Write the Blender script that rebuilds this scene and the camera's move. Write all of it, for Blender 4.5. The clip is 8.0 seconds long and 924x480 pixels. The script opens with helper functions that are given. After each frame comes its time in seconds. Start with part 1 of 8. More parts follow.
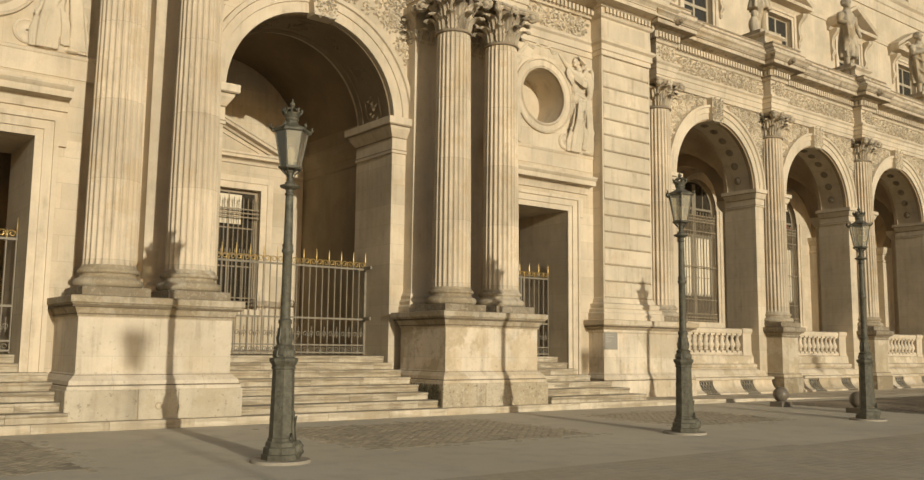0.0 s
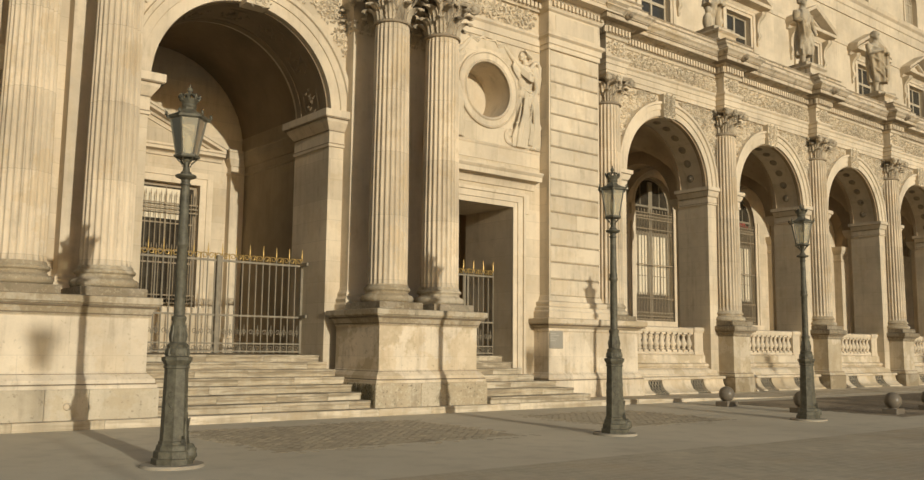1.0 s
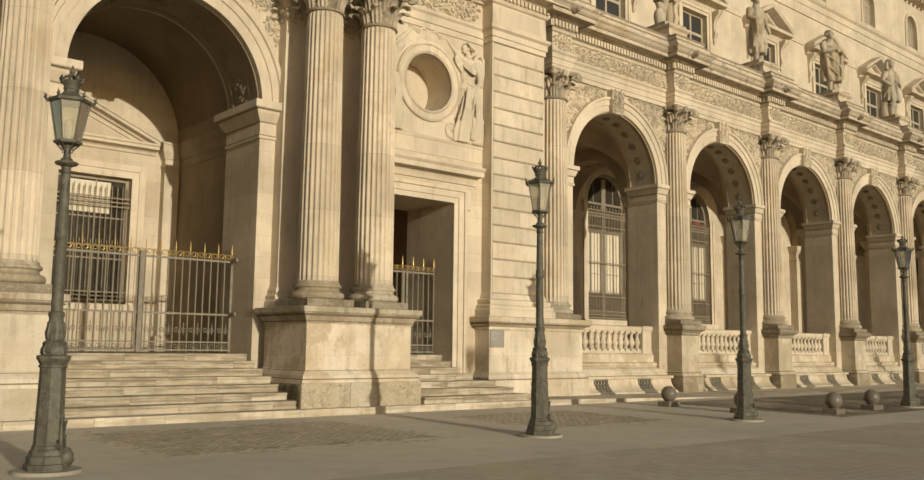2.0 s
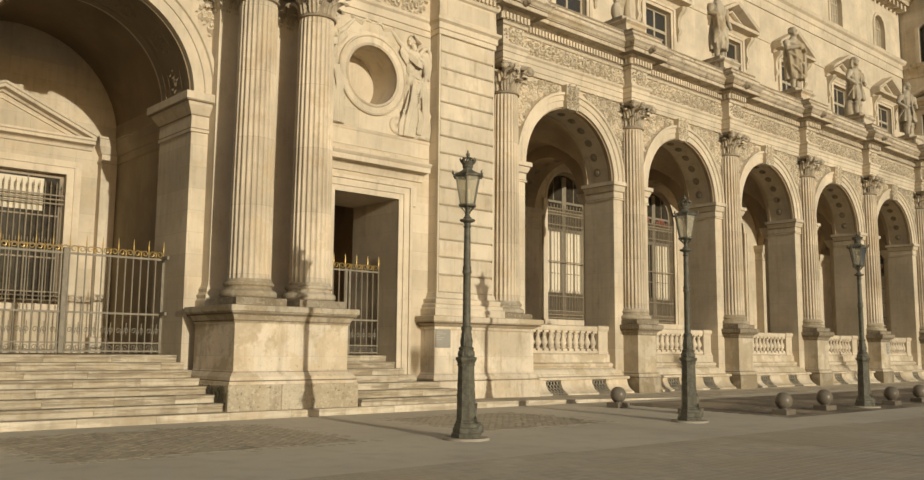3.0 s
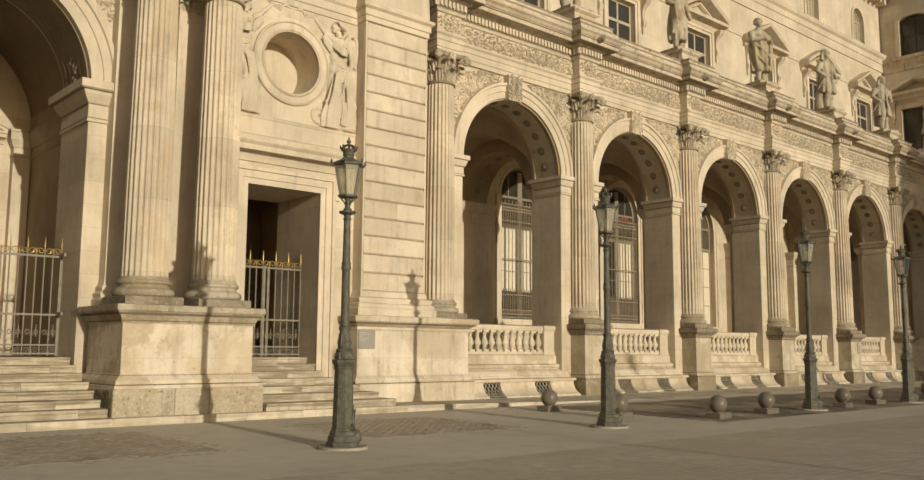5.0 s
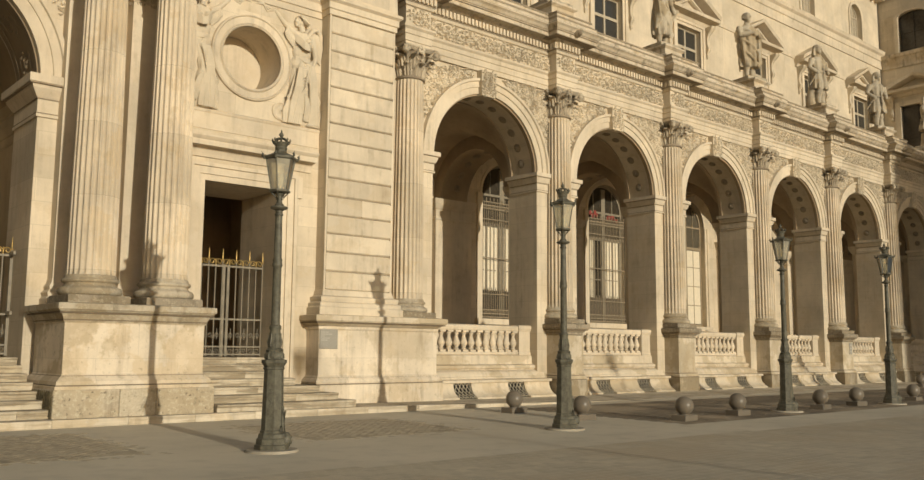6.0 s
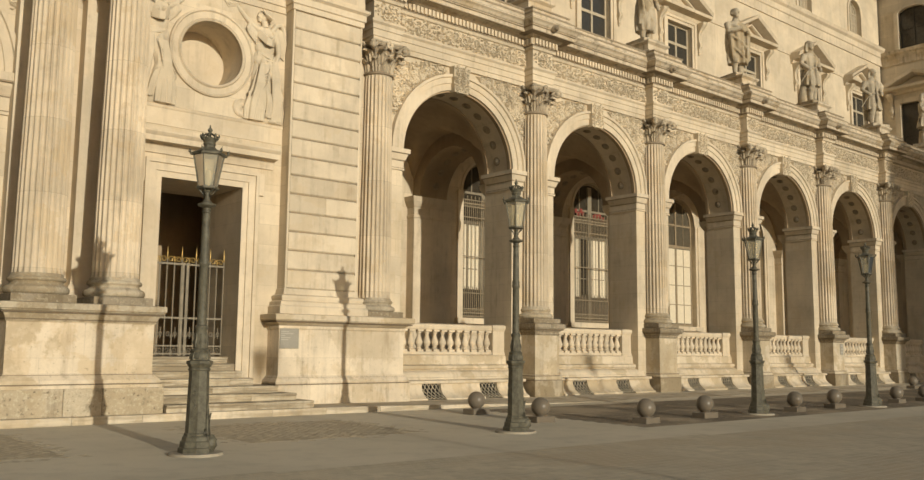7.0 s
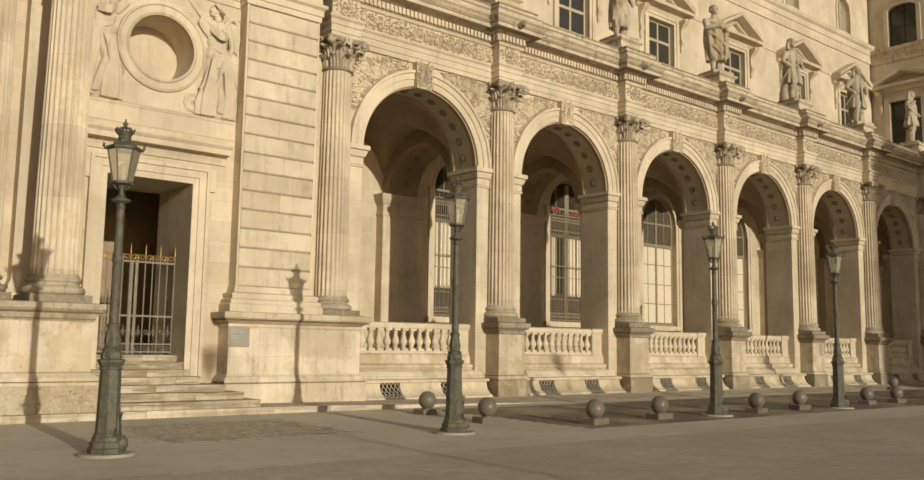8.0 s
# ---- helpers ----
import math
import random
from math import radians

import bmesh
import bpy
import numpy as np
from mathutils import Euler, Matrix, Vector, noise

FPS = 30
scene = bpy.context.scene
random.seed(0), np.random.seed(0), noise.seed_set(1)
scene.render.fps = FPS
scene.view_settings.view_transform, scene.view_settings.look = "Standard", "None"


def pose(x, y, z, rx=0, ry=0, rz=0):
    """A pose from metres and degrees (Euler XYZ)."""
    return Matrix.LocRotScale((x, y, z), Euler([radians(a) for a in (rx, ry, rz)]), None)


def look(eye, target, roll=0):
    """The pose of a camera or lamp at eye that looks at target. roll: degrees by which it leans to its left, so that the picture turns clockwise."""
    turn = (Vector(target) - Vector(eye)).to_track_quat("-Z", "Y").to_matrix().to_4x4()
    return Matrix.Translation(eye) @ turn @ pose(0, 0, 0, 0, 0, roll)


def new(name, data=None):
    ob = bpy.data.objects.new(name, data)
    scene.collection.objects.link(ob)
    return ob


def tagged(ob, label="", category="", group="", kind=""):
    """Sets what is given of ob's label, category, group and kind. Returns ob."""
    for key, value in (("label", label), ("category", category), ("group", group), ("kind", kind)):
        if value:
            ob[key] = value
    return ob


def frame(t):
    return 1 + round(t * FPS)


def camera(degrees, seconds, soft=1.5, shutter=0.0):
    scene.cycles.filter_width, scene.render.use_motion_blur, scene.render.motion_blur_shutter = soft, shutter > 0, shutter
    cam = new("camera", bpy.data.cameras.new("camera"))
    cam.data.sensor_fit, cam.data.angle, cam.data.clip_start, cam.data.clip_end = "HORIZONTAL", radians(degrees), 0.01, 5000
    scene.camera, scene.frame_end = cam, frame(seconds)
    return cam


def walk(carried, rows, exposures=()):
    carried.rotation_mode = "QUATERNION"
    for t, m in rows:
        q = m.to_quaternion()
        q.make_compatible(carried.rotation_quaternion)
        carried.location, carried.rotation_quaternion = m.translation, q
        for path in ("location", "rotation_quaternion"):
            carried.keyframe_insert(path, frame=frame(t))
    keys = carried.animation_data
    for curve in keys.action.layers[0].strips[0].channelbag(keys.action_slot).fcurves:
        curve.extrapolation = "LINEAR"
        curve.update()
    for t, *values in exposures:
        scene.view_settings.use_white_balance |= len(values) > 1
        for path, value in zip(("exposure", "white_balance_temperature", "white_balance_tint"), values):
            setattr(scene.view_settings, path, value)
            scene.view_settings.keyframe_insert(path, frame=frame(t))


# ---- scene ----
cam = camera(54.67, 8.0, soft=1.4)
# seconds, eye (x, y, z), tilt, roll, yaw
ROWS = [
    (0.0, 0.042, 0.006, 1.495, 96.96, -0.59, -37.61),
    (0.5, 0.555, -0.087, 1.483, 96.97, -0.56, -38.25),
    (1.0, 1.124, -0.145, 1.489, 96.95, -0.60, -39.15),
    (1.5, 1.640, -0.207, 1.501, 96.90, -0.68, -40.08),
    (3.0, 3.434, -0.453, 1.465, 97.03, -0.49, -42.00),
    (3.5, 3.974, -0.532, 1.467, 97.05, -0.44, -42.19),
    (4.0, 4.542, -0.633, 1.486, 97.04, -0.39, -42.26),
    (4.5, 5.081, -0.777, 1.504, 97.03, -0.38, -42.14),
    (6.0, 6.884, -1.373, 1.506, 97.06, -0.39, -41.22),
    (6.5, 7.470, -1.623, 1.533, 97.02, -0.47, -40.78),
    (7.0, 8.078, -1.902, 1.563, 96.95, -0.59, -40.43),
    (7.5, 8.661, -2.199, 1.580, 96.90, -0.67, -40.13),
    (8.0, 9.272, -2.505, 1.592, 96.86, -0.82, -40.12),
]
walk(cam, [(t, pose(x, y, z, rx, ry, rz)) for t, x, y, z, rx, ry, rz in ROWS],
     [(0.0, -0.38, 6780, 10), (8.0, -0.38, 6780, 10)])

# ---- world and sun ----
SUN_TO = Vector((0.077, 1.0, -0.174)).normalized()
world = bpy.data.worlds.new("sky")
scene.world = world
world.use_nodes = True
wn = world.node_tree.nodes
wl = world.node_tree.links
sky = wn.new("ShaderNodeTexSky")
sky.sky_type = "NISHITA"
sky.sun_disc = False
sky.sun_elevation = math.asin(-SUN_TO.z)
sky.sun_rotation = math.atan2(-SUN_TO.x, -SUN_TO.y)
wn["Background"].inputs["Strength"].default_value = 0.115
wl.new(sky.outputs[0], wn["Background"].inputs["Color"])
sun = new("sun", bpy.data.lights.new("sun", "SUN"))
sun.data.energy, sun.data.angle, sun.data.color = 3.85, radians(0.5), (1.0, 0.965, 0.84)
sun.matrix_world = look((0, 0, 40), Vector((0, 0, 40)) + SUN_TO)

# ---- materials ----
def shader(name):
    m = bpy.data.materials.new(name)
    m.use_nodes = True
    return m, m.node_tree.nodes, m.node_tree.links, m.node_tree.nodes["Principled BSDF"]


def mixed(n, l, fac, a, b, mode="MIX"):
    k = n.new("ShaderNodeMix")
    k.data_type, k.blend_type = "RGBA", mode
    for slot, v in ((0, fac), (6, a), (7, b)):
        if hasattr(v, "is_linked"):
            l.new(v, k.inputs[slot])
        else:
            k.inputs[slot].default_value = v if slot == 0 else (*v, 1)
    return k.outputs[2]


def ramp(n, l, src, lo, hi, a=0.0, b=1.0):
    k = n.new("ShaderNodeMapRange")
    k.inputs[1].default_value, k.inputs[2].default_value = lo, hi
    k.inputs[3].default_value, k.inputs[4].default_value = a, b
    l.new(src, k.inputs[0])
    return k.outputs[0]


def fbm(n, l, co, scale, detail=6.0, rough=0.6):
    k = n.new("ShaderNodeTexNoise")
    k.inputs["Scale"].default_value, k.inputs["Detail"].default_value, k.inputs["Roughness"].default_value = scale, detail, rough
    l.new(co, k.inputs["Vector"])
    return k.outputs["Fac"]


def stone(name, base, dirt=(0.16, 0.125, 0.085), dirtiness=0.35, joints=None, bump=0.25, rough=0.85, pits=0.0, tone=0.16, axis="xz", joint_depth=0.35, patches=0.0, blocks=0.3, pieces=0.16, stains=0.0, lichen=0.0, worn=0.0):
    """Weathered limestone: block tone, large stains, streaks, fine grain, optional fine joints of (width, height)."""
    m, n, l, p = shader(name)
    tc = n.new("ShaderNodeTexCoord").outputs["Object"]
    sep = n.new("ShaderNodeSeparateXYZ")
    l.new(tc, sep.inputs[0])
    rnd = n.new("ShaderNodeObjectInfo").outputs["Random"]
    shift = n.new("ShaderNodeVectorMath")
    shift.operation = "ADD"
    l.new(tc, shift.inputs[0])
    l.new(ramp(n, l, rnd, 0, 1, 0, 37.0), shift.inputs[1])
    tc = shift.outputs[0]
    big = fbm(n, l, tc, 0.55, 5, 0.6)
    mid = fbm(n, l, tc, 2.7, 7, 0.65)
    fine = fbm(n, l, tc, 38.0, 5, 0.7)
    streak_co = n.new("ShaderNodeMapping")
    streak_co.inputs["Scale"].default_value = (5.0, 5.0, 0.45)
    l.new(tc, streak_co.inputs[0])
    streak = fbm(n, l, streak_co.outputs[0], 1.0, 6, 0.6)
    light = tuple(min(1, c * (1 + tone)) for c in base)
    dark = tuple(c * (1 - tone) for c in base)
    col = mixed(n, l, ramp(n, l, big, 0.35, 0.65), dark, light)
    col = mixed(n, l, ramp(n, l, rnd, 0, 1, 0.0, pieces), col, tuple(c * 0.8 for c in base))
    height = fine
    if joints:
        w, h = joints
        cmb = n.new("ShaderNodeCombineXYZ")
        l.new(sep.outputs[0 if axis[0] == "x" else 1], cmb.inputs[0])
        l.new(sep.outputs[2 if axis[1] == "z" else 1], cmb.inputs[1])
        br = n.new("ShaderNodeTexBrick")
        br.offset, br.squash = 0.5, 1.0
        br.inputs["Scale"].default_value = 1.0
        br.inputs["Mortar Size"].default_value = 0.006
        br.inputs["Mortar Smooth"].default_value = 0.3
        br.inputs["Brick Width"].default_value, br.inputs["Row Height"].default_value = w, h
        br.inputs["Color1"].default_value, br.inputs["Color2"].default_value, br.inputs["Mortar"].default_value = (0.6, 0.585, 0.56, 1), (1, 1, 1, 1), (0.6, 0.6, 0.6, 1)
        br.inputs["Bias"].default_value = 0.1
        l.new(cmb.outputs[0], br.inputs["Vector"])
        col = mixed(n, l, blocks, col, br.outputs["Color"], "MULTIPLY")
        col = mixed(n, l, ramp(n, l, br.outputs["Fac"], 0, 1, 0, joint_depth), col, tuple(c * 0.45 for c in base))
    st = n.new("ShaderNodeMath")
    st.operation = "MULTIPLY"
    l.new(ramp(n, l, streak, 0.5, 0.72), st.inputs[0])
    l.new(ramp(n, l, mid, 0.35, 0.62), st.inputs[1])
    st2 = n.new("ShaderNodeMath")
    st2.operation = "MULTIPLY"
    l.new(st.outputs[0], st2.inputs[0])
    st2.inputs[1].default_value = dirtiness
    col = mixed(n, l, st2.outputs[0], col, dirt)
    col = mixed(n, l, ramp(n, l, mid, 0.56, 0.75, 0, dirtiness * 0.6), col, (dirt[0] * 1.9, dirt[1] * 1.8, dirt[2] * 1.5))
    col = mixed(n, l, ramp(n, l, fine, 0.35, 0.7, 0.0, 0.14), col, tuple(c * 0.55 for c in base))
    if patches:
        pn = fbm(n, l, tc, 0.9, 9, 0.62)
        col = mixed(n, l, ramp(n, l, pn, 0.53, 0.565, 0, patches), col, (base[0] * 0.74, base[1] * 0.64, base[2] * 0.47))
        pn2 = fbm(n, l, streak_co.outputs[0], 0.55, 8, 0.65)
        col = mixed(n, l, ramp(n, l, pn2, 0.56, 0.66, 0, patches * 0.75), col, (base[0] * 0.42, base[1] * 0.38, base[2] * 0.33))
    if stains:
        # large damp stains with crisp tide edges, and pale washed-out runs
        tide = fbm(n, l, tc, 0.75, 11, 0.6)
        col = mixed(n, l, ramp(n, l, tide, 0.505, 0.53, 0, stains), col, (base[0] * 0.63, base[1] * 0.59, base[2] * 0.51))
        col = mixed(n, l, ramp(n, l, tide, 0.49, 0.508, 0, stains * 0.35), col, (base[0] * 0.7, base[1] * 0.65, base[2] * 0.56))
        wash = fbm(n, l, tc, 1.6, 9, 0.66)
        col = mixed(n, l, ramp(n, l, wash, 0.54, 0.64, 0, stains * 0.4), col, tuple(min(0.8, c * 1.12) for c in base))
        soot = fbm(n, l, tc, 4.5, 8, 0.7)
        col = mixed(n, l, ramp(n, l, soot, 0.6, 0.68, 0, stains * 0.6), col, (base[0] * 0.36, base[1] * 0.33, base[2] * 0.28))
    if worn:
        # scuffed streaks along the length of each block
        long_co = n.new("ShaderNodeMapping")
        long_co.inputs["Scale"].default_value = (0.7, 5.0, 9.0)
        l.new(tc, long_co.inputs[0])
        scuff = fbm(n, l, long_co.outputs[0], 1.0, 8, 0.66)
        col = mixed(n, l, ramp(n, l, scuff, 0.48, 0.56, 0, worn), col, (base[0] * 0.5, base[1] * 0.47, base[2] * 0.42))
        col = mixed(n, l, ramp(n, l, scuff, 0.44, 0.36, 0, worn * 0.5), col, tuple(min(0.8, c * 1.2) for c in base))
    if lichen:
        spot = fbm(n, l, tc, 13.0, 7, 0.72)
        col = mixed(n, l, ramp(n, l, spot, 0.53, 0.6, 0, lichen), col, (0.62, 0.56, 0.41))
        crust = fbm(n, l, tc, 7.0, 8, 0.75)
        col = mixed(n, l, ramp(n, l, crust, 0.55, 0.63, 0, lichen), col, (0.13, 0.112, 0.066))
    if pits:
        hole = fbm(n, l, tc, 11.0, 3, 0.55)
        col = mixed(n, l, ramp(n, l, hole, 0.63, 0.70, 0, pits), col, (dirt[0] * 0.9, dirt[1] * 0.9, dirt[2] * 0.9))
        grit = fbm(n, l, tc, 24.0, 4, 0.7)
        col = mixed(n, l, ramp(n, l, grit, 0.5, 0.7, 0, pits * 0.5), col, tuple(c * 0.6 for c in base))
    l.new(col, p.inputs["Base Color"])
    p.inputs["Roughness"].default_value = rough
    p.inputs["Specular IOR Level"].default_value = 0.25
    b = n.new("ShaderNodeBump")
    b.inputs["Strength"].default_value, b.inputs["Distance"].default_value = bump, 0.02
    add = n.new("ShaderNodeMath")
    add.inputs[1].default_value = 0.0
    l.new(mid, add.inputs[0])
    l.new(ramp(n, l, fine, 0, 1, 0, 0.45), add.inputs[1])
    l.new(add.outputs[0], b.inputs["Height"])
    l.new(b.outputs[0], p.inputs["Normal"])
    return m


def plain(name, base, rough=0.5, metal=0.0, vary=0.25, scale=6.0, bump=0.1, spec=0.5, second=None):
    m, n, l, p = shader(name)
    tc = n.new("ShaderNodeTexCoord").outputs["Object"]
    a = fbm(n, l, tc, scale, 6, 0.65)
    f = fbm(n, l, tc, scale * 9, 4, 0.6)
    col = mixed(n, l, ramp(n, l, a, 0.35, 0.65), tuple(c * (1 - vary) for c in base), second or tuple(min(1, c * (1 + vary)) for c in base))
    col = mixed(n, l, ramp(n, l, f, 0.4, 0.7, 0, 0.3), col, tuple(c * 0.6 for c in base))
    l.new(col, p.inputs["Base Color"])
    p.inputs["Roughness"].default_value, p.inputs["Metallic"].default_value = rough, metal
    p.inputs["Specular IOR Level"].default_value = spec
    l.new(ramp(n, l, a, 0.3, 0.7, max(0.05, rough - 0.12), min(1, rough + 0.12)), p.inputs["Roughness"])
    b = n.new("ShaderNodeBump")
    b.inputs["Strength"].default_value, b.inputs["Distance"].default_value = bump, 0.01
    l.new(f, b.inputs["Height"])
    l.new(b.outputs[0], p.inputs["Normal"])
    return m


def glass(name, tint=(0.9, 0.93, 0.9), rough=0.06, clear=0.75):
    m, n, l, p = shader(name)
    tr = n.new("ShaderNodeBsdfTransparent")
    tr.inputs[0].default_value = (*tint, 1)
    gl = n.new("ShaderNodeBsdfGlossy")
    gl.inputs["Roughness"].default_value = rough
    df = n.new("ShaderNodeBsdfDiffuse")
    df.inputs[0].default_value = (0.68, 0.61, 0.47, 1)
    fr = n.new("ShaderNodeFresnel")
    fr.inputs[0].default_value = 1.33
    m1 = n.new("ShaderNodeMixShader")
    m1.inputs[0].default_value = 1 - clear
    l.new(tr.outputs[0], m1.inputs[1])
    l.new(df.outputs[0], m1.inputs[2])
    m2 = n.new("ShaderNodeMixShader")
    l.new(fr.outputs[0], m2.inputs[0])
    l.new(m1.outputs[0], m2.inputs[1])
    l.new(gl.outputs[0], m2.inputs[2])
    l.new(m2.outputs[0], n["Material Output"].inputs["Surface"])
    return m


LIME = (0.63, 0.53, 0.387)
M_WALL = stone("limestone_ashlar", LIME, joints=(1.25, 0.52), dirtiness=0.35, joint_depth=0.26, patches=0.18, blocks=0.36)
M_WALL_SIDE = stone("limestone_ashlar_side", LIME, joints=(1.25, 0.52), dirtiness=0.3, axis="yz", joint_depth=0.25)
M_TRIM = stone("limestone_dressed", (0.625, 0.525, 0.385), dirtiness=0.4, patches=0.12)
# Ledge stone darkened for soot and for the shade under mouldings.
M_SOOT_SHADE = stone("sooty_ledge_stone", (0.17, 0.13, 0.085), dirtiness=0.8, bump=0.4)
M_FOOT = stone("stained_foot_stone", (0.605, 0.51, 0.375), dirtiness=0.5, patches=0.3, stains=0.55)
M_PIER = stone("stained_pier_stone", (0.58, 0.494, 0.367), dirtiness=0.75, joints=(1.7, 1.3), pits=0.3, joint_depth=0.3, patches=0.4, stains=0.5, tone=0.22)
# Stained foot stone, coloured darker than the pedestal stone above it.
M_PIER_FOOT = stone("damp_plinth_stone", (0.39, 0.328, 0.236), dirt=(0.11, 0.088, 0.058), dirtiness=0.9, pits=0.35, patches=0.5, stains=0.85, tone=0.28, pieces=0.45)
M_CARVED = stone("limestone_carved", (0.62, 0.525, 0.385), dirtiness=0.3, bump=0.3)
M_CAPITAL = stone("sooty_carved_stone", (0.47, 0.39, 0.28), dirt=(0.07, 0.055, 0.04), dirtiness=1.0, bump=0.5, tone=0.3)
M_COLUMN = stone("limestone_column", (0.62, 0.515, 0.375), dirtiness=0.45, joints=(9.0, 1.55), tone=0.18, patches=0.3, blocks=0.4)
M_PEDESTAL = stone("limestone_pedestal", (0.69, 0.585, 0.44), dirtiness=0.6, joints=(1.7, 1.3), pits=0.3, joint_depth=0.3, patches=0.4, stains=0.75)
M_QUOIN_FOOT = stone("corner_pedestal_stone", (0.67, 0.57, 0.43), dirtiness=0.75, joints=(1.9, 1.3), pits=0.25, joint_depth=0.3, patches=0.25, stains=0.32, tone=0.2)
M_PEDESTAL_PALE = stone("washed_pedestal_stone", (0.70, 0.60, 0.46), dirtiness=0.55, joints=(1.7, 1.3), pits=0.3, joint_depth=0.3, patches=0.2, stains=0.12)
M_PLINTH = stone("coarse_plinth_stone", (0.52, 0.44, 0.32), dirtiness=0.7, pits=0.8, bump=0.9, patches=0.3, stains=0.35, lichen=0.42, pieces=0.3)
M_PLINTH_PALE = stone("washed_plinth_stone", (0.55, 0.475, 0.355), dirtiness=0.6, pits=0.45, bump=0.5, patches=0.3, stains=0.15, pieces=0.4)
# Weathered stone; used as fillets it also paints shade under mouldings.
M_WEATHERED_SHADE = stone("weathered_dark_stone", (0.30, 0.24, 0.165), dirt=(0.09, 0.07, 0.05), dirtiness=0.9, bump=0.45)
M_CORNICE = stone("sooty_cornice_stone", (0.58, 0.485, 0.355), dirt=(0.10, 0.08, 0.055), dirtiness=0.95, bump=0.4, patches=0.45)
M_STEP = stone("worn_step_stone", (0.51, 0.437, 0.322), dirtiness=0.9, bump=0.6, tone=0.2, patches=0.3, stains=0.25, pieces=0.15, worn=0.85)
M_STATUE = stone("statue_stone", (0.47, 0.395, 0.285), dirt=(0.07, 0.057, 0.045), dirtiness=1.0, bump=0.4, patches=0.5)
M_QUOIN = stone("limestone_quoin", (0.625, 0.525, 0.385), dirtiness=0.45, patches=0.2, tone=0.2, pieces=0.4)
M_CAP = stone("weathered_cap_stone", (0.45, 0.38, 0.278), dirt=(0.10, 0.083, 0.052), dirtiness=0.9, bump=0.5, patches=0.4, stains=0.7, lichen=0.25)
M_CAP_DARK = stone("sooty_cap_stone", (0.30, 0.248, 0.178), dirt=(0.08, 0.066, 0.042), dirtiness=0.9, bump=0.5, patches=0.4, stains=0.5, lichen=0.25)
M_SOOT = stone("sooty_joint_stone", (0.34, 0.275, 0.19), dirtiness=0.8)
# Vault stone with the gallery's shade put into its base colour.
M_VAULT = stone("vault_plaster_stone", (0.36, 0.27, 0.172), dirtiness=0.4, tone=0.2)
# Hall limestone with the deep hall's shade put into its base colour.
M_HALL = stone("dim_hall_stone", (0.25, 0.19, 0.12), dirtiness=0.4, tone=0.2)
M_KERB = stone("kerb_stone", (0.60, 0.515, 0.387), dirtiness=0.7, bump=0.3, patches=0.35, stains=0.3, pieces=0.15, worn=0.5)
# Lighter tone of the hall limestone, shade still painted into it.
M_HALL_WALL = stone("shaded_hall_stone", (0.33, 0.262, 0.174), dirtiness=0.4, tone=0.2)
M_APRON = stone("worn_apron_stone", (0.70, 0.61, 0.465), dirtiness=0.8, bump=0.4, patches=0.4, stains=0.3)
M_BALL = stone("granite_ball", (0.175, 0.145, 0.108), dirtiness=0.5, bump=0.12, rough=0.34, tone=0.12)
M_LAMP = plain("verdigris_cast_iron", (0.10, 0.089, 0.062), rough=0.55, metal=0.05, spec=0.3, vary=0.3, scale=9, bump=0.25, second=(0.15, 0.138, 0.098))
M_IRON = plain("grey_painted_iron", (0.225, 0.192, 0.138), rough=0.5, vary=0.2, spec=0.3)
M_GILT = plain("gilt_iron", (0.50, 0.34, 0.12), rough=0.45, metal=0.6, vary=0.2)
M_DARK_IRON = plain("dark_window_iron", (0.28, 0.225, 0.15), rough=0.6, spec=0.2)
M_TIMBER = plain("painted_window_timber", (0.46, 0.39, 0.28), rough=0.5, vary=0.12)
M_GREY_TIMBER = plain("grey_window_timber", (0.40, 0.335, 0.24), rough=0.55, vary=0.12)
M_BROWN_TIMBER = plain("dull_brown_timber", (0.255, 0.215, 0.15), rough=0.6, vary=0.15)
M_GLASS = glass("lantern_glass", (0.95, 0.94, 0.88), 0.1, 0.72)
M_MILK = plain("milky_lantern_glass", (0.6, 0.58, 0.5), rough=0.3, vary=0.08)
M_PANE = plain("dark_window_glass", (0.05, 0.046, 0.038), rough=0.12, vary=0.1, bump=0.02, spec=0.45)
M_FAN = plain("dusty_fanlight_glass", (0.10, 0.083, 0.056), rough=0.4, vary=0.25, bump=0.02)
M_DIM = plain("dim_brown_glass", (0.05, 0.041, 0.029), rough=0.15, vary=0.2, bump=0.02)
M_BLIND = plain("cream_blind_cloth", (0.72, 0.63, 0.47), rough=0.8, vary=0.06)
# Near-black colour stands for the vents' inner shade, which low sun would reach.
M_VOID = plain("black_vent_shaft", (0.012, 0.01, 0.008), rough=0.95)
# Near-black colour for unlit rooms; also the windows' dark lower panels.
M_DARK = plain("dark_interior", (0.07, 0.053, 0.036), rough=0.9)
M_OAK = plain("brown_window_timber", (0.30, 0.235, 0.15), rough=0.5, vary=0.15)
M_UPPER = stone("smooth_upper_ashlar", LIME, joints=(1.25, 0.52), dirtiness=0.22, joint_depth=0.1, patches=0.1, blocks=0.1)
M_DISC = stone("lamp_foot_stone", (0.36, 0.31, 0.235), dirtiness=0.6, bump=0.4)
M_MOSS = plain("dry_moss", (0.12, 0.095, 0.05), rough=0.9, vary=0.4)
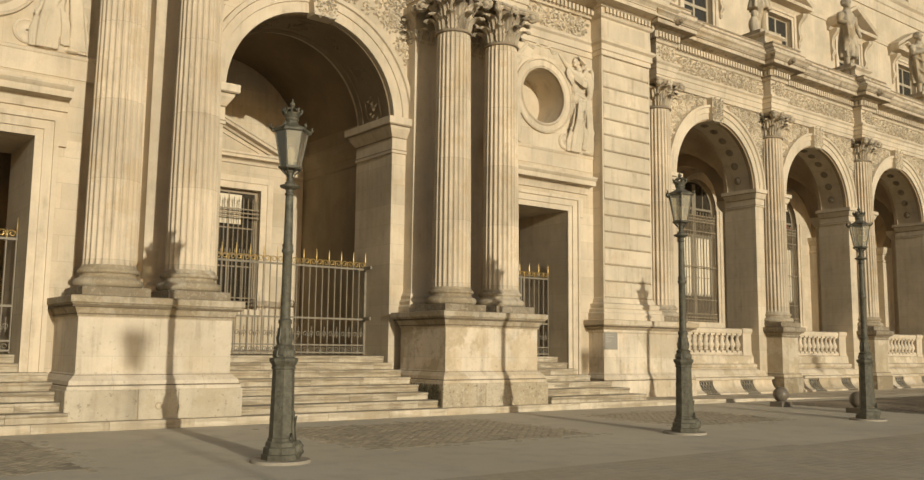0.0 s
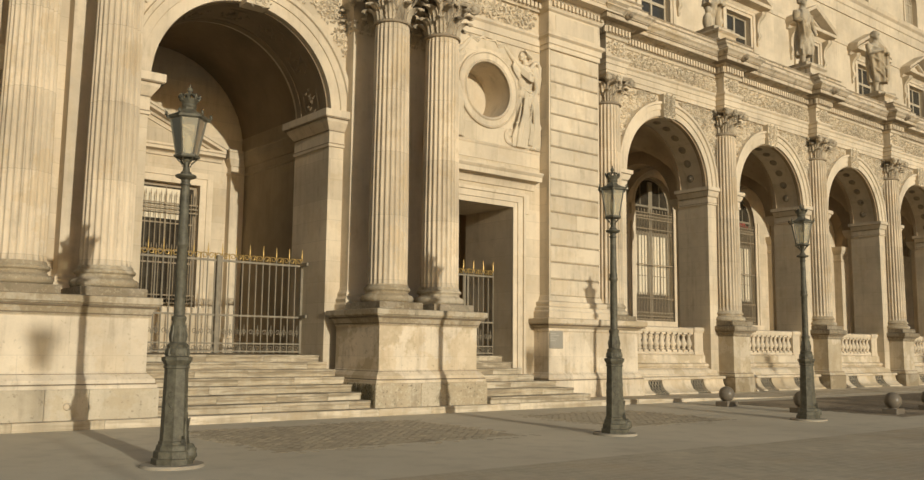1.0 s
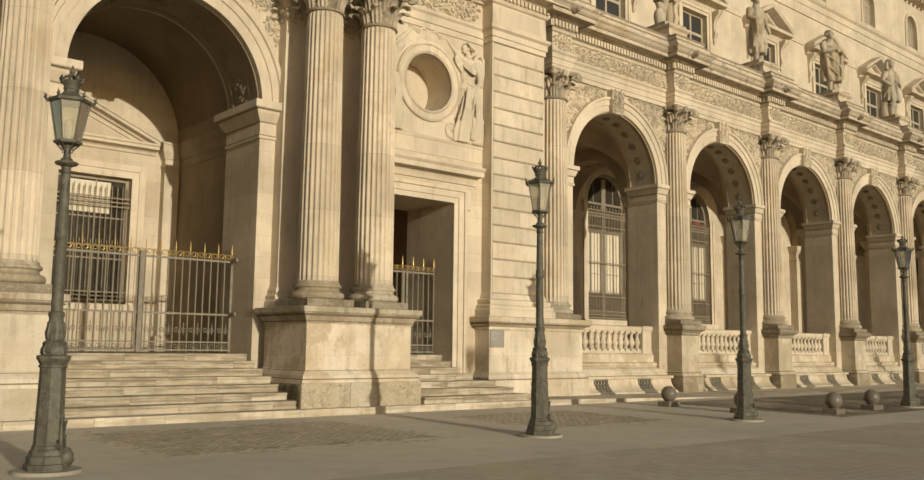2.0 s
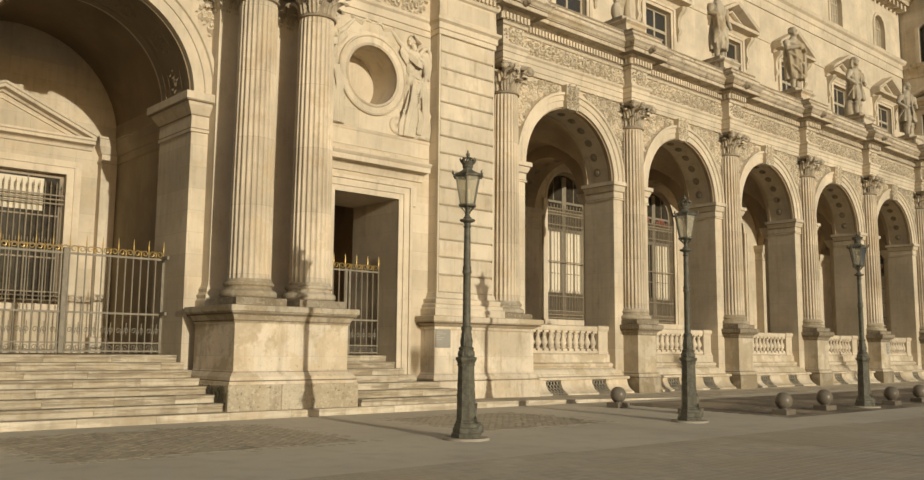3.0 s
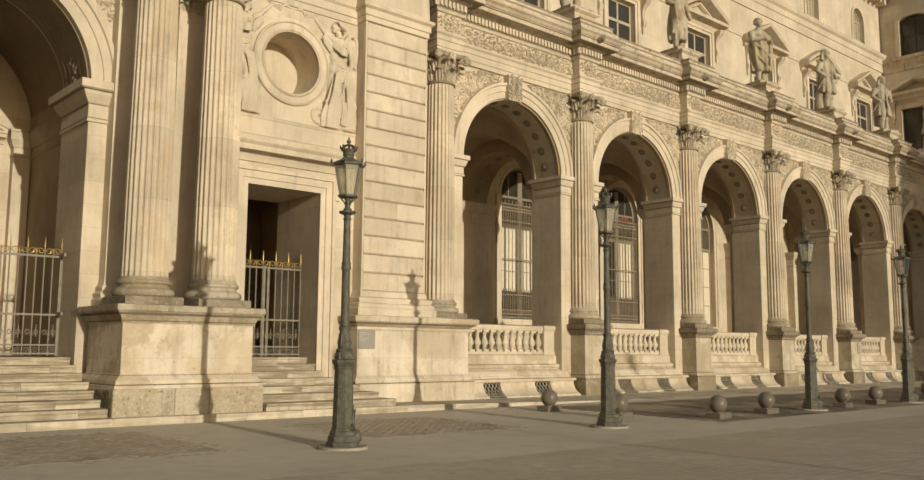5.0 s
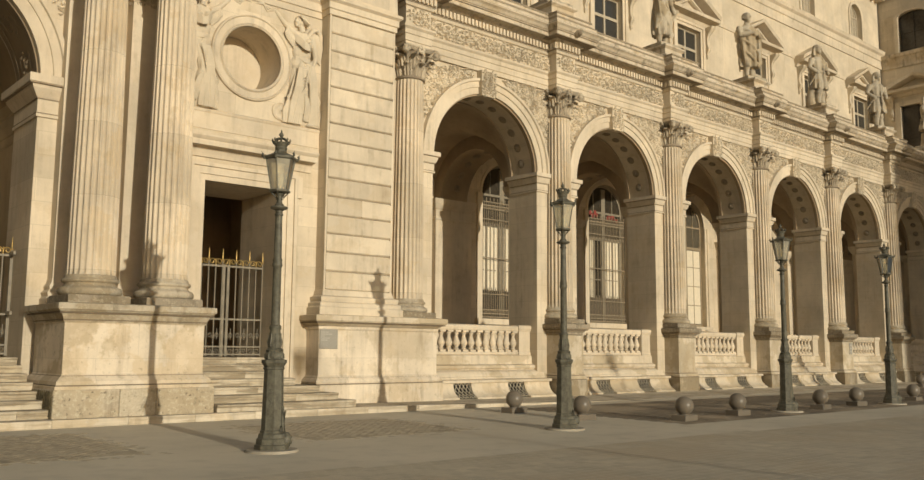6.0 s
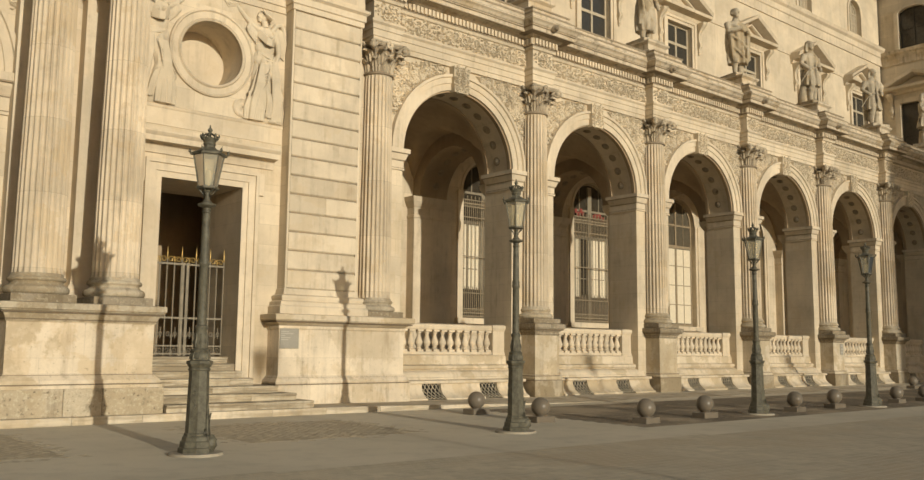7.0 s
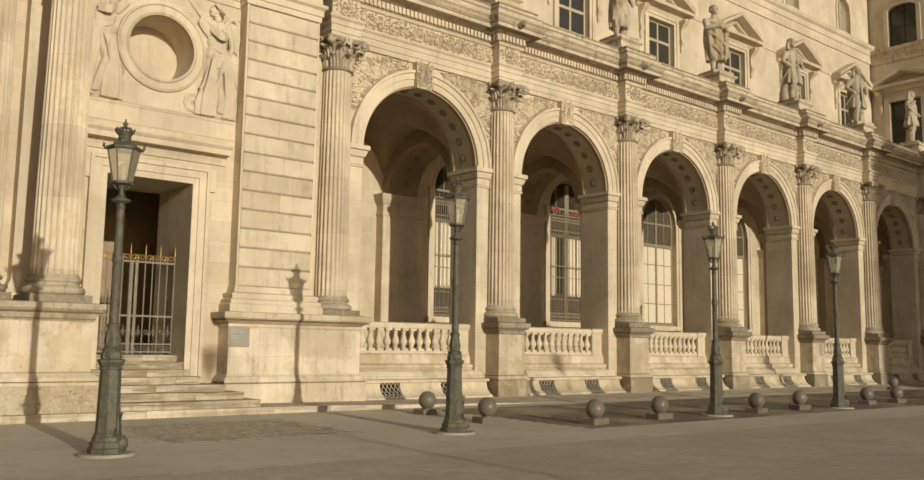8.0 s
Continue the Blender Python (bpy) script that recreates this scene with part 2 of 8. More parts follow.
M_RED = plain("red_cloth", (0.25, 0.05, 0.036), rough=0.8)
M_PLAQUE = plain("grey_plaque", (0.30, 0.275, 0.225), rough=0.5, vary=0.06)
M_PLAQUE_TEXT = plain("plaque_lettering", (0.42, 0.385, 0.32), rough=0.6, vary=0.05)


# ---- mesh helpers ----
def mesh_from(bm, name, smooth=None):
    bmesh.ops.recalc_face_normals(bm, faces=bm.faces)
    me = bpy.data.meshes.new(name)
    bm.to_mesh(me)
    bm.free()
    if smooth:
        me.polygons.foreach_set("use_smooth", [True] * len(me.polygons))
        me.set_sharp_from_angle(angle=radians(smooth))
    return me


def part(name, bm, material, parent, label="", smooth=None):
    me = bm if isinstance(bm, bpy.types.Mesh) else mesh_from(bm, name, smooth)
    if not me.materials:
        me.materials.append(material)
    ob = new(name, me)
    ob.parent = parent
    return tagged(ob, label)


def again(ob, m, parent=None):
    """One more piece on the same mesh, at m."""
    o = new(ob.name.split(".")[0], ob.data)
    o.parent = parent or ob.parent
    o.matrix_basis = m
    return o


def thing(name, label, category="", group="", kind="", at=(0, 0, 0), turn=0.0):
    ob = new(name)
    ob.matrix_basis = pose(*at, 0, 0, turn)
    return tagged(ob, label, category, group, kind)


def box(bm, x0, x1, y0, y1, z0, z1):
    v = [bm.verts.new(c) for c in ((x0, y0, z0), (x1, y0, z0), (x1, y1, z0), (x0, y1, z0), (x0, y0, z1), (x1, y0, z1), (x1, y1, z1), (x0, y1, z1))]
    for f in ((0, 3, 2, 1), (4, 5, 6, 7), (0, 1, 5, 4), (1, 2, 6, 5), (2, 3, 7, 6), (3, 0, 4, 7)):
        bm.faces.new([v[i] for i in f])
    return v


def boxed(*c):
    bm = bmesh.new()
    box(bm, *c)
    return bm


def chamfered(x0, x1, y0, y1, z0, z1, c=0.015):
    """A block with its edges broken."""
    bm = boxed(x0, x1, y0, y1, z0, z1)
    bmesh.ops.bevel(bm, geom=bm.edges[:], offset=c, segments=1, affect="EDGES")
    return bm


def loops(bm, rings, closed=True, cap=True):
    """Skins rings of points of equal count."""
    vs = [[bm.verts.new(p) for p in r] for r in rings]
    n = len(vs[0])
    for a, b in zip(vs, vs[1:]):
        for i in range(n if closed else n - 1):
            j = (i + 1) % n
            bm.faces.new((a[i], a[j], b[j], b[i]))
    if cap:
        bm.faces.new(vs[0][::-1])
        bm.faces.new(vs[-1])
    return vs


def moulded(bm, x0, x1, y0, y1, prof):
    """A block on a rectangular plan whose faces follow the profile of (offset outwards, z)."""
    loops(bm, [[(x0 - o, y0 - o, z), (x1 + o, y0 - o, z), (x1 + o, y1 + o, z), (x0 - o, y1 + o, z)] for o, z in prof])
    return bm


def run_x(bm, prof, x0, x1):
    """A moulding along x with the closed profile of (y, z)."""
    loops(bm, [[(x, y, z) for y, z in prof] for x in (x0, x1)])
    return bm


def turned(bm, prof, n=24, at=(0, 0, 0), start=0.0):
    loops(bm, [[(at[0] + r * math.cos(start + math.tau * i / n), at[1] + r * math.sin(start + math.tau * i / n), at[2] + z) for i in range(n)] for r, z in prof])
    return bm


def tube(bm, pts, r, n=6, taper=None):
    rings = []
    for i, p in enumerate(pts):
        a, b = Vector(pts[max(i - 1, 0)]), Vector(pts[min(i + 1, len(pts) - 1)])
        d = (b - a).normalized()
        u = d.cross(Vector((0.31, 0.17, 0.93)) if abs(d.z) < 0.9 else Vector((1, 0, 0))).normalized()
        w = d.cross(u)
        k = r * (taper[i] if taper else 1)
        rings.append([Vector(p) + k * (math.cos(math.tau * j / n) * u + math.sin(math.tau * j / n) * w) for j in range(n)])
    loops(bm, rings)
    return bm


def blob(bm, at, size, n=8, m=6, turn=None):
    """An ellipsoid."""
    R = turn or Matrix.Identity(3)
    rings = []
    for j in range(1, m):
        a = math.pi * j / m
        rings.append([Vector(at) + R @ Vector((size[0] * math.sin(a) * math.cos(math.tau * i / n), size[1] * math.sin(a) * math.sin(math.tau * i / n), -size[2] * math.cos(a))) for i in range(n)])
    loops(bm, rings)
    return bm


def sculpted(ob, voxel, rounds=2):
    """Grows the overlapping pieces of a carving into one worn skin."""
    k = ob.modifiers.new("carve", "REMESH")
    k.mode, k.voxel_size, k.use_smooth_shade = "VOXEL", voxel, True
    k = ob.modifiers.new("wear", "SMOOTH")
    k.factor, k.iterations = 0.5, rounds
    return ob


def arch_panel(bm, x0, x1, z0, z1, y0, y1, cx, r, zs, n=28, sides=True):
    """A wall from x0 to x1 and z0 to z1, y0 to y1 thick, with a round-headed opening of radius r about cx that springs at zs."""
    for y in (y0, y1):
        v = lambda x, z: bm.verts.new((x, y, z))
        for a, b in ((x0, cx - r), (cx + r, x1)):
            if b - a > 1e-4:
                bm.faces.new((v(a, z0), v(b, z0), v(b, zs), v(a, zs)))
                bm.faces.new((v(a, zs), v(b, zs), v(b, z1), v(a, z1)))
        arc = [(cx - r * math.cos(math.pi * i / n), zs + r * math.sin(math.pi * i / n)) for i in range(n + 1)]
        for p, q in zip(arc, arc[1:]):
            bm.faces.new((v(*p), v(*q), v(q[0], z1), v(p[0], z1)))
    arc = [(cx - r, z0)] + [(cx - r * math.cos(math.pi * i / n), zs + r * math.sin(math.pi * i / n)) for i in range(n + 1)] + [(cx + r, z0)]
    for p, q in zip(arc, arc[1:]):
        bm.faces.new([bm.verts.new(c) for c in ((p[0], y0, p[1]), (q[0], y0, q[1]), (q[0], y1, q[1]), (p[0], y1, p[1]))])
    rim = [(x0, z0), (x0, z1), (x1, z1), (x1, z0)]
    for p, q in zip(rim, rim[1:]):
        bm.faces.new([bm.verts.new(c) for c in ((p[0], y0, p[1]), (q[0], y0, q[1]), (q[0], y1, q[1]), (p[0], y1, p[1]))])
    bmesh.ops.remove_doubles(bm, verts=bm.verts, dist=1e-5)
    return bm


def arch_ring(bm, cx, zs, prof, n=32, a0=0.0, a1=math.pi):
    """A moulding round an arch: closed profile of (radius, y)."""
    loops(bm, [[(cx - r * math.cos(a), y, zs + r * math.sin(a)) for r, y in prof] for a in [a0 + (a1 - a0) * i / n for i in range(n + 1)]])
    return bm


def leaf(bm, at, ang, length, width, lift):
    """A carved leaf lying on a wall that faces -y."""
    c, s = math.cos(ang), math.sin(ang)
    pt = lambda u, w, d: bm.verts.new((at[0] + u * c - w * s, at[1] - d, at[2] + u * s + w * c))
    root, tip = pt(0, 0, 0), pt(length, 0, lift * 0.35)
    l1, r1 = pt(length * 0.45, width, 0), pt(length * 0.45, -width, 0)
    mid, top = pt(length * 0.4, 0, lift), pt(length * 0.75, 0, lift * 0.9)
    for f in ((root, mid, l1), (root, r1, mid), (mid, top, l1), (mid, r1, top), (top, tip, l1), (top, r1, tip)):
        bm.faces.new(f)


def foliage(bm, rng, y, spots, size, lift):
    """Carved scrolls with leaves about the given spots of (x, z)."""
    for x, z in spots:
        turn = rng.choice((-1, 1))
        ph = rng.uniform(0, math.tau)
        pts = [(x + size * (1 - 0.13 * i) * 0.55 * math.cos(ph + turn * i * 0.8), y - lift * 0.45, z + size * (1 - 0.13 * i) * 0.55 * math.sin(ph + turn * i * 0.8)) for i in range(7)]
        tube(bm, pts, lift * 0.42, 5)
        for i in range(7):
            a = ph + turn * i * 0.9 + rng.uniform(-0.3, 0.3)
            leaf(bm, (x + size * 0.5 * math.cos(a), y, z + size * 0.5 * math.sin(a)), a + turn * rng.uniform(0.5, 1.2), size * rng.uniform(0.45, 0.75), size * rng.uniform(0.13, 0.2), lift * rng.uniform(0.8, 1.2))
        blob(bm, (x, y - lift * 0.3, z), (size * 0.16, lift * 0.7, size * 0.16), 6, 4)

# ---- plan ----
AXIS = 9.98            # middle of the pavilion's great arch
ARCH_X, ARCH_Y, DOOR_Y, QUOIN_Y = 10.15, 19.17, 18.65, 18.25
LAND = 1.305           # landing behind the steps
PITCH, BAY0, PIER0 = 6.32, 25.52, 28.66   # arcade: pitch, first arch, first free pier
WALL_Y, COL_Y = 18.75, 18.68
BAYS = 7
BACK_Y, UP_Y, WING_X = 24.3, 24.0, 66.5

# ---- the ground ----
rng = random.Random(4)


def ground_material():
    m, n, l, p = shader("court_asphalt")
    tc = n.new("ShaderNodeTexCoord").outputs["Object"]
    a, b, c = fbm(n, l, tc, 0.3, 7), fbm(n, l, tc, 2.0, 6), fbm(n, l, tc, 60.0, 4)
    col = mixed(n, l, ramp(n, l, a, 0.35, 0.65), (0.53, 0.465, 0.345), (0.62, 0.545, 0.41))
    col = mixed(n, l, ramp(n, l, b, 0.5, 0.75, 0, 0.4), col, (0.30, 0.26, 0.19))
    col = mixed(n, l, ramp(n, l, c, 0.4, 0.7, 0, 0.35), col, (0.47, 0.412, 0.305))
    l.new(col, p.inputs["Base Color"])
    p.inputs["Roughness"].default_value = 0.75
    bp = n.new("ShaderNodeBump")
    bp.inputs["Strength"].default_value, bp.inputs["Distance"].default_value = 0.3, 0.006
    l.new(c, bp.inputs["Height"])
    l.new(bp.outputs[0], p.inputs["Normal"])
    return m


def sett_material(name, base, spread=0.26, worn=None):
    m, n, l, p = shader(name)
    isl = n.new("ShaderNodeNewGeometry").outputs["Random Per Island"]
    tc = n.new("ShaderNodeTexCoord").outputs["Object"]
    add = n.new("ShaderNodeMath")
    l.new(isl, add.inputs[0])
    l.new(n.new("ShaderNodeObjectInfo").outputs["Random"], add.inputs[1])
    frac = n.new("ShaderNodeMath")
    frac.operation = "FRACT"
    l.new(add.outputs[0], frac.inputs[0])
    isl = frac.outputs[0]
    col = mixed(n, l, isl, tuple(c * (1 - spread) for c in base), tuple(c * (1 + spread) for c in base))
    col = mixed(n, l, ramp(n, l, fbm(n, l, tc, 0.6, 5), 0.35, 0.65, 0.0, 0.55), col, tuple(c * 0.6 for c in base))
    col = mixed(n, l, ramp(n, l, fbm(n, l, tc, 45, 4), 0.4, 0.7, 0.0, 0.3), col, tuple(c * 0.5 for c in base))
    if worn:
        col = mixed(n, l, ramp(n, l, fbm(n, l, tc, 0.45, 8, 0.65), 0.47, 0.6, 0.0, 0.8), col, worn)
    l.new(col, p.inputs["Base Color"])
    p.inputs["Roughness"].default_value = 0.62
    return m


M_GROUND = ground_material()
M_LATTICE = plain("pale_vent_iron", (0.40, 0.345, 0.25), rough=0.6, metal=0.05)
M_BED = plain("sandy_joint_earth", (0.37, 0.31, 0.215), rough=0.9, vary=0.3, scale=2.0)
M_SETT = sett_material("sandstone_setts", (0.45, 0.372, 0.255), 0.26, (0.42, 0.345, 0.235))
M_SETT_COURT = sett_material("court_setts", (0.51, 0.435, 0.31), 0.14, (0.42, 0.335, 0.222))
M_SETT_DARK = sett_material("dark_setts", (0.168, 0.13, 0.086), 0.18, (0.36, 0.282, 0.186))


def ground_z(y):
    """The court falls a little from the kerb to a flat floor."""
    return -0.010 * min(max(15.9 - y, 0.0), 6.4)


bm = bmesh.new()
run_x(bm, [(-800, -0.6), (-800, ground_z(0)), (9.5, ground_z(9.5)), (15.9, 0.0), (900, 0.0), (900, -0.6)], -700, 900)
part("ground", bm, M_GROUND, None)
tagged(bpy.data.objects["ground"], "grey-brown asphalt of a wide open court", "ground", kind="structure")


def sett_shape(x, y, a, t, turn):
    """Corners and faces of one sett: foot, top edge and worn top."""
    c, s = math.cos(turn), math.sin(turn)
    pts = [(x + dx * c - dy * s, y + dx * s + dy * c, z) for dx, dy, z in ((-a, -a, 0.0), (a, -a, 0.0), (a, a, 0.0), (-a, a, 0.0), (-a * 0.8, -a * 0.8, t), (a * 0.8, -a * 0.8, t), (a * 0.8, a * 0.8, t), (-a * 0.8, a * 0.8, t))]
    return pts, [(4, 5, 6, 7), (0, 1, 5, 4), (1, 2, 6, 5), (2, 3, 7, 6), (3, 0, 4, 7)]


def setts(name, label, x0, x1, y0, y1, size, turn, mat, gap=0.01, h=0.007, seed=1, singles=0, inside=None):
    """Paving setts in rows turned by some degrees: the nearest as pieces of their own, the rest joined."""
    r = random.Random(seed)
    c, s = math.cos(radians(turn)), math.sin(radians(turn))
    cx, cy = (x0 + x1) / 2, (y0 + y1) / 2
    k = int(math.hypot(x1 - x0, y1 - y0) / 2 / size) + 1
    spots = []
    for j in range(-k, k + 1):
        for i in range(-k, k + 1):
            u, v = (i + 0.5 * (j % 2)) * size, j * size
            x, y = cx + u * c - v * s, cy + u * s + v * c
            if not (x0 < x < x1 and y0 < y < y1) or (inside and not inside(x, y)):
                continue
            if singles and min(x - x0, x1 - x, y - y0, y1 - y) < 0.32 * r.random() * (1.3 + math.sin(x * 2.1) + math.sin(y * 1.7)):
                continue
            tw = r.uniform(-0.22, 0.22) if singles else 0.0
            spots.append((y, x + tw * 0.12, y + r.uniform(-1, 1) * abs(tw) * 0.12, size / 2 - gap / 2 - r.uniform(0, 0.006), h * (r.uniform(0.35, 1.2) if singles else r.uniform(0.6, 1.4)), radians(turn) + tw))
    spots.sort()
    verts, faces = [], []
    for _, x, y, a, t, w in spots[singles:]:
        pts, fs = sett_shape(x, y, a, t, w)
        pts = [(px, py, pz + ground_z(py)) for px, py, pz in pts]
        faces += [tuple(len(verts) + q for q in f) for f in fs]
        verts += pts
    me = bpy.data.meshes.new(name)
    me.from_pydata(verts, [], faces)
    me.materials.append(mat)
    if not singles:
        return tagged(new(name, me), label, "paving", kind="stuff")
    ob = thing("pavement_setts", label, "paving", kind="structure")
    rest = new("setts", me)
    rest.parent = ob
    tagged(rest, kind="stuff")
    bm = bmesh.new()
    run_x(bm, [(y0 + 0.4, -0.15), (y0 + 0.4, ground_z(y0 + 0.4) + 0.002), (y1 - 0.4, ground_z(y1 - 0.4) + 0.002), (y1 - 0.4, -0.15)], x0 + 0.4, x1 - 0.4)
    part("bed", bm, M_BED, ob, "sandy joint earth")
    shapes = []
    for q in range(4):
        one = bpy.data.meshes.new("sett")
        one.from_pydata(*[(p, [], fs) for p, fs in (sett_shape(0, 0, size / 2 - gap / 2 - 0.002 * q, h * (0.4 + 0.25 * q), 0),)][0])
        one.materials.append(mat)
        shapes.append(one)
    for n, (_, x, y, a, t, w) in enumerate(spots[:singles]):
        o = new("sett", shapes[n % 4])
        o.parent = ob
        o.matrix_basis = Matrix.Translation((x, y, ground_z(y))) @ Matrix.Rotation(0.010 if y < 15.9 else 0.0, 4, "X") @ Matrix.Rotation(w, 4, "Z")
    return ob


setts("cobbles", "worn sandstone setts laid on the diagonal before the steps", 7.1, 12.7, 11.5, 15.7, 0.135, 45, M_SETT, gap=0.014, h=0.006, seed=2, singles=300)
setts("cobbles", "worn sandstone setts laid on the diagonal before the steps", -3.0, 3.7, 11.5, 16.0, 0.135, 45, M_SETT, gap=0.014, h=0.006, seed=3, singles=300)
setts("cobbles", "worn sandstone setts laid on the diagonal before the steps", 14.9, 19.3, 11.6, 15.4, 0.135, 45, M_SETT, gap=0.014, h=0.006, seed=4, singles=300)
setts("cobbles", "dark damp setts between kerb and stone balls", 23.6, 60.0, 10.3, 15.7, 0.2, 0, M_SETT_DARK, gap=0.008, h=0.004, seed=5)
setts("cobbles", "small worn setts of the wide court", 3.0, 48.0, -6.0, 9.2, 0.19, 0, M_SETT_COURT, gap=0.007, h=0.0026, seed=6, inside=lambda x, y: y < 9.1 - 0.02 * x)

# ---- kerb and steps ----
kerb = thing("kerb", "low pale stone kerb along the foot of the facade", "kerb", kind="structure")


def apron_z(x, y):
    """Level steps of the kerb before the pavilion; along the arcade it runs down to the court."""
    f = min(1.0, max(0.0, (x - 20.0) / 9.0))
    return 0.155 * (1 - f) + f * (0.006 + 0.062 * (y - 16.5))


x = -6.0
while x < 62:
    w = rng.uniform(1.2, 1.6)
    d = rng.uniform(-0.003, 0.003)
    bm = bmesh.new()
    c = 0.007
    loops(bm, [[(q, 16.5 + e, -0.05), (q, 17.7, -0.05), (q, 17.7, apron_z(q, 17.7) + d), (q, 16.5 + c + e, apron_z(q, 16.5) + d - e), (q, 16.5 + e, apron_z(q, 16.5) + d - c - e)] for q, e in ((x, 0.005), (x + c, 0.0), (x + w - 0.004 - c, 0.0), (x + w - 0.004, 0.005))])
    part("kerb_stone", bm, M_KERB, kerb)
    x += w
bm = bmesh.new()
loops(bm, [[(x, 17.7, -0.05), (x, 19.2, -0.05), (x, 19.2, apron_z(x, 19.2) - 0.005), (x, 17.7, apron_z(x, 17.7) - 0.005)] for x in (15.6, 20.0, 29.0, 66.4)])
part("paving", bm, M_APRON, kerb, "worn grey-brown paving along the arcade")

RISE, TREAD = (LAND - 0.155) / 7, 0.40


def flight(name, label, x0, x1, y_top, ends=None):
    """Stone steps, each course of a few long blocks with a rounded nosing."""
    ob = thing(name, label, "steps", "steps before the pavilion", kind="structure")
    for i in range(7):
        z1 = LAND - i * RISE
        y0 = y_top - i * TREAD
        a, b = (x0, x1) if ends is None else (x0, ends[i])
        x = a
        while x < b - 0.05:
            w = min(rng.uniform(1.1, 2.2), b - x)
            if b - x - w < 0.5:
                w = b - x
            bm = bmesh.new()
            j = rng.uniform(-0.006, 0.006)
            prof = [(y0 + 0.026, z1 - RISE), (y0 + 0.026, z1 - 0.066), (y0 + 0.008, z1 - 0.052), (y0, z1 - 0.03), (y0 + 0.008, z1 - 0.008), (y0 + 0.03, z1 + j), (19.7, z1 + j), (19.7, z1 - RISE)]
            run_x(bm, prof, x + 0.003, x + w - 0.003)
            part("step", bm, M_STEP, ob)
            x += w
    return ob


flight("portal_steps", "worn pale stone steps up to the great arch", 7.55, 12.42, 19.3)
flight("door_steps", "worn pale stone steps up to a side door, ends returned", 15.74, 18.5, 19.05, ends=[18.25, 18.25, 18.25, 18.35, 18.8, 19.08, 19.32])
flight("door_steps", "worn pale stone steps up to a side door", -2.2, 4.26, 19.05)
part("landing", boxed(-3, 22.4, 19.66, 26.0, 0.2, LAND - 0.005), M_STEP, kerb)

# ---- the pavilion ----
pav = thing("wall_pavilion", "pale limestone pavilion front with a great arch between paired columns", "wall", kind="structure")
ZS_A, R_A = 7.38, 2.30       # great arch
bm = bmesh.new()
arch_panel(bm, AXIS - 5.3, AXIS + 5.3, 0.0, 12.2, ARCH_Y, 20.95, ARCH_X, R_A, ZS_A, 40)
part("arch_wall", bm, M_WALL, pav)
# archivolt: two fasciae and a fillet
bm = bmesh.new()
arch_ring(bm, ARCH_X, ZS_A, [(R_A, ARCH_Y + 0.02), (R_A, ARCH_Y - 0.06), (R_A + 0.26, ARCH_Y - 0.06), (R_A + 0.27, ARCH_Y - 0.10), (R_A + 0.46, ARCH_Y - 0.10), (R_A + 0.48, ARCH_Y - 0.16), (R_A + 0.58, ARCH_Y - 0.16), (R_A + 0.60, ARCH_Y + 0.02)], 44)
part("archivolt", bm, M_TRIM, pav, smooth=35)
# soffit ribs inside the arch, their shade put into the colour
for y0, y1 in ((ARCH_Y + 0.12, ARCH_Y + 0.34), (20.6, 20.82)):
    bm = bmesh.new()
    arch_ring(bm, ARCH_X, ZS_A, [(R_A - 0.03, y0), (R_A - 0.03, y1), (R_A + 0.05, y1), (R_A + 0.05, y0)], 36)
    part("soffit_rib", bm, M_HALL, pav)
# Dark-coloured sheet over the arch underside carries the soffit's shade.
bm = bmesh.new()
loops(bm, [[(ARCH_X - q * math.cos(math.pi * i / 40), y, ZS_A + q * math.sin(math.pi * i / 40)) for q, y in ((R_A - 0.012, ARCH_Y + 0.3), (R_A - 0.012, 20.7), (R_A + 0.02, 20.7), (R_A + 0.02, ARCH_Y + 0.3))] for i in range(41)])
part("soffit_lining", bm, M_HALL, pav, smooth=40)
# carved panels on the soffit, in the same shade-dark colour
for i in range(7):
    a = math.pi * (i + 0.5) / 7
    bm = bmesh.new()
    moulded(bm, -0.42, 0.42, -0.36, 0.36, [(0.0, 0.0), (0.015, -0.01), (0.0, -0.018), (-0.05, -0.018), (-0.06, -0.002)])
    r9 = random.Random(60 + i)
    for k in range(9):
        u = -0.34 + 0.085 * k
        w = 0.16 * math.sin(k * 1.5)
        tube(bm, [(u, w - 0.08, -0.004), (u + 0.05, w, -0.02), (u + 0.02, w + 0.1, -0.004)], 0.03, 5, [0.5, 1, 0.5])
    blob(bm, (0, 0, -0.004), (0.11, 0.11, 0.05), 8, 5)
    o = part("carved_panel", bm, M_HALL, pav, smooth=50)
    o.matrix_basis = Matrix.Translation((ARCH_X - (R_A - 0.012) * math.cos(a), 20.05, ZS_A + (R_A - 0.012) * math.sin(a))) @ Matrix.Rotation(a - math.pi / 2, 4, "Y")


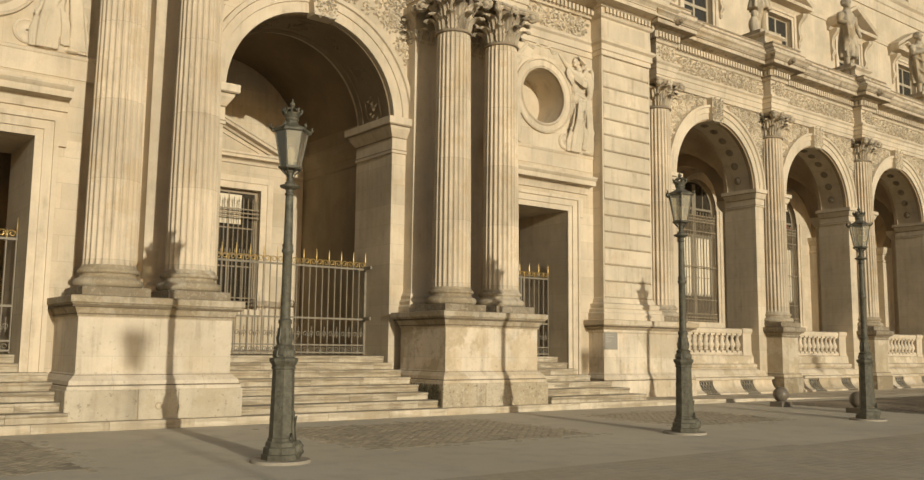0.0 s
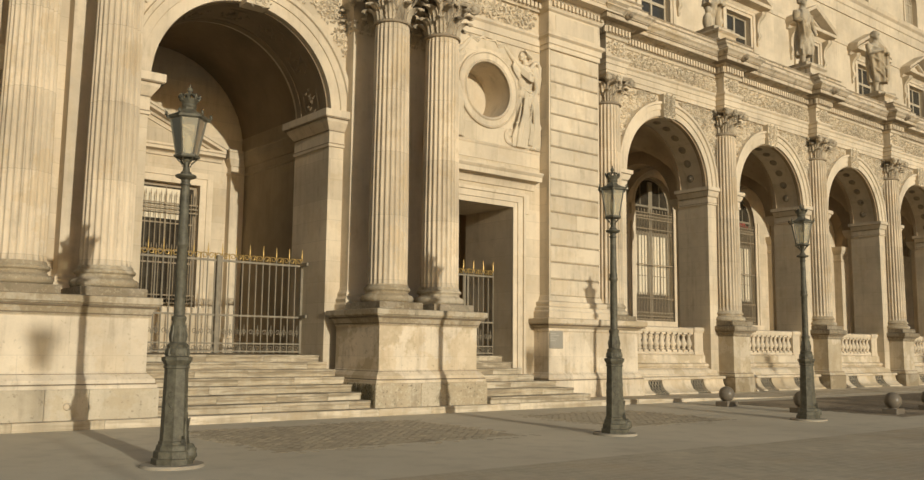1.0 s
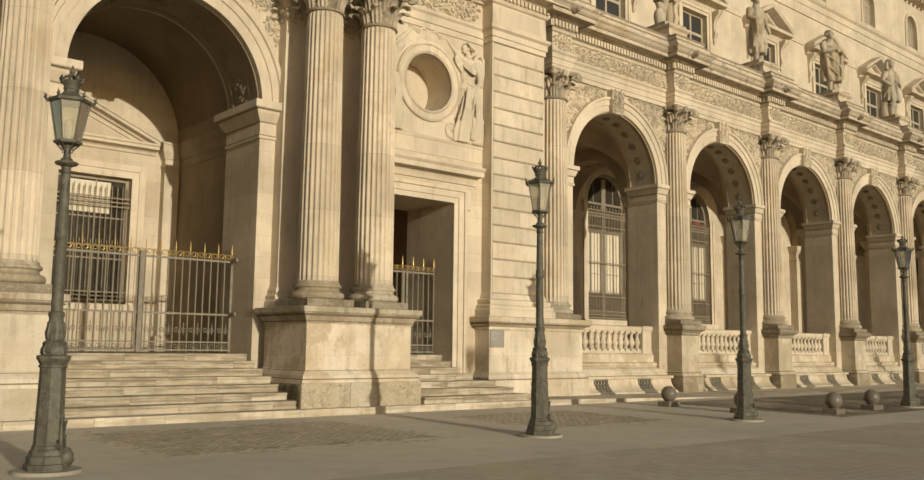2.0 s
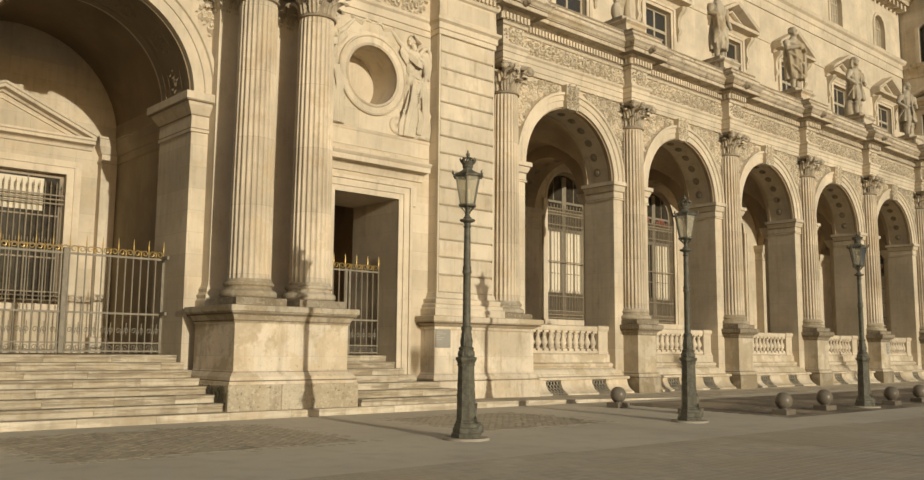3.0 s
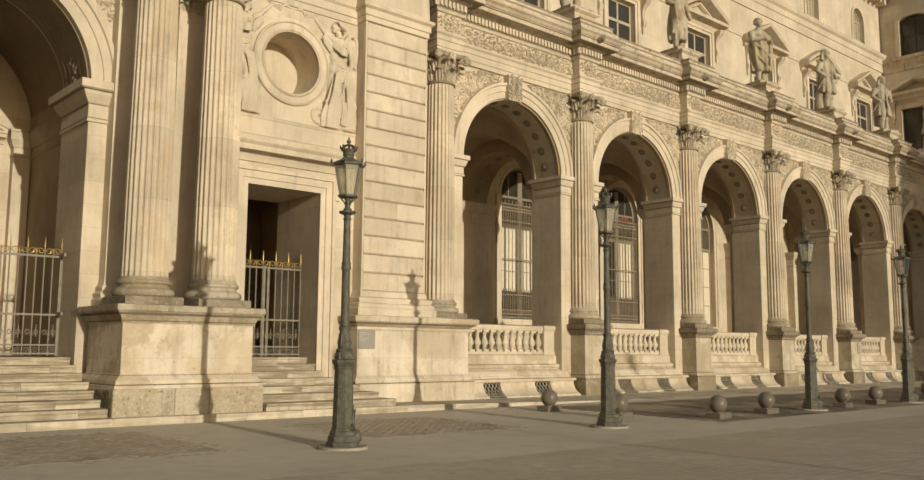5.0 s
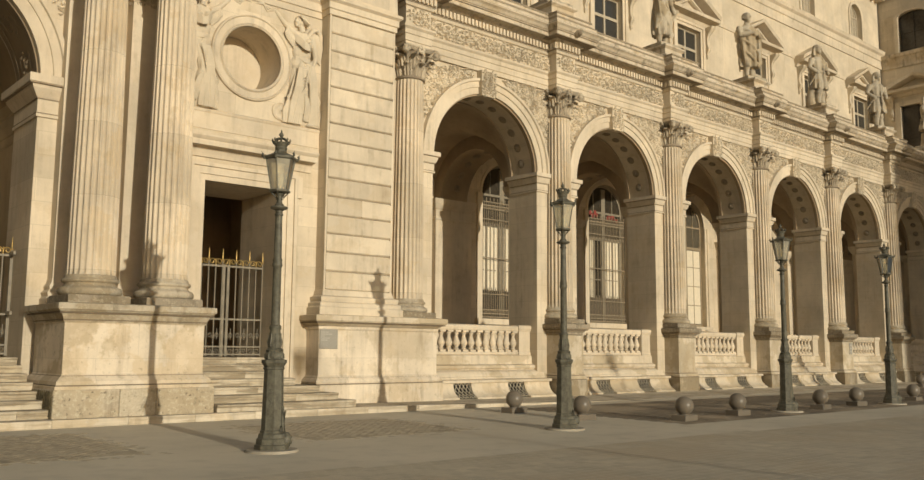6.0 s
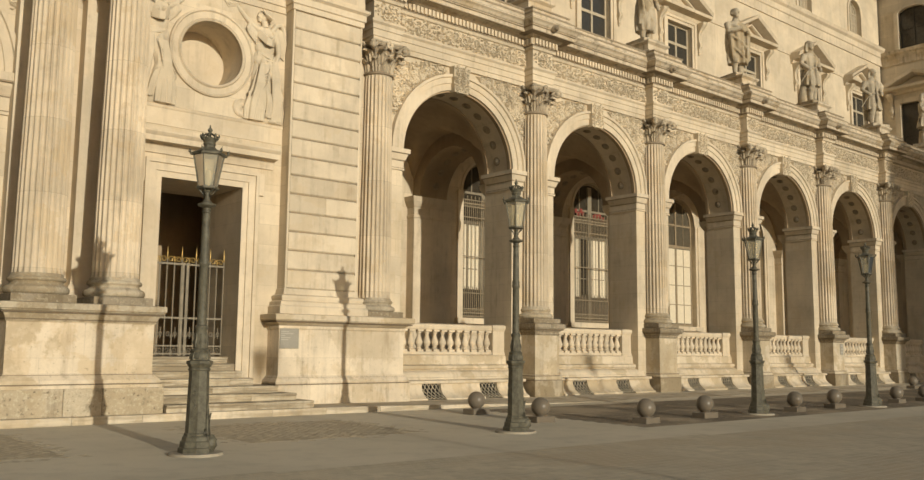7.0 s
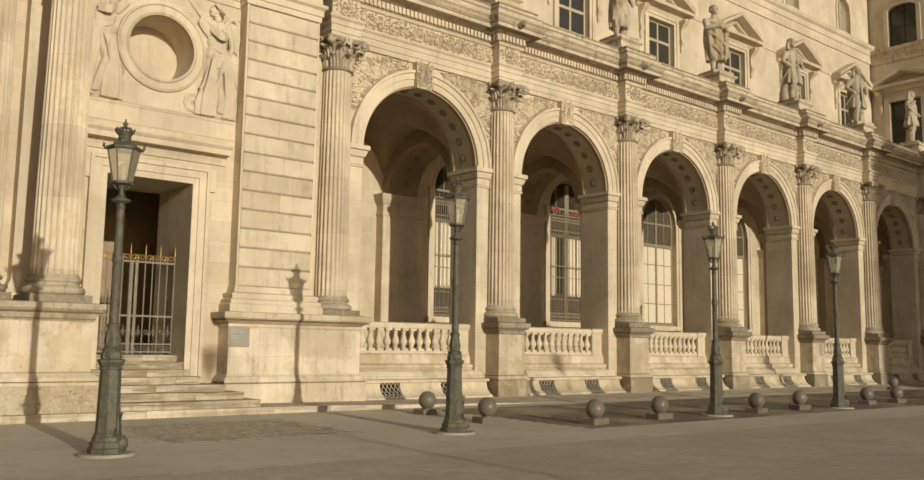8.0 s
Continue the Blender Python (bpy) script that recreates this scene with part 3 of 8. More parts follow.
def impost(parent, x0, x1, y0, y1, z, h, o, mat=None, n=1):
    """A moulded impost: necking fillet, band, ovolo and crown; dark lines between them paint soot and ledge shade."""
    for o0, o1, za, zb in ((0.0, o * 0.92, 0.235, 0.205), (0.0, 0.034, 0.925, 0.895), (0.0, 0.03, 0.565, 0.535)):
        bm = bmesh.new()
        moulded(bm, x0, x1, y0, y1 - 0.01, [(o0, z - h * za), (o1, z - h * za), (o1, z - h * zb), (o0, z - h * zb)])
        line = part("fillet", bm, M_WEATHERED_SHADE, parent)
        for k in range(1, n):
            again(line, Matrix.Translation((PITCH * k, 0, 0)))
    bm = bmesh.new()
    moulded(bm, x0, x1, y0, y1, [(0.0, z - h), (0.03, z - h), (0.03, z - h * 0.9), (0.012, z - h * 0.88), (0.012, z - h * 0.55), (0.05, z - h * 0.5), (o * 0.6, z - h * 0.32), (o * 0.7, z - h * 0.22), (o, z - h * 0.2), (o, z), (0.0, z)])
    return part("impost", bm, mat or M_TRIM, parent)


impost(pav, ARCH_X + R_A - 0.01, ARCH_X + R_A + 0.62, ARCH_Y - 0.02, 20.93, ZS_A + 0.06, 0.9, 0.26)
impost(pav, ARCH_X - R_A - 0.62, ARCH_X - R_A + 0.01, ARCH_Y - 0.02, 20.93, ZS_A + 0.06, 0.9, 0.26)


def keystone(parent, cx, zs, r, y, top, w, lift, seed):
    """A carved scroll keystone."""
    bm = bmesh.new()
    z0, z1 = zs + r - 0.12, top
    loops(bm, [[(cx - w * 0.42, y + 0.1, z0), (cx - w * 0.42, y - lift, z0), (cx + w * 0.42, y - lift, z0), (cx + w * 0.42, y + 0.1, z0)],
               [(cx - w * 0.45, y + 0.1, z0 + 0.35), (cx - w * 0.45, y - lift * 0.9, z0 + 0.35), (cx + w * 0.45, y - lift * 0.9, z0 + 0.35), (cx + w * 0.45, y + 0.1, z0 + 0.35)],
               [(cx - w * 0.5, y + 0.1, z1), (cx - w * 0.5, y - lift * 1.25, z1), (cx + w * 0.5, y - lift * 1.25, z1), (cx + w * 0.5, y + 0.1, z1)]])
    r2 = random.Random(seed)
    for i in range(9):
        t = i / 8
        for u in (-0.5, 0.5):
            foliage(bm, r2, y - lift * (0.92 + 0.3 * t), [(cx + (u * 0.44 + r2.uniform(-0.08, 0.08)) * w, z0 + 0.1 + (z1 - z0 - 0.2) * t)], w * 0.24, 0.05)
    return part("keystone", bm, M_CARVED, parent, "carved scroll keystone")


keystone(pav, ARCH_X + 0.06, ZS_A, R_A, ARCH_Y - 0.05, 11.0, 0.72, 0.3, 5)
# spandrel foliage beside the great arch
for s in (-1, 1):
    bm = bmesh.new()
    spots = []
    for i in range(170):
        x, z = rng.uniform(0.3, 3.0), rng.uniform(7.9, 10.7)
        if math.hypot(x, z - ZS_A) > R_A + 0.85 and x < 2.95:
            spots.append((ARCH_X + s * x, z))
    foliage(bm, rng, ARCH_Y - 0.01, spots[:95], 0.21, 0.06)
    part("spandrel_relief", bm, M_CARVED, pav, "carved oak-leaf relief")

# bays with side doors, mirrored about the axis
DOOR_C, DOOR_W, DOOR_T = 17.19, 1.045, 5.54


def door_bay(s):
    X = lambda x: AXIS + s * (x - AXIS)
    span = lambda a, b: (min(X(a), X(b)), max(X(a), X(b)))
    c = X(DOOR_C)
    for a, b, z0, z1 in ((15.25, DOOR_C - DOOR_W, 0, DOOR_T), (DOOR_C + DOOR_W, 19.32, 0, DOOR_T), (15.25, 19.32, DOOR_T, 7.3), (15.25, 19.32, 10.02, 12.2)):
        part("door_wall", boxed(*span(a, b), DOOR_Y, 20.75, z0, z1), M_WALL, pav)
    # wall with the round opening
    bm = bmesh.new()
    n, zc, r = 48, 8.83, 0.81
    oc = X(17.28)
    x0, x1 = span(15.25, 19.32)
    z0, z1 = 7.3, 10.02
    outer = []
    for i in range(n):
        a = math.tau * i / n
        dx, dz = math.cos(a), math.sin(a)
        k = min(((x1 - oc) if dx > 0 else (oc - x0)) / max(abs(dx), 1e-6), ((z1 - zc) if dz > 0 else (zc - z0)) / max(abs(dz), 1e-6))
        outer.append((oc + dx * k, zc + dz * k))
    for y in (DOOR_Y,):
        vi = [bm.verts.new((oc + r * math.cos(math.tau * i / n), y, zc + r * math.sin(math.tau * i / n))) for i in range(n)]
        vo = [bm.verts.new((p[0], y, p[1])) for p in outer]
        for i in range(n):
            bm.faces.new((vi[i], vi[(i + 1) % n], vo[(i + 1) % n], vo[i]))
    for cx_, cz_ in ((x0, z0), (x0, z1), (x1, z0), (x1, z1)):
        near = sorted(vo, key=lambda v: (v.co.x - cx_) ** 2 + (v.co.z - cz_) ** 2)[:2]
        bm.faces.new((near[0], near[1], bm.verts.new((cx_, DOOR_Y, cz_))))
    part("oculus_wall", bm, M_WALL, pav)
    bm = bmesh.new()
    back = DOOR_Y + 1.05
    loops(bm, [[(oc + r * math.cos(math.tau * i / n), y, zc + r * math.sin(math.tau * i / n)) for i in range(n)] for y in (DOOR_Y, back)], cap=False)
    bm.faces.new([bm.verts.new((oc + (r + 0.1) * math.cos(math.tau * i / n), back, zc + (r + 0.1) * math.sin(math.tau * i / n))) for i in range(n)])
    part("oculus_niche", bm, M_TRIM, pav, "blind round recess", smooth=40)
    bm = bmesh.new()
    prof = [(r, DOOR_Y + 0.05), (r, DOOR_Y - 0.05), (r + 0.05, DOOR_Y - 0.09), (r + 0.09, DOOR_Y - 0.04), (r + 0.23, DOOR_Y - 0.05), (r + 0.26, DOOR_Y - 0.09), (r + 0.30, DOOR_Y - 0.07), (r + 0.32, DOOR_Y + 0.05)]
    rings = [[(oc + q * math.cos(math.tau * i / n), y, zc + q * math.sin(math.tau * i / n)) for q, y in prof] for i in range(n + 1)]
    loops(bm, rings, cap=False)
    part("oculus_frame", bm, M_TRIM, pav, smooth=35)
    # moulded door surround, two steps deep
    bm = bmesh.new()
    for a, b, d in ((0.0, 0.15, 0.05), (0.15, 0.33, 0.09), (0.33, 0.42, 0.14)):
        for sg in (-1, 1):
            q = sorted((c + sg * (DOOR_W + a), c + sg * (DOOR_W + b)))
            box(bm, q[0], q[1], DOOR_Y - d, DOOR_Y + 0.02, LAND - 0.5, DOOR_T + a)
        box(bm, c - DOOR_W - b, c + DOOR_W + b, DOOR_Y - d, DOOR_Y + 0.02, DOOR_T + a, DOOR_T + b)
    # ears at the head of the surround
    for sg in (-1, 1):
        q = sorted((c + sg * (DOOR_W + 0.42), c + sg * (DOOR_W + 0.58)))
        box(bm, q[0], q[1], DOOR_Y - 0.09, DOOR_Y + 0.02, DOOR_T - 0.15, DOOR_T + 0.42)
    part("door_surround", bm, M_TRIM, pav)
    bm = bmesh.new()
    run_x(bm, [(DOOR_Y + 0.02, 6.1), (DOOR_Y - 0.05, 6.1), (DOOR_Y - 0.07, 6.18), (DOOR_Y - 0.1, 6.26), (DOOR_Y - 0.13, 6.31), (DOOR_Y - 0.36, 6.34), (DOOR_Y - 0.37, 6.32), (DOOR_Y - 0.37, 6.45), (DOOR_Y - 0.41, 6.49), (DOOR_Y - 0.44, 6.53), (DOOR_Y - 0.44, 6.57), (DOOR_Y + 0.02, 6.62)], c - 1.95, c + (1.88 if s > 0 else 1.62))
    part("door_cornice", bm, M_TRIM, pav, "moulded door cornice")
    bm = bmesh.new()
    run_x(bm, [(DOOR_Y + 0.02, 6.78), (DOOR_Y - 0.02, 6.8), (DOOR_Y - 0.025, 7.2), (DOOR_Y - 0.045, 7.22), (DOOR_Y - 0.06, 7.27), (DOOR_Y + 0.02, 7.32)], *span(15.1, 19.3))
    part("string_course", bm, M_TRIM, pav)
    # door reveal and dark lobby
    part("lobby_floor", boxed(c - 2.6, c + 2.6, 19.3, 20.8, LAND - 0.3, LAND), M_STEP, pav)
    bm = bmesh.new()
    for (a, b, y0, y1, z0, z1) in ((c - 2.7, c - 2.5, 20.75, 24.5, LAND, 6.3), (c + 2.5, c + 2.7, 20.75, 24.5, LAND, 6.3), (c - 2.7, c + 2.7, 24.3, 24.5, LAND, 6.3), (c - 2.7, c + 2.7, 20.75, 24.5, 6.3, 6.5)):
        box(bm, a, b, y0, y1, z0, z1)
    # Lobby walls take the shade-dark vault colour.
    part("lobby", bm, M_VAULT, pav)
    # entablature of the bay: architrave fasciae, frieze with relief
    bm = bmesh.new()
    E = DOOR_Y
    run_x(bm, [(E + 0.02, 10.35), (E - 0.04, 10.35), (E - 0.04, 10.52), (E - 0.08, 10.53), (E - 0.08, 10.74), (E - 0.14, 10.8), (E - 0.14, 10.88), (E + 0.02, 10.9)], *span(15.25, 19.3))
    part("architrave", bm, M_TRIM, pav)
    bm = bmesh.new()
    foliage(bm, rng, E - 0.01, [(X(15.2 + 0.16 * i), 11.22 + 0.13 * math.sin(i * 1.7)) for i in range(24)], 0.3, 0.08)
    part("frieze_relief", bm, M_CARVED, pav, "carved foliage frieze")
    bm = bmesh.new()
    i = 0
    q0, q1 = span(15.25, 19.3)
    while q0 + 0.16 * i < q1 - 0.1:
        box(bm, q0 + 0.16 * i, q0 + 0.16 * i + 0.1, E - 0.22, E, 11.66, 11.84)
        i += 1
    part("dentil_course", bm, M_TRIM, pav)
    bm = bmesh.new()
    run_x(bm, [(E + 0.02, 11.56), (E - 0.1, 11.58), (E - 0.12, 11.66), (E - 0.12, 11.84), (E - 0.26, 11.86), (E - 0.62, 11.95), (E - 0.62, 12.15), (E - 0.78, 12.35), (E - 0.8, 12.45), (E + 0.02, 12.5)], *span(15.25, 19.3))
    part("cornice", bm, M_CORNICE, pav)


door_bay(1)
door_bay(-1)
part("attic_wall", boxed(-6, 21.4, ARCH_Y + 0.2, 20.9, 12.2, 17.0), M_WALL, pav)
part("entablature", boxed(AXIS - 3.3, AXIS + 3.3, ARCH_Y - 0.15, ARCH_Y + 0.1, 10.9, 12.2), M_TRIM, pav)

# rusticated corner
def quoin(s):
    X = lambda x: AXIS + s * (x - AXIS)
    x0, x1 = sorted((X(19.32), X(21.48)))
    part("quoin_core", boxed(x0, x1, QUOIN_Y + 0.05, 20.9, 0.1, 12.4), M_WALL_SIDE, pav)
    part("joint_bed", boxed(x0 + 0.05, x1 - 0.05, QUOIN_Y + 0.045, QUOIN_Y + 0.06, 3.04, 10.4), M_SOOT, pav, "sooty recessed joints")
    n = 15
    h = (10.40 - 3.04) / n
    first = None
    for i in range(n):
        z = 3.04 + i * h
        xm = x0 + 0.06 + rng.uniform(0.3, 0.7) * (x1 - x0 - 0.12)
        for a, b in ((x0 + 0.06, xm), (xm, x1 - 0.06)) if i in (4, 11) else ((x0 + 0.06, x1 - 0.06),):
            bm = bmesh.new()
            j = rng.uniform(-0.004, 0.006)
            moulded(bm, a, b, QUOIN_Y - 0.012 + j, QUOIN_Y + 0.1, [(-0.03, z + 0.014), (0.0, z + 0.045), (0.0, z + h - 0.045), (-0.03, z + h - 0.014)])
            part("stone_block", bm, M_QUOIN, pav)
    for a, b in ((x0 - 0.002, x0 + 0.055), (x1 - 0.055, x1 + 0.002)):
        part("corner_strip", boxed(a, b, QUOIN_Y - 0.004, QUOIN_Y + 0.1, 3.04, 10.42), M_TRIM, pav)
    bm = bmesh.new()
    moulded(bm, x0, x1, QUOIN_Y, 19.2, [(0.24, 2.4), (0.24, 2.58), (0.2, 2.62), (0.2, 2.7), (0.13, 2.74), (0.15, 2.8), (0.15, 2.86), (0.05, 2.9), (0.02, 3.04), (0.0, 3.05)])
    part("quoin_base", bm, M_TRIM, pav)
    bm = bmesh.new()
    moulded(bm, x0, x1, QUOIN_Y, 19.2, [(0.0, 10.40), (0.04, 10.41), (0.04, 10.55), (0.08, 10.57), (0.08, 10.74), (0.16, 10.8), (0.16, 10.88), (0.05, 10.9), (0.03, 11.56), (0.1, 11.6), (0.14, 11.68), (0.14, 11.84), (0.2, 11.86), (0.26, 11.92), (0.54, 11.96), (0.56, 11.94), (0.56, 12.06), (0.59, 12.07), (0.59, 12.1), (0.66, 12.18), (0.74, 12.24), (0.74, 12.29), (0.6, 12.32), (0.6, 12.4), (0.48, 12.46), (0.48, 12.56), (0.0, 12.6)])
    part("quoin_entablature", bm, M_TRIM, pav)
    bm = bmesh.new()
    run_x(bm, [(QUOIN_Y - 0.02, 11.0), (QUOIN_Y - 0.05, 11.0), (QUOIN_Y - 0.05, 11.5), (QUOIN_Y - 0.02, 11.5)], x0 + 0.25, x1 - 0.25)
    part("frieze_panel", bm, M_TRIM, pav)
    bm = bmesh.new()
    i = 0
    while x0 + 0.16 * i < x1:
        box(bm, x0 + 0.16 * i, x0 + 0.1 + 0.16 * i, QUOIN_Y - 0.22, QUOIN_Y, 11.69, 11.84)
        i += 1
    part("dentil_course", bm, M_TRIM, pav)


quoin(1)
PED = [(0.14, 0.1), (0.14, 0.62), (0.10, 0.64), (0.12, 0.70), (0.09, 0.76), (0.03, 0.82), (0.0, 0.86), (0.0, 2.0), (0.03, 2.04), (0.03, 2.1), (0.08, 2.15), (0.13, 2.2), (0.14, 2.215), (0.20, 2.22), (0.205, 2.235), (0.225, 2.25), (0.225, 2.365), (0.215, 2.38), (0.0, 2.405)]
bm = bmesh.new()
moulded(bm, 19.1, 22.95, 18.05, 19.2, [p for p in PED if p[1] <= 2.1])
part("quoin_pedestal", bm, M_QUOIN_FOOT, pav)
bm = bmesh.new()
moulded(bm, 19.1, 22.95, 18.05, 19.2, [(0.0, 2.104)] + [p for p in PED if p[1] > 2.1])
part("quoin_pedestal_cap", bm, M_FOOT, pav, "stained projecting cap")
# Dark strips put soot and shade below the pedestal mouldings.
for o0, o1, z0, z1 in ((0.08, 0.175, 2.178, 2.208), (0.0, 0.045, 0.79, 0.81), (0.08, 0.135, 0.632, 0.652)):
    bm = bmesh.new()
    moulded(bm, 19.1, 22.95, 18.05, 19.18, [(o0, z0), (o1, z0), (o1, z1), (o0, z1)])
    part("fillet", bm, M_SOOT_SHADE, pav)

# the hall behind the great arch
hall = thing("hall_wall", "stone hall behind the great arch, deep in shade", "wall", kind="structure")
HB, HC = 25.3, 9.85   # back wall and the axis of its window
bm = bmesh.new()
for a, b, z0, z1 in ((4.8, HC - 1.8, 0.5, 12), (HC + 1.8, 15.2, 0.5, 12), (HC - 1.8, HC + 1.8, 0.5, 2.62), (HC - 1.8, HC + 1.8, 6.25, 12)):
    box(bm, a, b, HB, HB + 0.6, z0, z1)
part("back_wall", bm, M_WALL, hall)
bm = bmesh.new()
for d, a, b in ((0.04, 0.0, 0.2), (0.08, 0.2, 0.38)):
    for sg in (-1, 1):
        q = sorted((HC + sg * (1.8 + a), HC + sg * (1.8 + b)))
        box(bm, q[0], q[1], HB - d, HB + 0.02, 2.44, 6.25 + a)
    box(bm, HC - 1.8 - b, HC + 1.8 + b, HB - d, HB + 0.02, 6.25 + a, 6.25 + b)
box(bm, HC - 2.0, HC + 2.0, HB - 0.16, HB + 0.02, 2.42, 2.6)
part("window_surround", bm, M_TRIM, hall)
bm = bmesh.new()
run_x(bm, [(HB + 0.02, 7.0), (HB - 0.05, 7.02), (HB - 0.08, 7.09), (HB - 0.12, 7.12), (HB - 0.3, 7.16), (HB - 0.3, 7.24), (HB - 0.34, 7.27), (HB - 0.34, 7.33), (HB + 0.02, 7.34)], HC - 2.45, HC + 2.45)
for s in (-1, 1):
    rake = [(HB + 0.02, 0.0), (HB - 0.08, 0.0), (HB - 0.12, 0.06), (HB - 0.3, 0.1), (HB - 0.3, 0.18), (HB - 0.34, 0.21), (HB - 0.34, 0.28), (HB + 0.02, 0.29)]
    loops(bm, [[(HC + s * 2.47, y, 7.2 + z) for y, z in rake], [(HC, y, 8.27 + z) for y, z in rake]])
    inner = [(HB + 0.02, 0.0), (HB - 0.05, 0.0), (HB - 0.05, 0.05), (HB + 0.02, 0.06)]
    loops(bm, [[(HC + s * 1.8, y, 7.36 + z) for y, z in inner], [(HC, y, 8.1 + z) for y, z in inner]])
part("pediment", bm, M_TRIM, hall, "triangular stone pediment")
bm = bmesh.new()
for a, b in ((12.5, 12.94), (2 * ARCH_X - 12.94, 2 * ARCH_X - 12.5)):
    moulded(bm, a, b, HB - 0.28, HB, [(0.07, LAND), (0.07, 1.7), (0.0, 1.76), (0.0, 6.66), (0.03, 6.69), (0.03, 6.75), (0.0, 6.77), (0.0, 6.92), (0.03, 6.94), (0.1, 7.1), (0.12, 7.14), (0.12, 7.34), (0.14, 7.36), (0.14, 7.42), (0.0, 7.43)])
part("pilaster", bm, M_TRIM, hall)
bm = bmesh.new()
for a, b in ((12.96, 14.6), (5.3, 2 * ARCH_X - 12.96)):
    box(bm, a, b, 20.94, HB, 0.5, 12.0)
# Side walls darkened by colour to hold the hall's shade.
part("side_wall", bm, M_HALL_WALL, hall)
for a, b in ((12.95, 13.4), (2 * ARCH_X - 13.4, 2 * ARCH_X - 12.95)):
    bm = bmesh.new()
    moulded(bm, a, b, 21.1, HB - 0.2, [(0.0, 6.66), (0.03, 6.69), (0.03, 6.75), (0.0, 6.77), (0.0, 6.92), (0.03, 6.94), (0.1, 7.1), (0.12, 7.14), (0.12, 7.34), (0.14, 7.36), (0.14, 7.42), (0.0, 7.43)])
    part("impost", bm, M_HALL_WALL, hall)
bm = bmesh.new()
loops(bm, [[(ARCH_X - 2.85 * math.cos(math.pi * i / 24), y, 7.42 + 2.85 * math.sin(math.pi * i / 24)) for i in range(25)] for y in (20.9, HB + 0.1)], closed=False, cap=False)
# Much of the vault's darkness is in its material colour.
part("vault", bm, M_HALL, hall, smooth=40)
# Slab coloured dark for the unlit space over the vault.
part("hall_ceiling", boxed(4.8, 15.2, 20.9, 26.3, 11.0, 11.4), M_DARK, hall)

# ---- the arcade ----
arc = thing("wall_arcade", "long pale limestone arcade with engaged columns and a rich entablature", "wall", kind="structure")
ZS, R = 7.30, 2.20
piers = [PIER0 + PITCH * k for k in range(-1, BAYS)]


def shifted(ob, dx):
    return again(ob, Matrix.Translation((dx, 0, 0)))


def repeat(ob, n, label=""):
    for k in range(1, n):
        o = shifted(ob, PITCH * k)
    return ob


c0 = BAY0
bm = bmesh.new()
arch_panel(bm, c0 - PITCH / 2, c0 + PITCH / 2, 0.0, 10.25, WALL_Y, 20.05, c0, R, ZS, 32)
repeat(part("arch_wall", bm, M_WALL, arc), BAYS)
bm = bmesh.new()
moulded(bm, c0 + R, c0 + PITCH - R, WALL_Y, 20.0, [(0.09, 0.0), (0.09, 0.6), (0.06, 0.62), (0.07, 0.68), (0.04, 0.74), (0.0, 0.8)])
repeat(part("pier_foot", bm, M_PIER, arc, "moulded foot of an arch pier"), BAYS)
bm = bmesh.new()
Y = WALL_Y
arch_ring(bm, c0, ZS, [(R, Y + 0.02), (R, Y - 0.05), (R + 0.2, Y - 0.05), (R + 0.21, Y - 0.09), (R + 0.38, Y - 0.09), (R + 0.40, Y - 0.15), (R + 0.48, Y - 0.15), (R + 0.5, Y + 0.02)], 36)
repeat(part("archivolt", bm, M_TRIM, arc, smooth=35), BAYS)
bm = bmesh.new()
for y0, y1 in ((WALL_Y + 0.03, WALL_Y + 0.17), (19.88, 20.02)):
    arch_ring(bm, c0, ZS, [(R - 0.05, y0), (R - 0.05, y1), (R + 0.05, y1), (R + 0.05, y0)], 32)
# Ribs share the vault colour, darkened for shade.
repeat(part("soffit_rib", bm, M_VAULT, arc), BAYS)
# rosettes in the soffit
bm = bmesh.new()
turned(bm, [(0.17, 0.0), (0.18, 0.03), (0.13, 0.05), (0.12, 0.02)], 12)
for i in range(6):
    blob(bm, (0.075 * math.cos(i * math.pi / 3), 0.075 * math.sin(i * math.pi / 3), 0.035), (0.05, 0.05, 0.04), 6, 4)
blob(bm, (0, 0, 0.05), (0.045, 0.045, 0.05), 6, 4)
bmesh.ops.scale(bm, vec=(0.82, 0.82, 0.82), verts=bm.verts)
ros = mesh_from(bm, "rosette", 40)
ros.materials.append(M_WEATHERED_SHADE)
for k in range(BAYS):
    for i in range(12):
        a = math.pi * (i + 0.75) / 12.5
        o = new("rosette", ros)
        o.parent = arc
        o.matrix_basis = Matrix.Translation((c0 + PITCH * k - R * math.cos(a), 19.42, ZS + R * math.sin(a))) @ Matrix.Rotation(a + math.pi / 2, 4, "Y")
for s in (-1, 1):
    q = sorted((c0 + s * (R - 0.01), c0 + s * (R + 0.62)))
    repeat(impost(arc, q[0], q[1], WALL_Y - 0.02, 19.93, ZS + 0.02, 0.62, 0.15, n=BAYS), BAYS)
ob = keystone(arc, c0 - 0.15, ZS, R, WALL_Y - 0.08, 10.185, 0.66, 0.14, 9)
repeat(ob, BAYS)
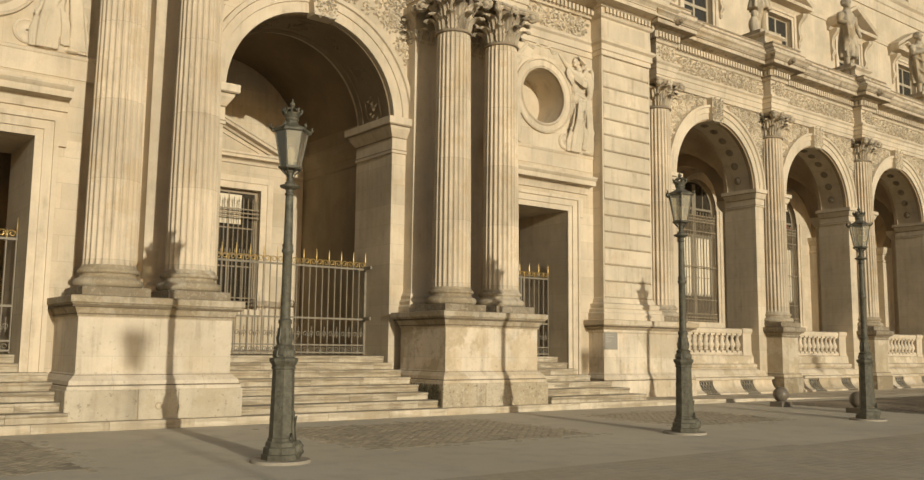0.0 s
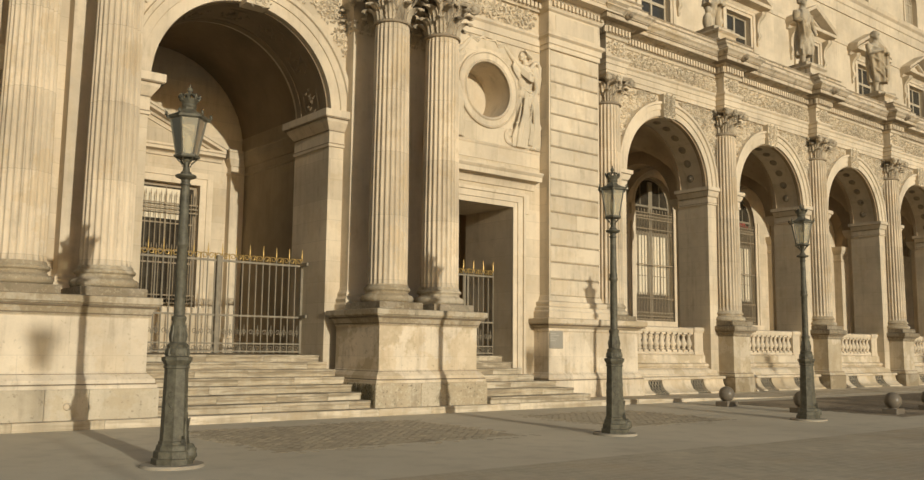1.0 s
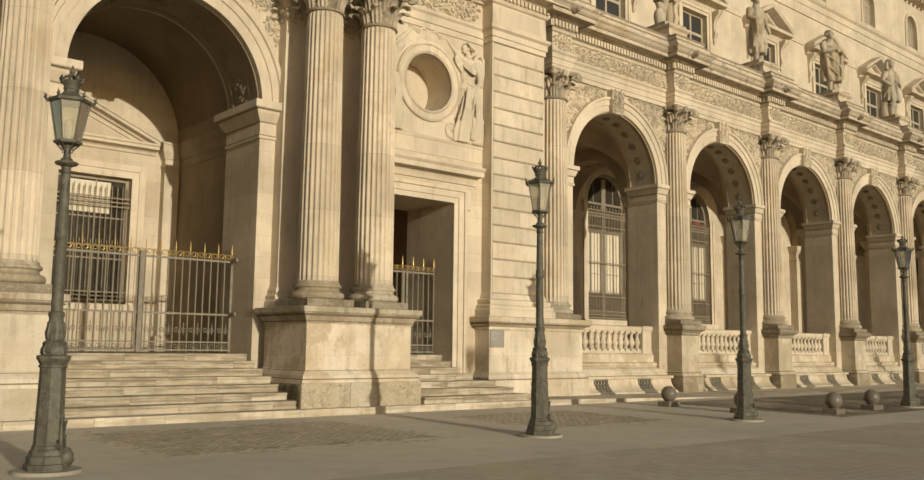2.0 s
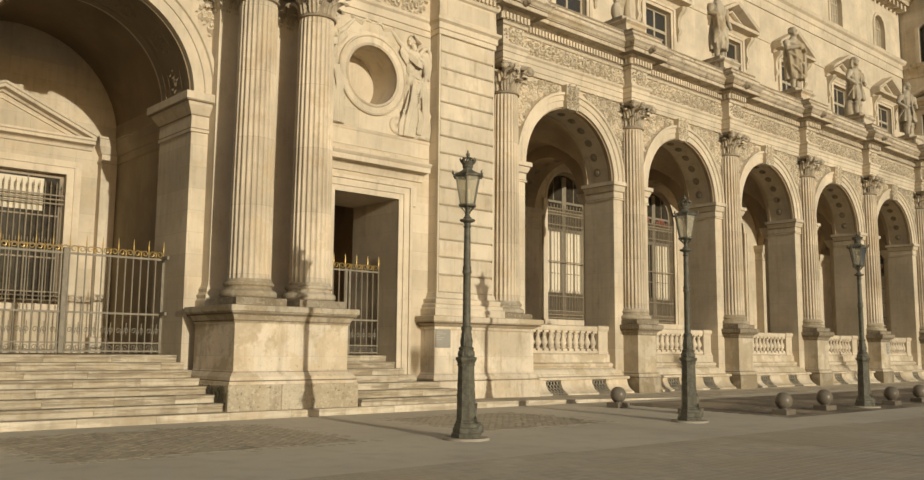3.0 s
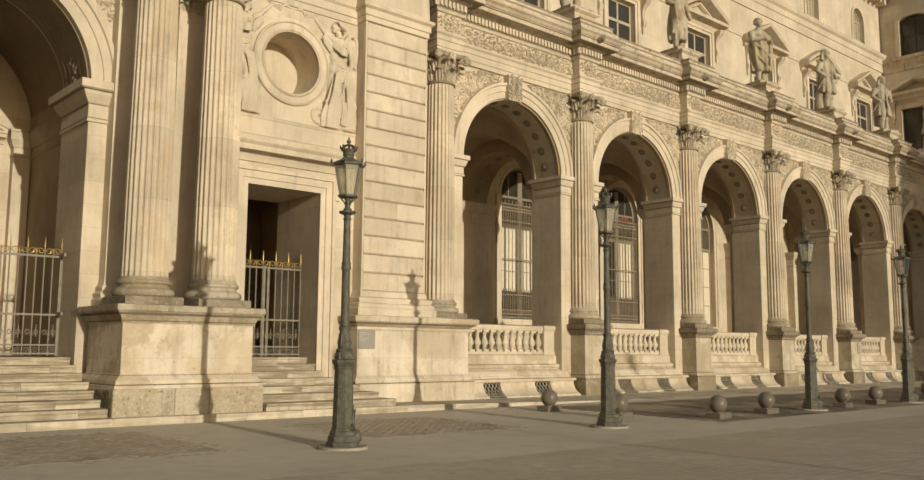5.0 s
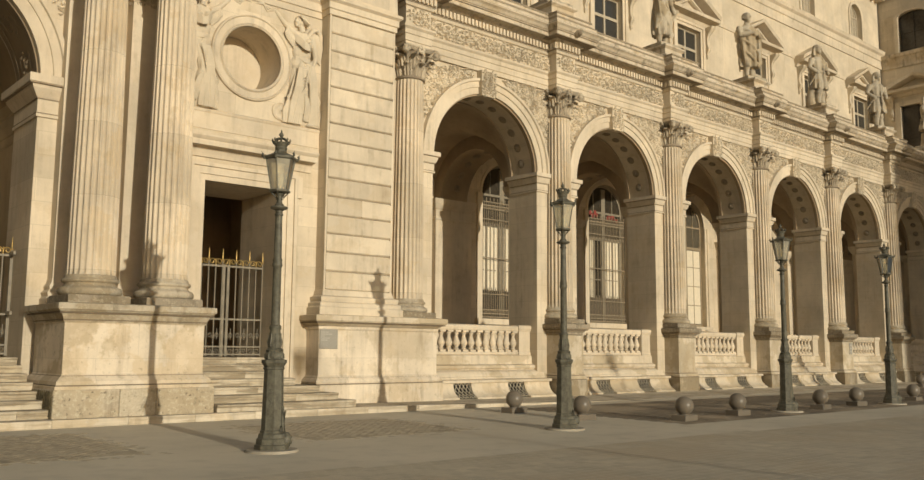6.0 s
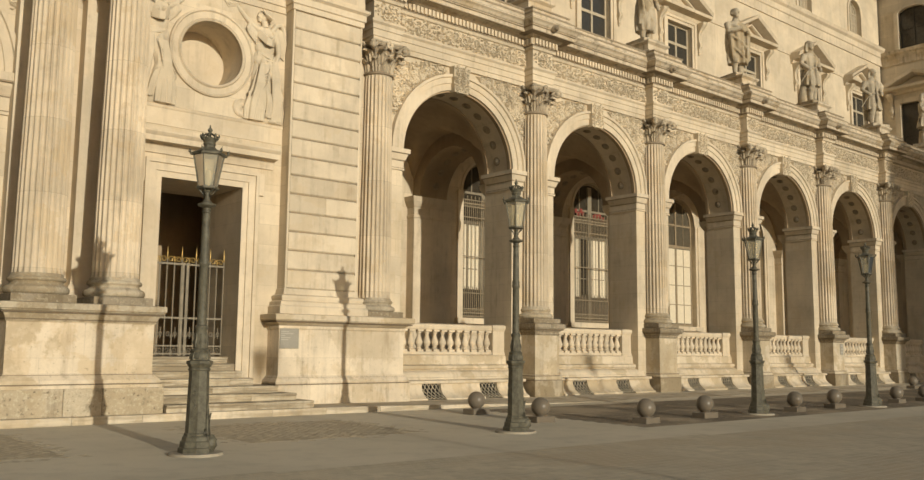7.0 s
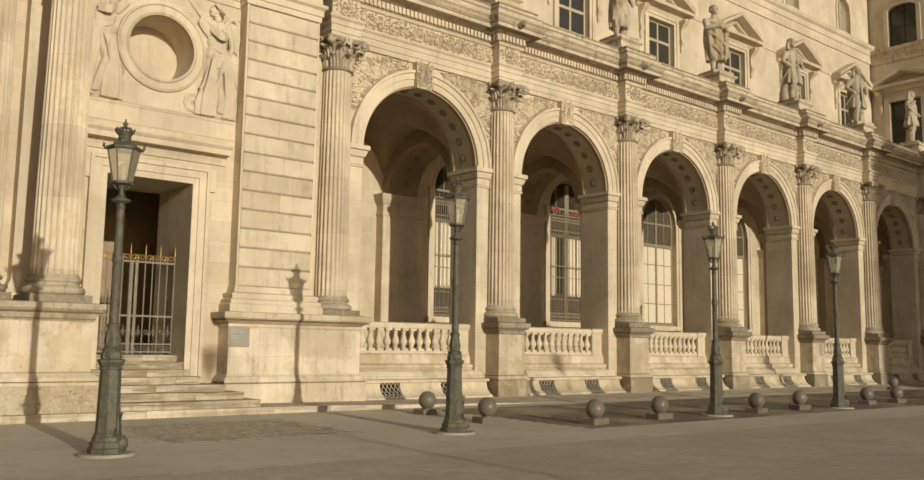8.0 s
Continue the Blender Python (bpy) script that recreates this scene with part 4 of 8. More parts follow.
for s in (-1, 1):
    bm = bmesh.new()
    r3 = random.Random(31 + s)
    spots = []
    while len(spots) < 80:
        x, z = r3.uniform(0.42, 2.62), r3.uniform(7.7, 10.02)
        if math.hypot(x, z - ZS) > R + 0.6:
            spots.append((c0 + s * x, z))
    foliage(bm, r3, WALL_Y - 0.01, spots, 0.23, 0.085)
    repeat(part("spandrel_relief", bm, M_CARVED, arc, "carved oak-leaf relief"), BAYS)

BLOCK_Y = 18.28   # face of the entablature over the columns
EY = 18.66   # face of the entablature between the piers
x0, x1 = PIER0 - PITCH + 0.45, PIER0 - 0.45
bm = bmesh.new()
run_x(bm, [(WALL_Y + 0.3, 10.18), (EY, 10.18), (EY, 10.32), (EY - 0.03, 10.33), (EY - 0.03, 10.52), (EY - 0.06, 10.53), (EY - 0.06, 10.66), (EY - 0.12, 10.72), (EY - 0.12, 10.78), (EY, 10.8), (EY, 11.36), (EY - 0.06, 11.38), (EY - 0.09, 11.46), (WALL_Y + 0.3, 11.46)], x0, x1)
repeat(part("architrave", bm, M_TRIM, arc), BAYS)
bm = bmesh.new()
r4 = random.Random(77)
foliage(bm, r4, EY - 0.005, [(x0 + 0.25 + (x1 - x0 - 0.5) * (i + 0.5) / 40, 11.08 + 0.12 * math.sin(i * 1.9) + r4.uniform(-0.04, 0.04)) for i in range(44)], 0.24, 0.08)
repeat(part("frieze_relief", bm, M_CARVED, arc, "carved scrolling foliage frieze"), BAYS)
bm = bmesh.new()
i = 0
while x0 + 0.15 * i < x1:
    box(bm, x0 + 0.15 * i, x0 + 0.15 * i + 0.09, EY - 0.19, EY, 11.515, 11.70)
    i += 1
repeat(part("dentil_course", bm, M_TRIM, arc), BAYS)
CORN = [(0.0, 11.46), (0.06, 11.47), (0.09, 11.5), (0.13, 11.51), (0.13, 11.715), (0.2, 11.73), (0.24, 11.77), (0.27, 11.8), (0.5, 11.83), (0.52, 11.81), (0.52, 11.93), (0.55, 11.94), (0.55, 11.97), (0.59, 11.99), (0.64, 12.06), (0.69, 12.1), (0.71, 12.11), (0.71, 12.15), (0.62, 12.17), (0.62, 12.22), (0.55, 12.25), (0.53, 12.29), (0.53, 12.36), (0.46, 12.39), (0.45, 12.44), (0.4, 12.46), (0.39, 12.57), (0.42, 12.58), (0.42, 12.62), (0.3, 12.65), (0.0, 12.66)]
bm = bmesh.new()
run_x(bm, [(EY - o, z) for o, z in CORN] + [(20.0, 12.66), (20.0, 11.46)], x0, x1)
repeat(part("cornice", bm, M_CORNICE, arc, "soot-stained projecting cornice"), BAYS)
# projecting blocks of the entablature over each column
px = PIER0 - PITCH
bm = bmesh.new()
hw = 0.46
moulded(bm, px - hw, px + hw, BLOCK_Y, 19.0, [(0.0, 10.17), (0.0, 10.32), (0.03, 10.33), (0.03, 10.52), (0.06, 10.53), (0.06, 10.66), (0.12, 10.72), (0.12, 10.78), (0.0, 10.8), (0.0, 11.36), (0.06, 11.38), (0.09, 11.46)])
repeat(part("entablature_block", bm, M_TRIM, arc), BAYS + 1)
bm = bmesh.new()
moulded(bm, px - hw, px + hw, BLOCK_Y, 19.0, CORN)
repeat(part("cornice_block", bm, M_CORNICE, arc, "soot-stained cornice block"), BAYS + 1)
bm = bmesh.new()
for i in range(7):
    box(bm, px - hw + 0.155 * i - 0.04, px - hw + 0.155 * i + 0.05, BLOCK_Y - 0.19, BLOCK_Y + 0.02, 11.515, 11.70)
    box(bm, px - hw - 0.18, px - hw, BLOCK_Y - 0.12 + 0.155 * i, BLOCK_Y - 0.03 + 0.155 * i, 11.50, 11.70)
repeat(part("dentil_block", bm, M_TRIM, arc), BAYS + 1)
bm = bmesh.new()
foliage(bm, r4, BLOCK_Y, [(px + r4.uniform(-0.3, 0.3), r4.uniform(10.92, 11.24)) for i in range(9)], 0.2, 0.07)
repeat(part("frieze_relief", bm, M_CARVED, arc), BAYS + 1)
# dark fillets between the mouldings of the cornice: soot plus ledge shade put into colour
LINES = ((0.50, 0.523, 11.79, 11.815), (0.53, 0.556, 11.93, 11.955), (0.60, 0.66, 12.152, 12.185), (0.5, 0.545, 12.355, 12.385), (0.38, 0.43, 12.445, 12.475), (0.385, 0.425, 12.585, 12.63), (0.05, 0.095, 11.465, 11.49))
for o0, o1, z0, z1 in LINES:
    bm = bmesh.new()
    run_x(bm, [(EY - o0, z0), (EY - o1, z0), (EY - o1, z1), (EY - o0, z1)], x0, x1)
    repeat(part("fillet", bm, M_WEATHERED_SHADE, arc), BAYS)
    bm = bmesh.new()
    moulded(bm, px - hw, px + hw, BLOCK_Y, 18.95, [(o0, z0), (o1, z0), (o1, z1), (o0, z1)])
    repeat(part("fillet", bm, M_WEATHERED_SHADE, arc), BAYS + 1)
# small carved lion-like spouts on the cornice
bm = bmesh.new()
blob(bm, (0, 0, 0), (0.15, 0.16, 0.17), 10, 7)
blob(bm, (0, -0.13, -0.05), (0.09, 0.09, 0.08), 8, 5)
for s in (-1, 1):
    blob(bm, (0.11 * s, -0.04, 0.11), (0.06, 0.05, 0.07), 6, 4)
spout = mesh_from(bm, "spout", 60)
spout.materials.append(M_WEATHERED_SHADE)
for k in range(BAYS + 1):
    o = new("spout", spout)
    o.parent = arc
    o.matrix_basis = pose(px + PITCH * k - 0.05, BLOCK_Y - 0.56, 12.03)

# sill wall, bench and vents between the piers
bm = bmesh.new()
run_x(bm, [(19.6, 0.1), (18.9, 0.1), (18.9, 0.95), (18.86, 0.98), (18.86, 1.06), (18.98, 1.1), (19.0, 1.16), (19.0, 1.34), (19.04, 1.38), (19.6, 1.38)], c0 - R - 0.35, c0 + R + 0.02)
repeat(part("sill_wall", bm, M_FOOT, arc), BAYS)
bm = bmesh.new()
run_x(bm, [(18.95, 0.56), (18.4, 0.56), (18.375, 0.575), (18.37, 0.6), (18.375, 0.635), (18.4, 0.655), (18.66, 0.668), (18.67, 0.72), (18.7, 0.735), (18.72, 0.8), (18.77, 0.87), (18.84, 0.91), (18.9, 0.93), (18.95, 0.93)], c0 - R - 0.2, c0 + R + 0.28)
repeat(part("bench_slab", bm, M_FOOT, arc), BAYS)
SWEEP = ((18.44, 0.57), (18.44, 0.5), (18.425, 0.42), (18.39, 0.34), (18.33, 0.265), (18.25, 0.2), (18.16, 0.155), (18.14, 0.12), (18.14, 0.02))
for a, b in ((-2.3, -1.6), (-0.9, 0.6), (1.3, 2.42)):
    bm = bmesh.new()
    run_x(bm, [(18.95, 0.57)] + list(SWEEP) + [(18.95, 0.02)], c0 + a, c0 + b)
    repeat(part("bench_support", bm, M_FOOT, arc, smooth=30), BAYS)


def on_sweep(v):
    """Depth and height at a share v of the sweep, counted from its foot."""
    rows = [p for p in SWEEP if p[1] >= 0.12][::-1]
    k = min(int(v * (len(rows) - 1)), len(rows) - 2)
    f = v * (len(rows) - 1) - k
    return tuple(p + (q - p) * f for p, q in zip(rows[k], rows[k + 1]))


for a, b in ((-1.6, -0.9), (0.6, 1.3)):
    bm = bmesh.new()
    n = 5
    step = (b - a) / n
    for i in range(-5, n + 6):
        for s in (-1, 1):
            line = []
            for j in range(13):
                u = a + step * i + s * step * 2.6 * j / 12
                if a - 1e-6 <= u <= b + 1e-6:
                    y, z = on_sweep(j / 12)
                    line.append((c0 + u, y + 0.05, z + 0.02))
            if len(line) > 1:
                tube(bm, line, 0.014, 4)
    repeat(part("vent_grille", bm, M_LATTICE, arc, "pale iron lattice vent"), BAYS)
    # Block behind the lattice; its blackness paints the shade of the opening.
    bm = bmesh.new()
    run_x(bm, [(18.62, 0.57), (18.56, 0.5), (18.5, 0.34), (18.36, 0.2), (18.26, 0.13), (18.66, 0.1), (18.7, 0.57)], c0 + a - 0.02, c0 + b + 0.02)
    repeat(part("vent_void", bm, M_VOID, arc), BAYS)

# gallery: floor, back wall, vault, transverse arches
gal = thing("gallery_wall", "vaulted stone gallery behind the arcade", "wall", kind="structure")
part("gallery_floor", boxed(21.5, WING_X, 19.35, BACK_Y + 0.4, 0.4, 1.27), M_STEP, gal)
# groined vault: a long barrel crossed by one barrel in each bay
bm = bmesh.new()
MID = (20.2 + BACK_Y) / 2
rows = []
for i in range(33):
    x = c0 - PITCH / 2 + PITCH * i / 32
    cross = 7.3 + 2.27 * math.sqrt(max(0.0, 1 - ((x - c0) / 2.46) ** 2))
    rows.append([bm.verts.new((x, y, max(cross, 7.0 + 2.2 * math.sqrt(max(0.0, 1 - ((y - MID) / 2.16) ** 2))))) for y in [20.02 + (BACK_Y + 0.05 - 20.02) * k / 28 for k in range(29)]])
for a, b in zip(rows, rows[1:]):
    for k in range(28):
        bm.faces.new((a[k], b[k], b[k + 1], a[k + 1]))
# The vault's shade is partly painted by its colour.
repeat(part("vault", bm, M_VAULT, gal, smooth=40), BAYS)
part("terrace", boxed(21.4, WING_X, 19.1, UP_Y + 0.1, 12.2, 12.68), M_CORNICE, gal)
bm = bmesh.new()
box(bm, 21.5, WING_X, 20.05, 20.3, 9.62, 12.2)
box(bm, 21.5, WING_X, BACK_Y, BACK_Y + 0.2, 9.3, 12.2)
part("upper_fill", bm, M_WALL, gal)
WC = [BAY0 - 0.2 + PITCH * k for k in range(BAYS)]
GW, GZ0, GZS = 1.28, 2.75, 7.7
bm = bmesh.new()
cw = c0 - 0.2
arch_panel(bm, c0 - PITCH / 2, c0 + PITCH / 2, 0.5, 9.4, BACK_Y, BACK_Y + 0.55, cw, GW, GZS, 20)
box(bm, cw - GW, cw + GW, BACK_Y + 0.02, BACK_Y + 0.5, 0.5, GZ0)
repeat(part("back_wall", bm, M_WALL, gal), BAYS)
bm = bmesh.new()
arch_ring(bm, cw, GZS, [(GW, BACK_Y + 0.05), (GW, BACK_Y - 0.03), (GW + 0.12, BACK_Y - 0.03), (GW + 0.13, BACK_Y + 0.05)], 20)
for s in (-1, 1):
    for a, b, d in ((0, 0.16, 0.06), (0.16, 0.3, 0.1)):
        q = sorted((cw + s * (GW + a), cw + s * (GW + b)))
        box(bm, q[0], q[1], BACK_Y - d, BACK_Y + 0.05, GZ0 - 0.2, GZS)
box(bm, cw - GW - 0.36, cw + GW + 0.36, BACK_Y - 0.18, BACK_Y + 0.3, GZ0 - 0.22, GZ0)
repeat(part("window_surround", bm, M_TRIM, gal), BAYS)
# pilasters on the back wall and transverse arches at each pier
bm = bmesh.new()
moulded(bm, px + PITCH - 0.98, px + PITCH + 0.78, BACK_Y - 0.42, BACK_Y, [(0.06, 1.3), (0.06, 1.6), (0.0, 1.66), (0.0, 6.3), (0.03, 6.34), (0.03, 6.42), (0.0, 6.44), (0.0, 6.7), (0.05, 6.76), (0.13, 6.92), (0.16, 7.1), (0.0, 7.12)])
shifted(repeat(part("pilaster", bm, M_TRIM, gal), BAYS), -PITCH)
turn = lambda k: Matrix.Translation((px + PITCH * (k + 1), 0, 0)) @ Matrix.Rotation(math.pi / 2, 4, "Z")
mid, half = (20.2 + BACK_Y) / 2, (BACK_Y - 20.2) / 2 - 0.35
bm = bmesh.new()
arch_panel(bm, 20.2, BACK_Y, 7.0, 9.9, -0.6, 0.72, mid, half, 7.02, 22)
# Arch faces are darkened for shade through the vault stone.
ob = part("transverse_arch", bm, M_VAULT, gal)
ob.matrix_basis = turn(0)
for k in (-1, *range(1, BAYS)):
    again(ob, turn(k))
for k in range(-1, BAYS):
    for i in range(9):
        a = math.pi * (i + 0.9) / 10
        o = new("rosette", ros)
        o.parent = gal
        o.matrix_basis = turn(k) @ Matrix.Translation((mid - half * math.cos(a), 0, 7.02 + half * math.sin(a))) @ Matrix.Rotation(a + math.pi / 2, 4, "Y")
bm = bmesh.new()
moulded(bm, px + PITCH - 0.6, px + PITCH + 0.6, 20.0, 20.4, [(0.0, 1.2), (0.0, 6.7), (0.05, 6.76), (0.13, 6.92), (0.16, 7.1), (0.0, 7.12)])
shifted(repeat(part("inner_pier", bm, M_TRIM, gal), BAYS), -PITCH)
bm = bmesh.new()
moulded(bm, 21.5, 21.9, 20.3, BACK_Y - 0.1, [(0.0, 6.3), (0.03, 6.34), (0.03, 6.42), (0.0, 6.44), (0.0, 6.7), (0.05, 6.76), (0.13, 6.92), (0.16, 7.1), (0.0, 7.12)])
part("impost", bm, M_TRIM, gal)
part("end_wall", boxed(21.0, 21.9, 19.5, BACK_Y + 0.4, 0.5, 12.2), M_WALL_SIDE, gal)

# ---- upper storey ----
up = thing("wall_upper", "pale upper storey set back behind a terrace", "wall", kind="structure")
UC, UW, UT = 37.9 - PITCH * 2, 1.0, 17.85
bm = bmesh.new()
a, b = UC - PITCH / 2, UC + PITCH / 2
for q in ((a, UC - UW, 12.6, UT), (UC + UW, b, 12.6, UT), (a, b, UT, 21.8), (UC - UW, UC + UW, 12.6, 13.6)):
    box(bm, q[0], q[1], UP_Y, UP_Y + 0.5, q[2], q[3])
repeat(part("wall_panel", bm, M_UPPER, up), BAYS)
bm = bmesh.new()
for s in (-1, 1):
    for w0, w1, d in ((0, 0.16, 0.06), (0.16, 0.34, 0.11)):
        q = sorted((UC + s * (UW + w0), UC + s * (UW + w1)))
        box(bm, q[0], q[1], UP_Y - d, UP_Y + 0.02, 12.7, UT + w0)
for w0, w1, d in ((0, 0.16, 0.06), (0.16, 0.34, 0.11)):
    box(bm, UC - UW - w1, UC + UW + w1, UP_Y - d, UP_Y + 0.02, UT + w0, UT + w1)
repeat(part("window_surround", bm, M_TRIM, up), BAYS)
bm = bmesh.new()
P0 = 18.42
run_x(bm, [(UP_Y + 0.02, P0 - 0.3), (UP_Y - 0.12, P0 - 0.26), (UP_Y - 0.2, P0 - 0.1), (UP_Y - 0.62, P0 - 0.04), (UP_Y - 0.66, P0 + 0.1), (UP_Y + 0.02, P0 + 0.12)], UC - 2.0, UC + 2.0)
rake = [(UP_Y + 0.02, 0.0), (UP_Y - 0.2, 0.0), (UP_Y - 0.62, 0.12), (UP_Y - 0.68, 0.3), (UP_Y + 0.02, 0.32)]
inner = [(UP_Y + 0.02, 0.0), (UP_Y - 0.12, 0.0), (UP_Y - 0.22, 0.05), (UP_Y - 0.24, 0.13), (UP_Y + 0.02, 0.14)]
for s in (-1, 1):
    loops(bm, [[(UC + s * 2.06, y, P0 + 0.0 + z) for y, z in rake], [(UC, y, P0 + 1.05 + z) for y, z in rake]])
    # inner moulding of the gable
    loops(bm, [[(UC + s * 1.55, y, P0 + 0.02 + z) for y, z in inner], [(UC, y, P0 + 0.81 + z) for y, z in inner]])
repeat(part("pediment", bm, M_TRIM, up, "triangular stone window pediment"), BAYS)
def console_rings(top):
    """Half-width, depth and height of a scrolled bracket that tapers to a hanging leaf."""
    rows = ((0.03, 0.05, -2.3), (0.075, 0.10, -2.2), (0.09, 0.13, -2.08), (0.07, 0.09, -1.95), (0.1, 0.12, -1.85), (0.125, 0.2, -1.72), (0.13, 0.23, -1.58), (0.12, 0.2, -1.45), (0.11, 0.14, -1.28), (0.115, 0.13, -1.0), (0.125, 0.16, -0.75), (0.14, 0.24, -0.52), (0.16, 0.38, -0.36), (0.175, 0.48, -0.24), (0.18, 0.52, -0.12), (0.18, 0.5, 0.0))
    return [(w, d, top + z * 0.72) for w, d, z in rows]


bm = bmesh.new()
for s in (-1, 1):
    cx = UC + s * 1.62
    loops(bm, [[(cx - w, UP_Y + 0.02, z), (cx - w, UP_Y - d * 0.85, z), (cx - w * 0.55, UP_Y - d, z), (cx - w * 0.25, UP_Y - d * 0.9, z), (cx, UP_Y - d * 1.08, z), (cx + w * 0.25, UP_Y - d * 0.9, z), (cx + w * 0.55, UP_Y - d, z), (cx + w, UP_Y - d * 0.85, z), (cx + w, UP_Y + 0.02, z)] for w, d, z in console_rings(18.2)])
repeat(part("console", bm, M_CARVED, up, "carved scroll console", smooth=45), BAYS)
bm = bmesh.new()
foliage(bm, rng, UP_Y - 0.02, [(UC - 1.2 + 0.3 * i, 18.17) for i in range(9)], 0.1, 0.05)
repeat(part("frieze_relief", bm, M_CARVED, up), BAYS)
bm = bmesh.new()
run_x(bm, [(UP_Y + 0.1, 20.45), (UP_Y - 0.07, 20.45), (UP_Y - 0.09, 20.95), (UP_Y - 0.15, 21.0), (UP_Y - 0.17, 21.3), (UP_Y - 0.3, 21.42), (UP_Y - 0.36, 21.6), (UP_Y + 0.1, 21.72)], 21.4, WING_X)
part("string_course", bm, M_TRIM, up)
bm = bmesh.new()
run_x(bm, [(UP_Y + 0.1, 18.62), (UP_Y - 0.05, 18.62), (UP_Y - 0.08, 18.8), (UP_Y + 0.1, 18.84)], 21.4, WING_X)
part("band", bm, M_TRIM, up)
# top storey
bm = bmesh.new()
TX, TW, TZ = UC - 0.15, 0.78, 23.35
arch_panel(bm, a, b, 21.8, 25.7, UP_Y + 0.01, UP_Y + 0.5, TX, TW, TZ, 16)
box(bm, TX - TW, TX + TW, UP_Y + 0.02, UP_Y + 0.5, 21.7, 21.95)
repeat(part("top_wall", bm, M_UPPER, up), BAYS)
bm = bmesh.new()
arch_ring(bm, TX, TZ, [(TW, UP_Y + 0.03), (TW, UP_Y - 0.05), (TW + 0.2, UP_Y - 0.07), (TW + 0.2, UP_Y + 0.03)], 16)
for s in (-1, 1):
    q = sorted((TX + s * TW, TX + s * (TW + 0.2)))
    box(bm, q[0], q[1], UP_Y - 0.06, UP_Y + 0.03, 21.82, TZ)
repeat(part("window_surround", bm, M_TRIM, up), BAYS)
bm = bmesh.new()
run_x(bm, [(UP_Y + 1.5, 25.3), (UP_Y - 0.15, 25.3), (UP_Y - 0.2, 25.42), (UP_Y - 0.75, 25.48), (UP_Y - 0.78, 25.7), (UP_Y - 0.95, 25.85), (UP_Y - 0.98, 26.0), (UP_Y + 1.5, 26.05)], 21.4, WING_X + 6)
part("eaves", bm, M_CORNICE, up)
modillion = part("modillion", boxed(-0.13, 0.13, UP_Y - 0.62, UP_Y + 0.02, 25.05, 25.44), M_CORNICE, up)
modillion.matrix_basis = Matrix.Translation((22.0, 0, 0))
for i in range(1, 72):
    again(modillion, Matrix.Translation((22.0 + 0.62 * i, 0, 0)))
part("pavilion_return", boxed(20.9, 21.5, 20.9, 25.5, 12.0, 26.0), M_WALL_SIDE, up)

# ---- columns ----
def fluted(bm, r0, r1, z0, z1, n=24, depth=0.048, rows=7):
    """A fluted shaft with entasis."""
    rings = []
    per = ((0.0, 0), (0.16, 0), (0.34, 0.75), (0.58, 1.0), (0.82, 0.75))
    for j in range(rows + 1):
        t = j / rows
        r = r0 + (r1 - r0) * t ** 1.7
        d = depth if 0 < j < rows else 0.004
        ring = []
        for i in range(n):
            for f, k in per:
                a = math.tau * (i + f) / n
                q = r - d * k
                ring.append((q * math.cos(a), q * math.sin(a), z0 + (z1 - z0) * (t if 0 < j < rows else (0.0 if j == 0 else 1.0))))
        rings.append(ring)
    # flutes start a little above the foot and stop below the neck
    for j, dz in ((1, 0.14), (rows - 1, -0.14)):
        zz = (z0 if j == 1 else z1) + dz
        rings[j] = [(x, y, zz) for x, y, _ in rings[j]]
    loops(bm, rings)


def acanthus():
    """One curling leaf of a capital, standing on the bell, facing -y at x = 0."""
    bm = bmesh.new()
    rows = ((0.0, 0.0, 0.1), (0.08, 0.012, 0.135), (0.14, 0.02, 0.115), (0.2, 0.03, 0.15), (0.26, 0.045, 0.12), (0.32, 0.075, 0.15), (0.37, 0.12, 0.115), (0.405, 0.175, 0.125), (0.415, 0.235, 0.085), (0.395, 0.285, 0.075), (0.345, 0.305, 0.035))
    rings = []
    for z, o, w in rows:
        rings.append([(-w, -o + 0.035, z), (-w * 0.72, -o - 0.014, z + 0.01), (-w * 0.42, -o + 0.012, z), (-w * 0.2, -o - 0.01, z + 0.008), (0, -o - 0.035, z + 0.014), (w * 0.2, -o - 0.01, z + 0.008), (w * 0.42, -o + 0.012, z), (w * 0.72, -o - 0.014, z + 0.01), (w, -o + 0.035, z)])
    back = [[(x * 0.9, y + 0.03, z - 0.008) for x, y, z in r] for r in rings]
    loops(bm, [r + b[::-1] for r, b in zip(rings, back)])
    return mesh_from(bm, "acanthus_leaf", 50)


def volute():
    """A corner scroll, springing outwards along -y."""
    bm = bmesh.new()
    pts = [(0, -0.02, -0.34), (0, -0.08, -0.2), (0, -0.17, -0.09)]
    for i in range(13):
        a, r = 2.2 - i * 0.62, 0.125 * (1 - i / 15)
        pts.append((0, -0.27 - r * math.cos(a) * 0.9, -0.11 + r * math.sin(a)))
    tube(bm, pts, 0.05, 6, [0.6, 0.8, 1.0] + [1.0 - 0.03 * i for i in range(13)])
    blob(bm, (0, -0.27, -0.11), (0.062, 0.085, 0.085), 8, 6)
    for s in (-1, 1):
        blob(bm, (s * 0.045, -0.28, -0.1), (0.03, 0.06, 0.06), 7, 5)
    return mesh_from(bm, "volute", 50)


LEAF, VOLUTE = acanthus(), volute()
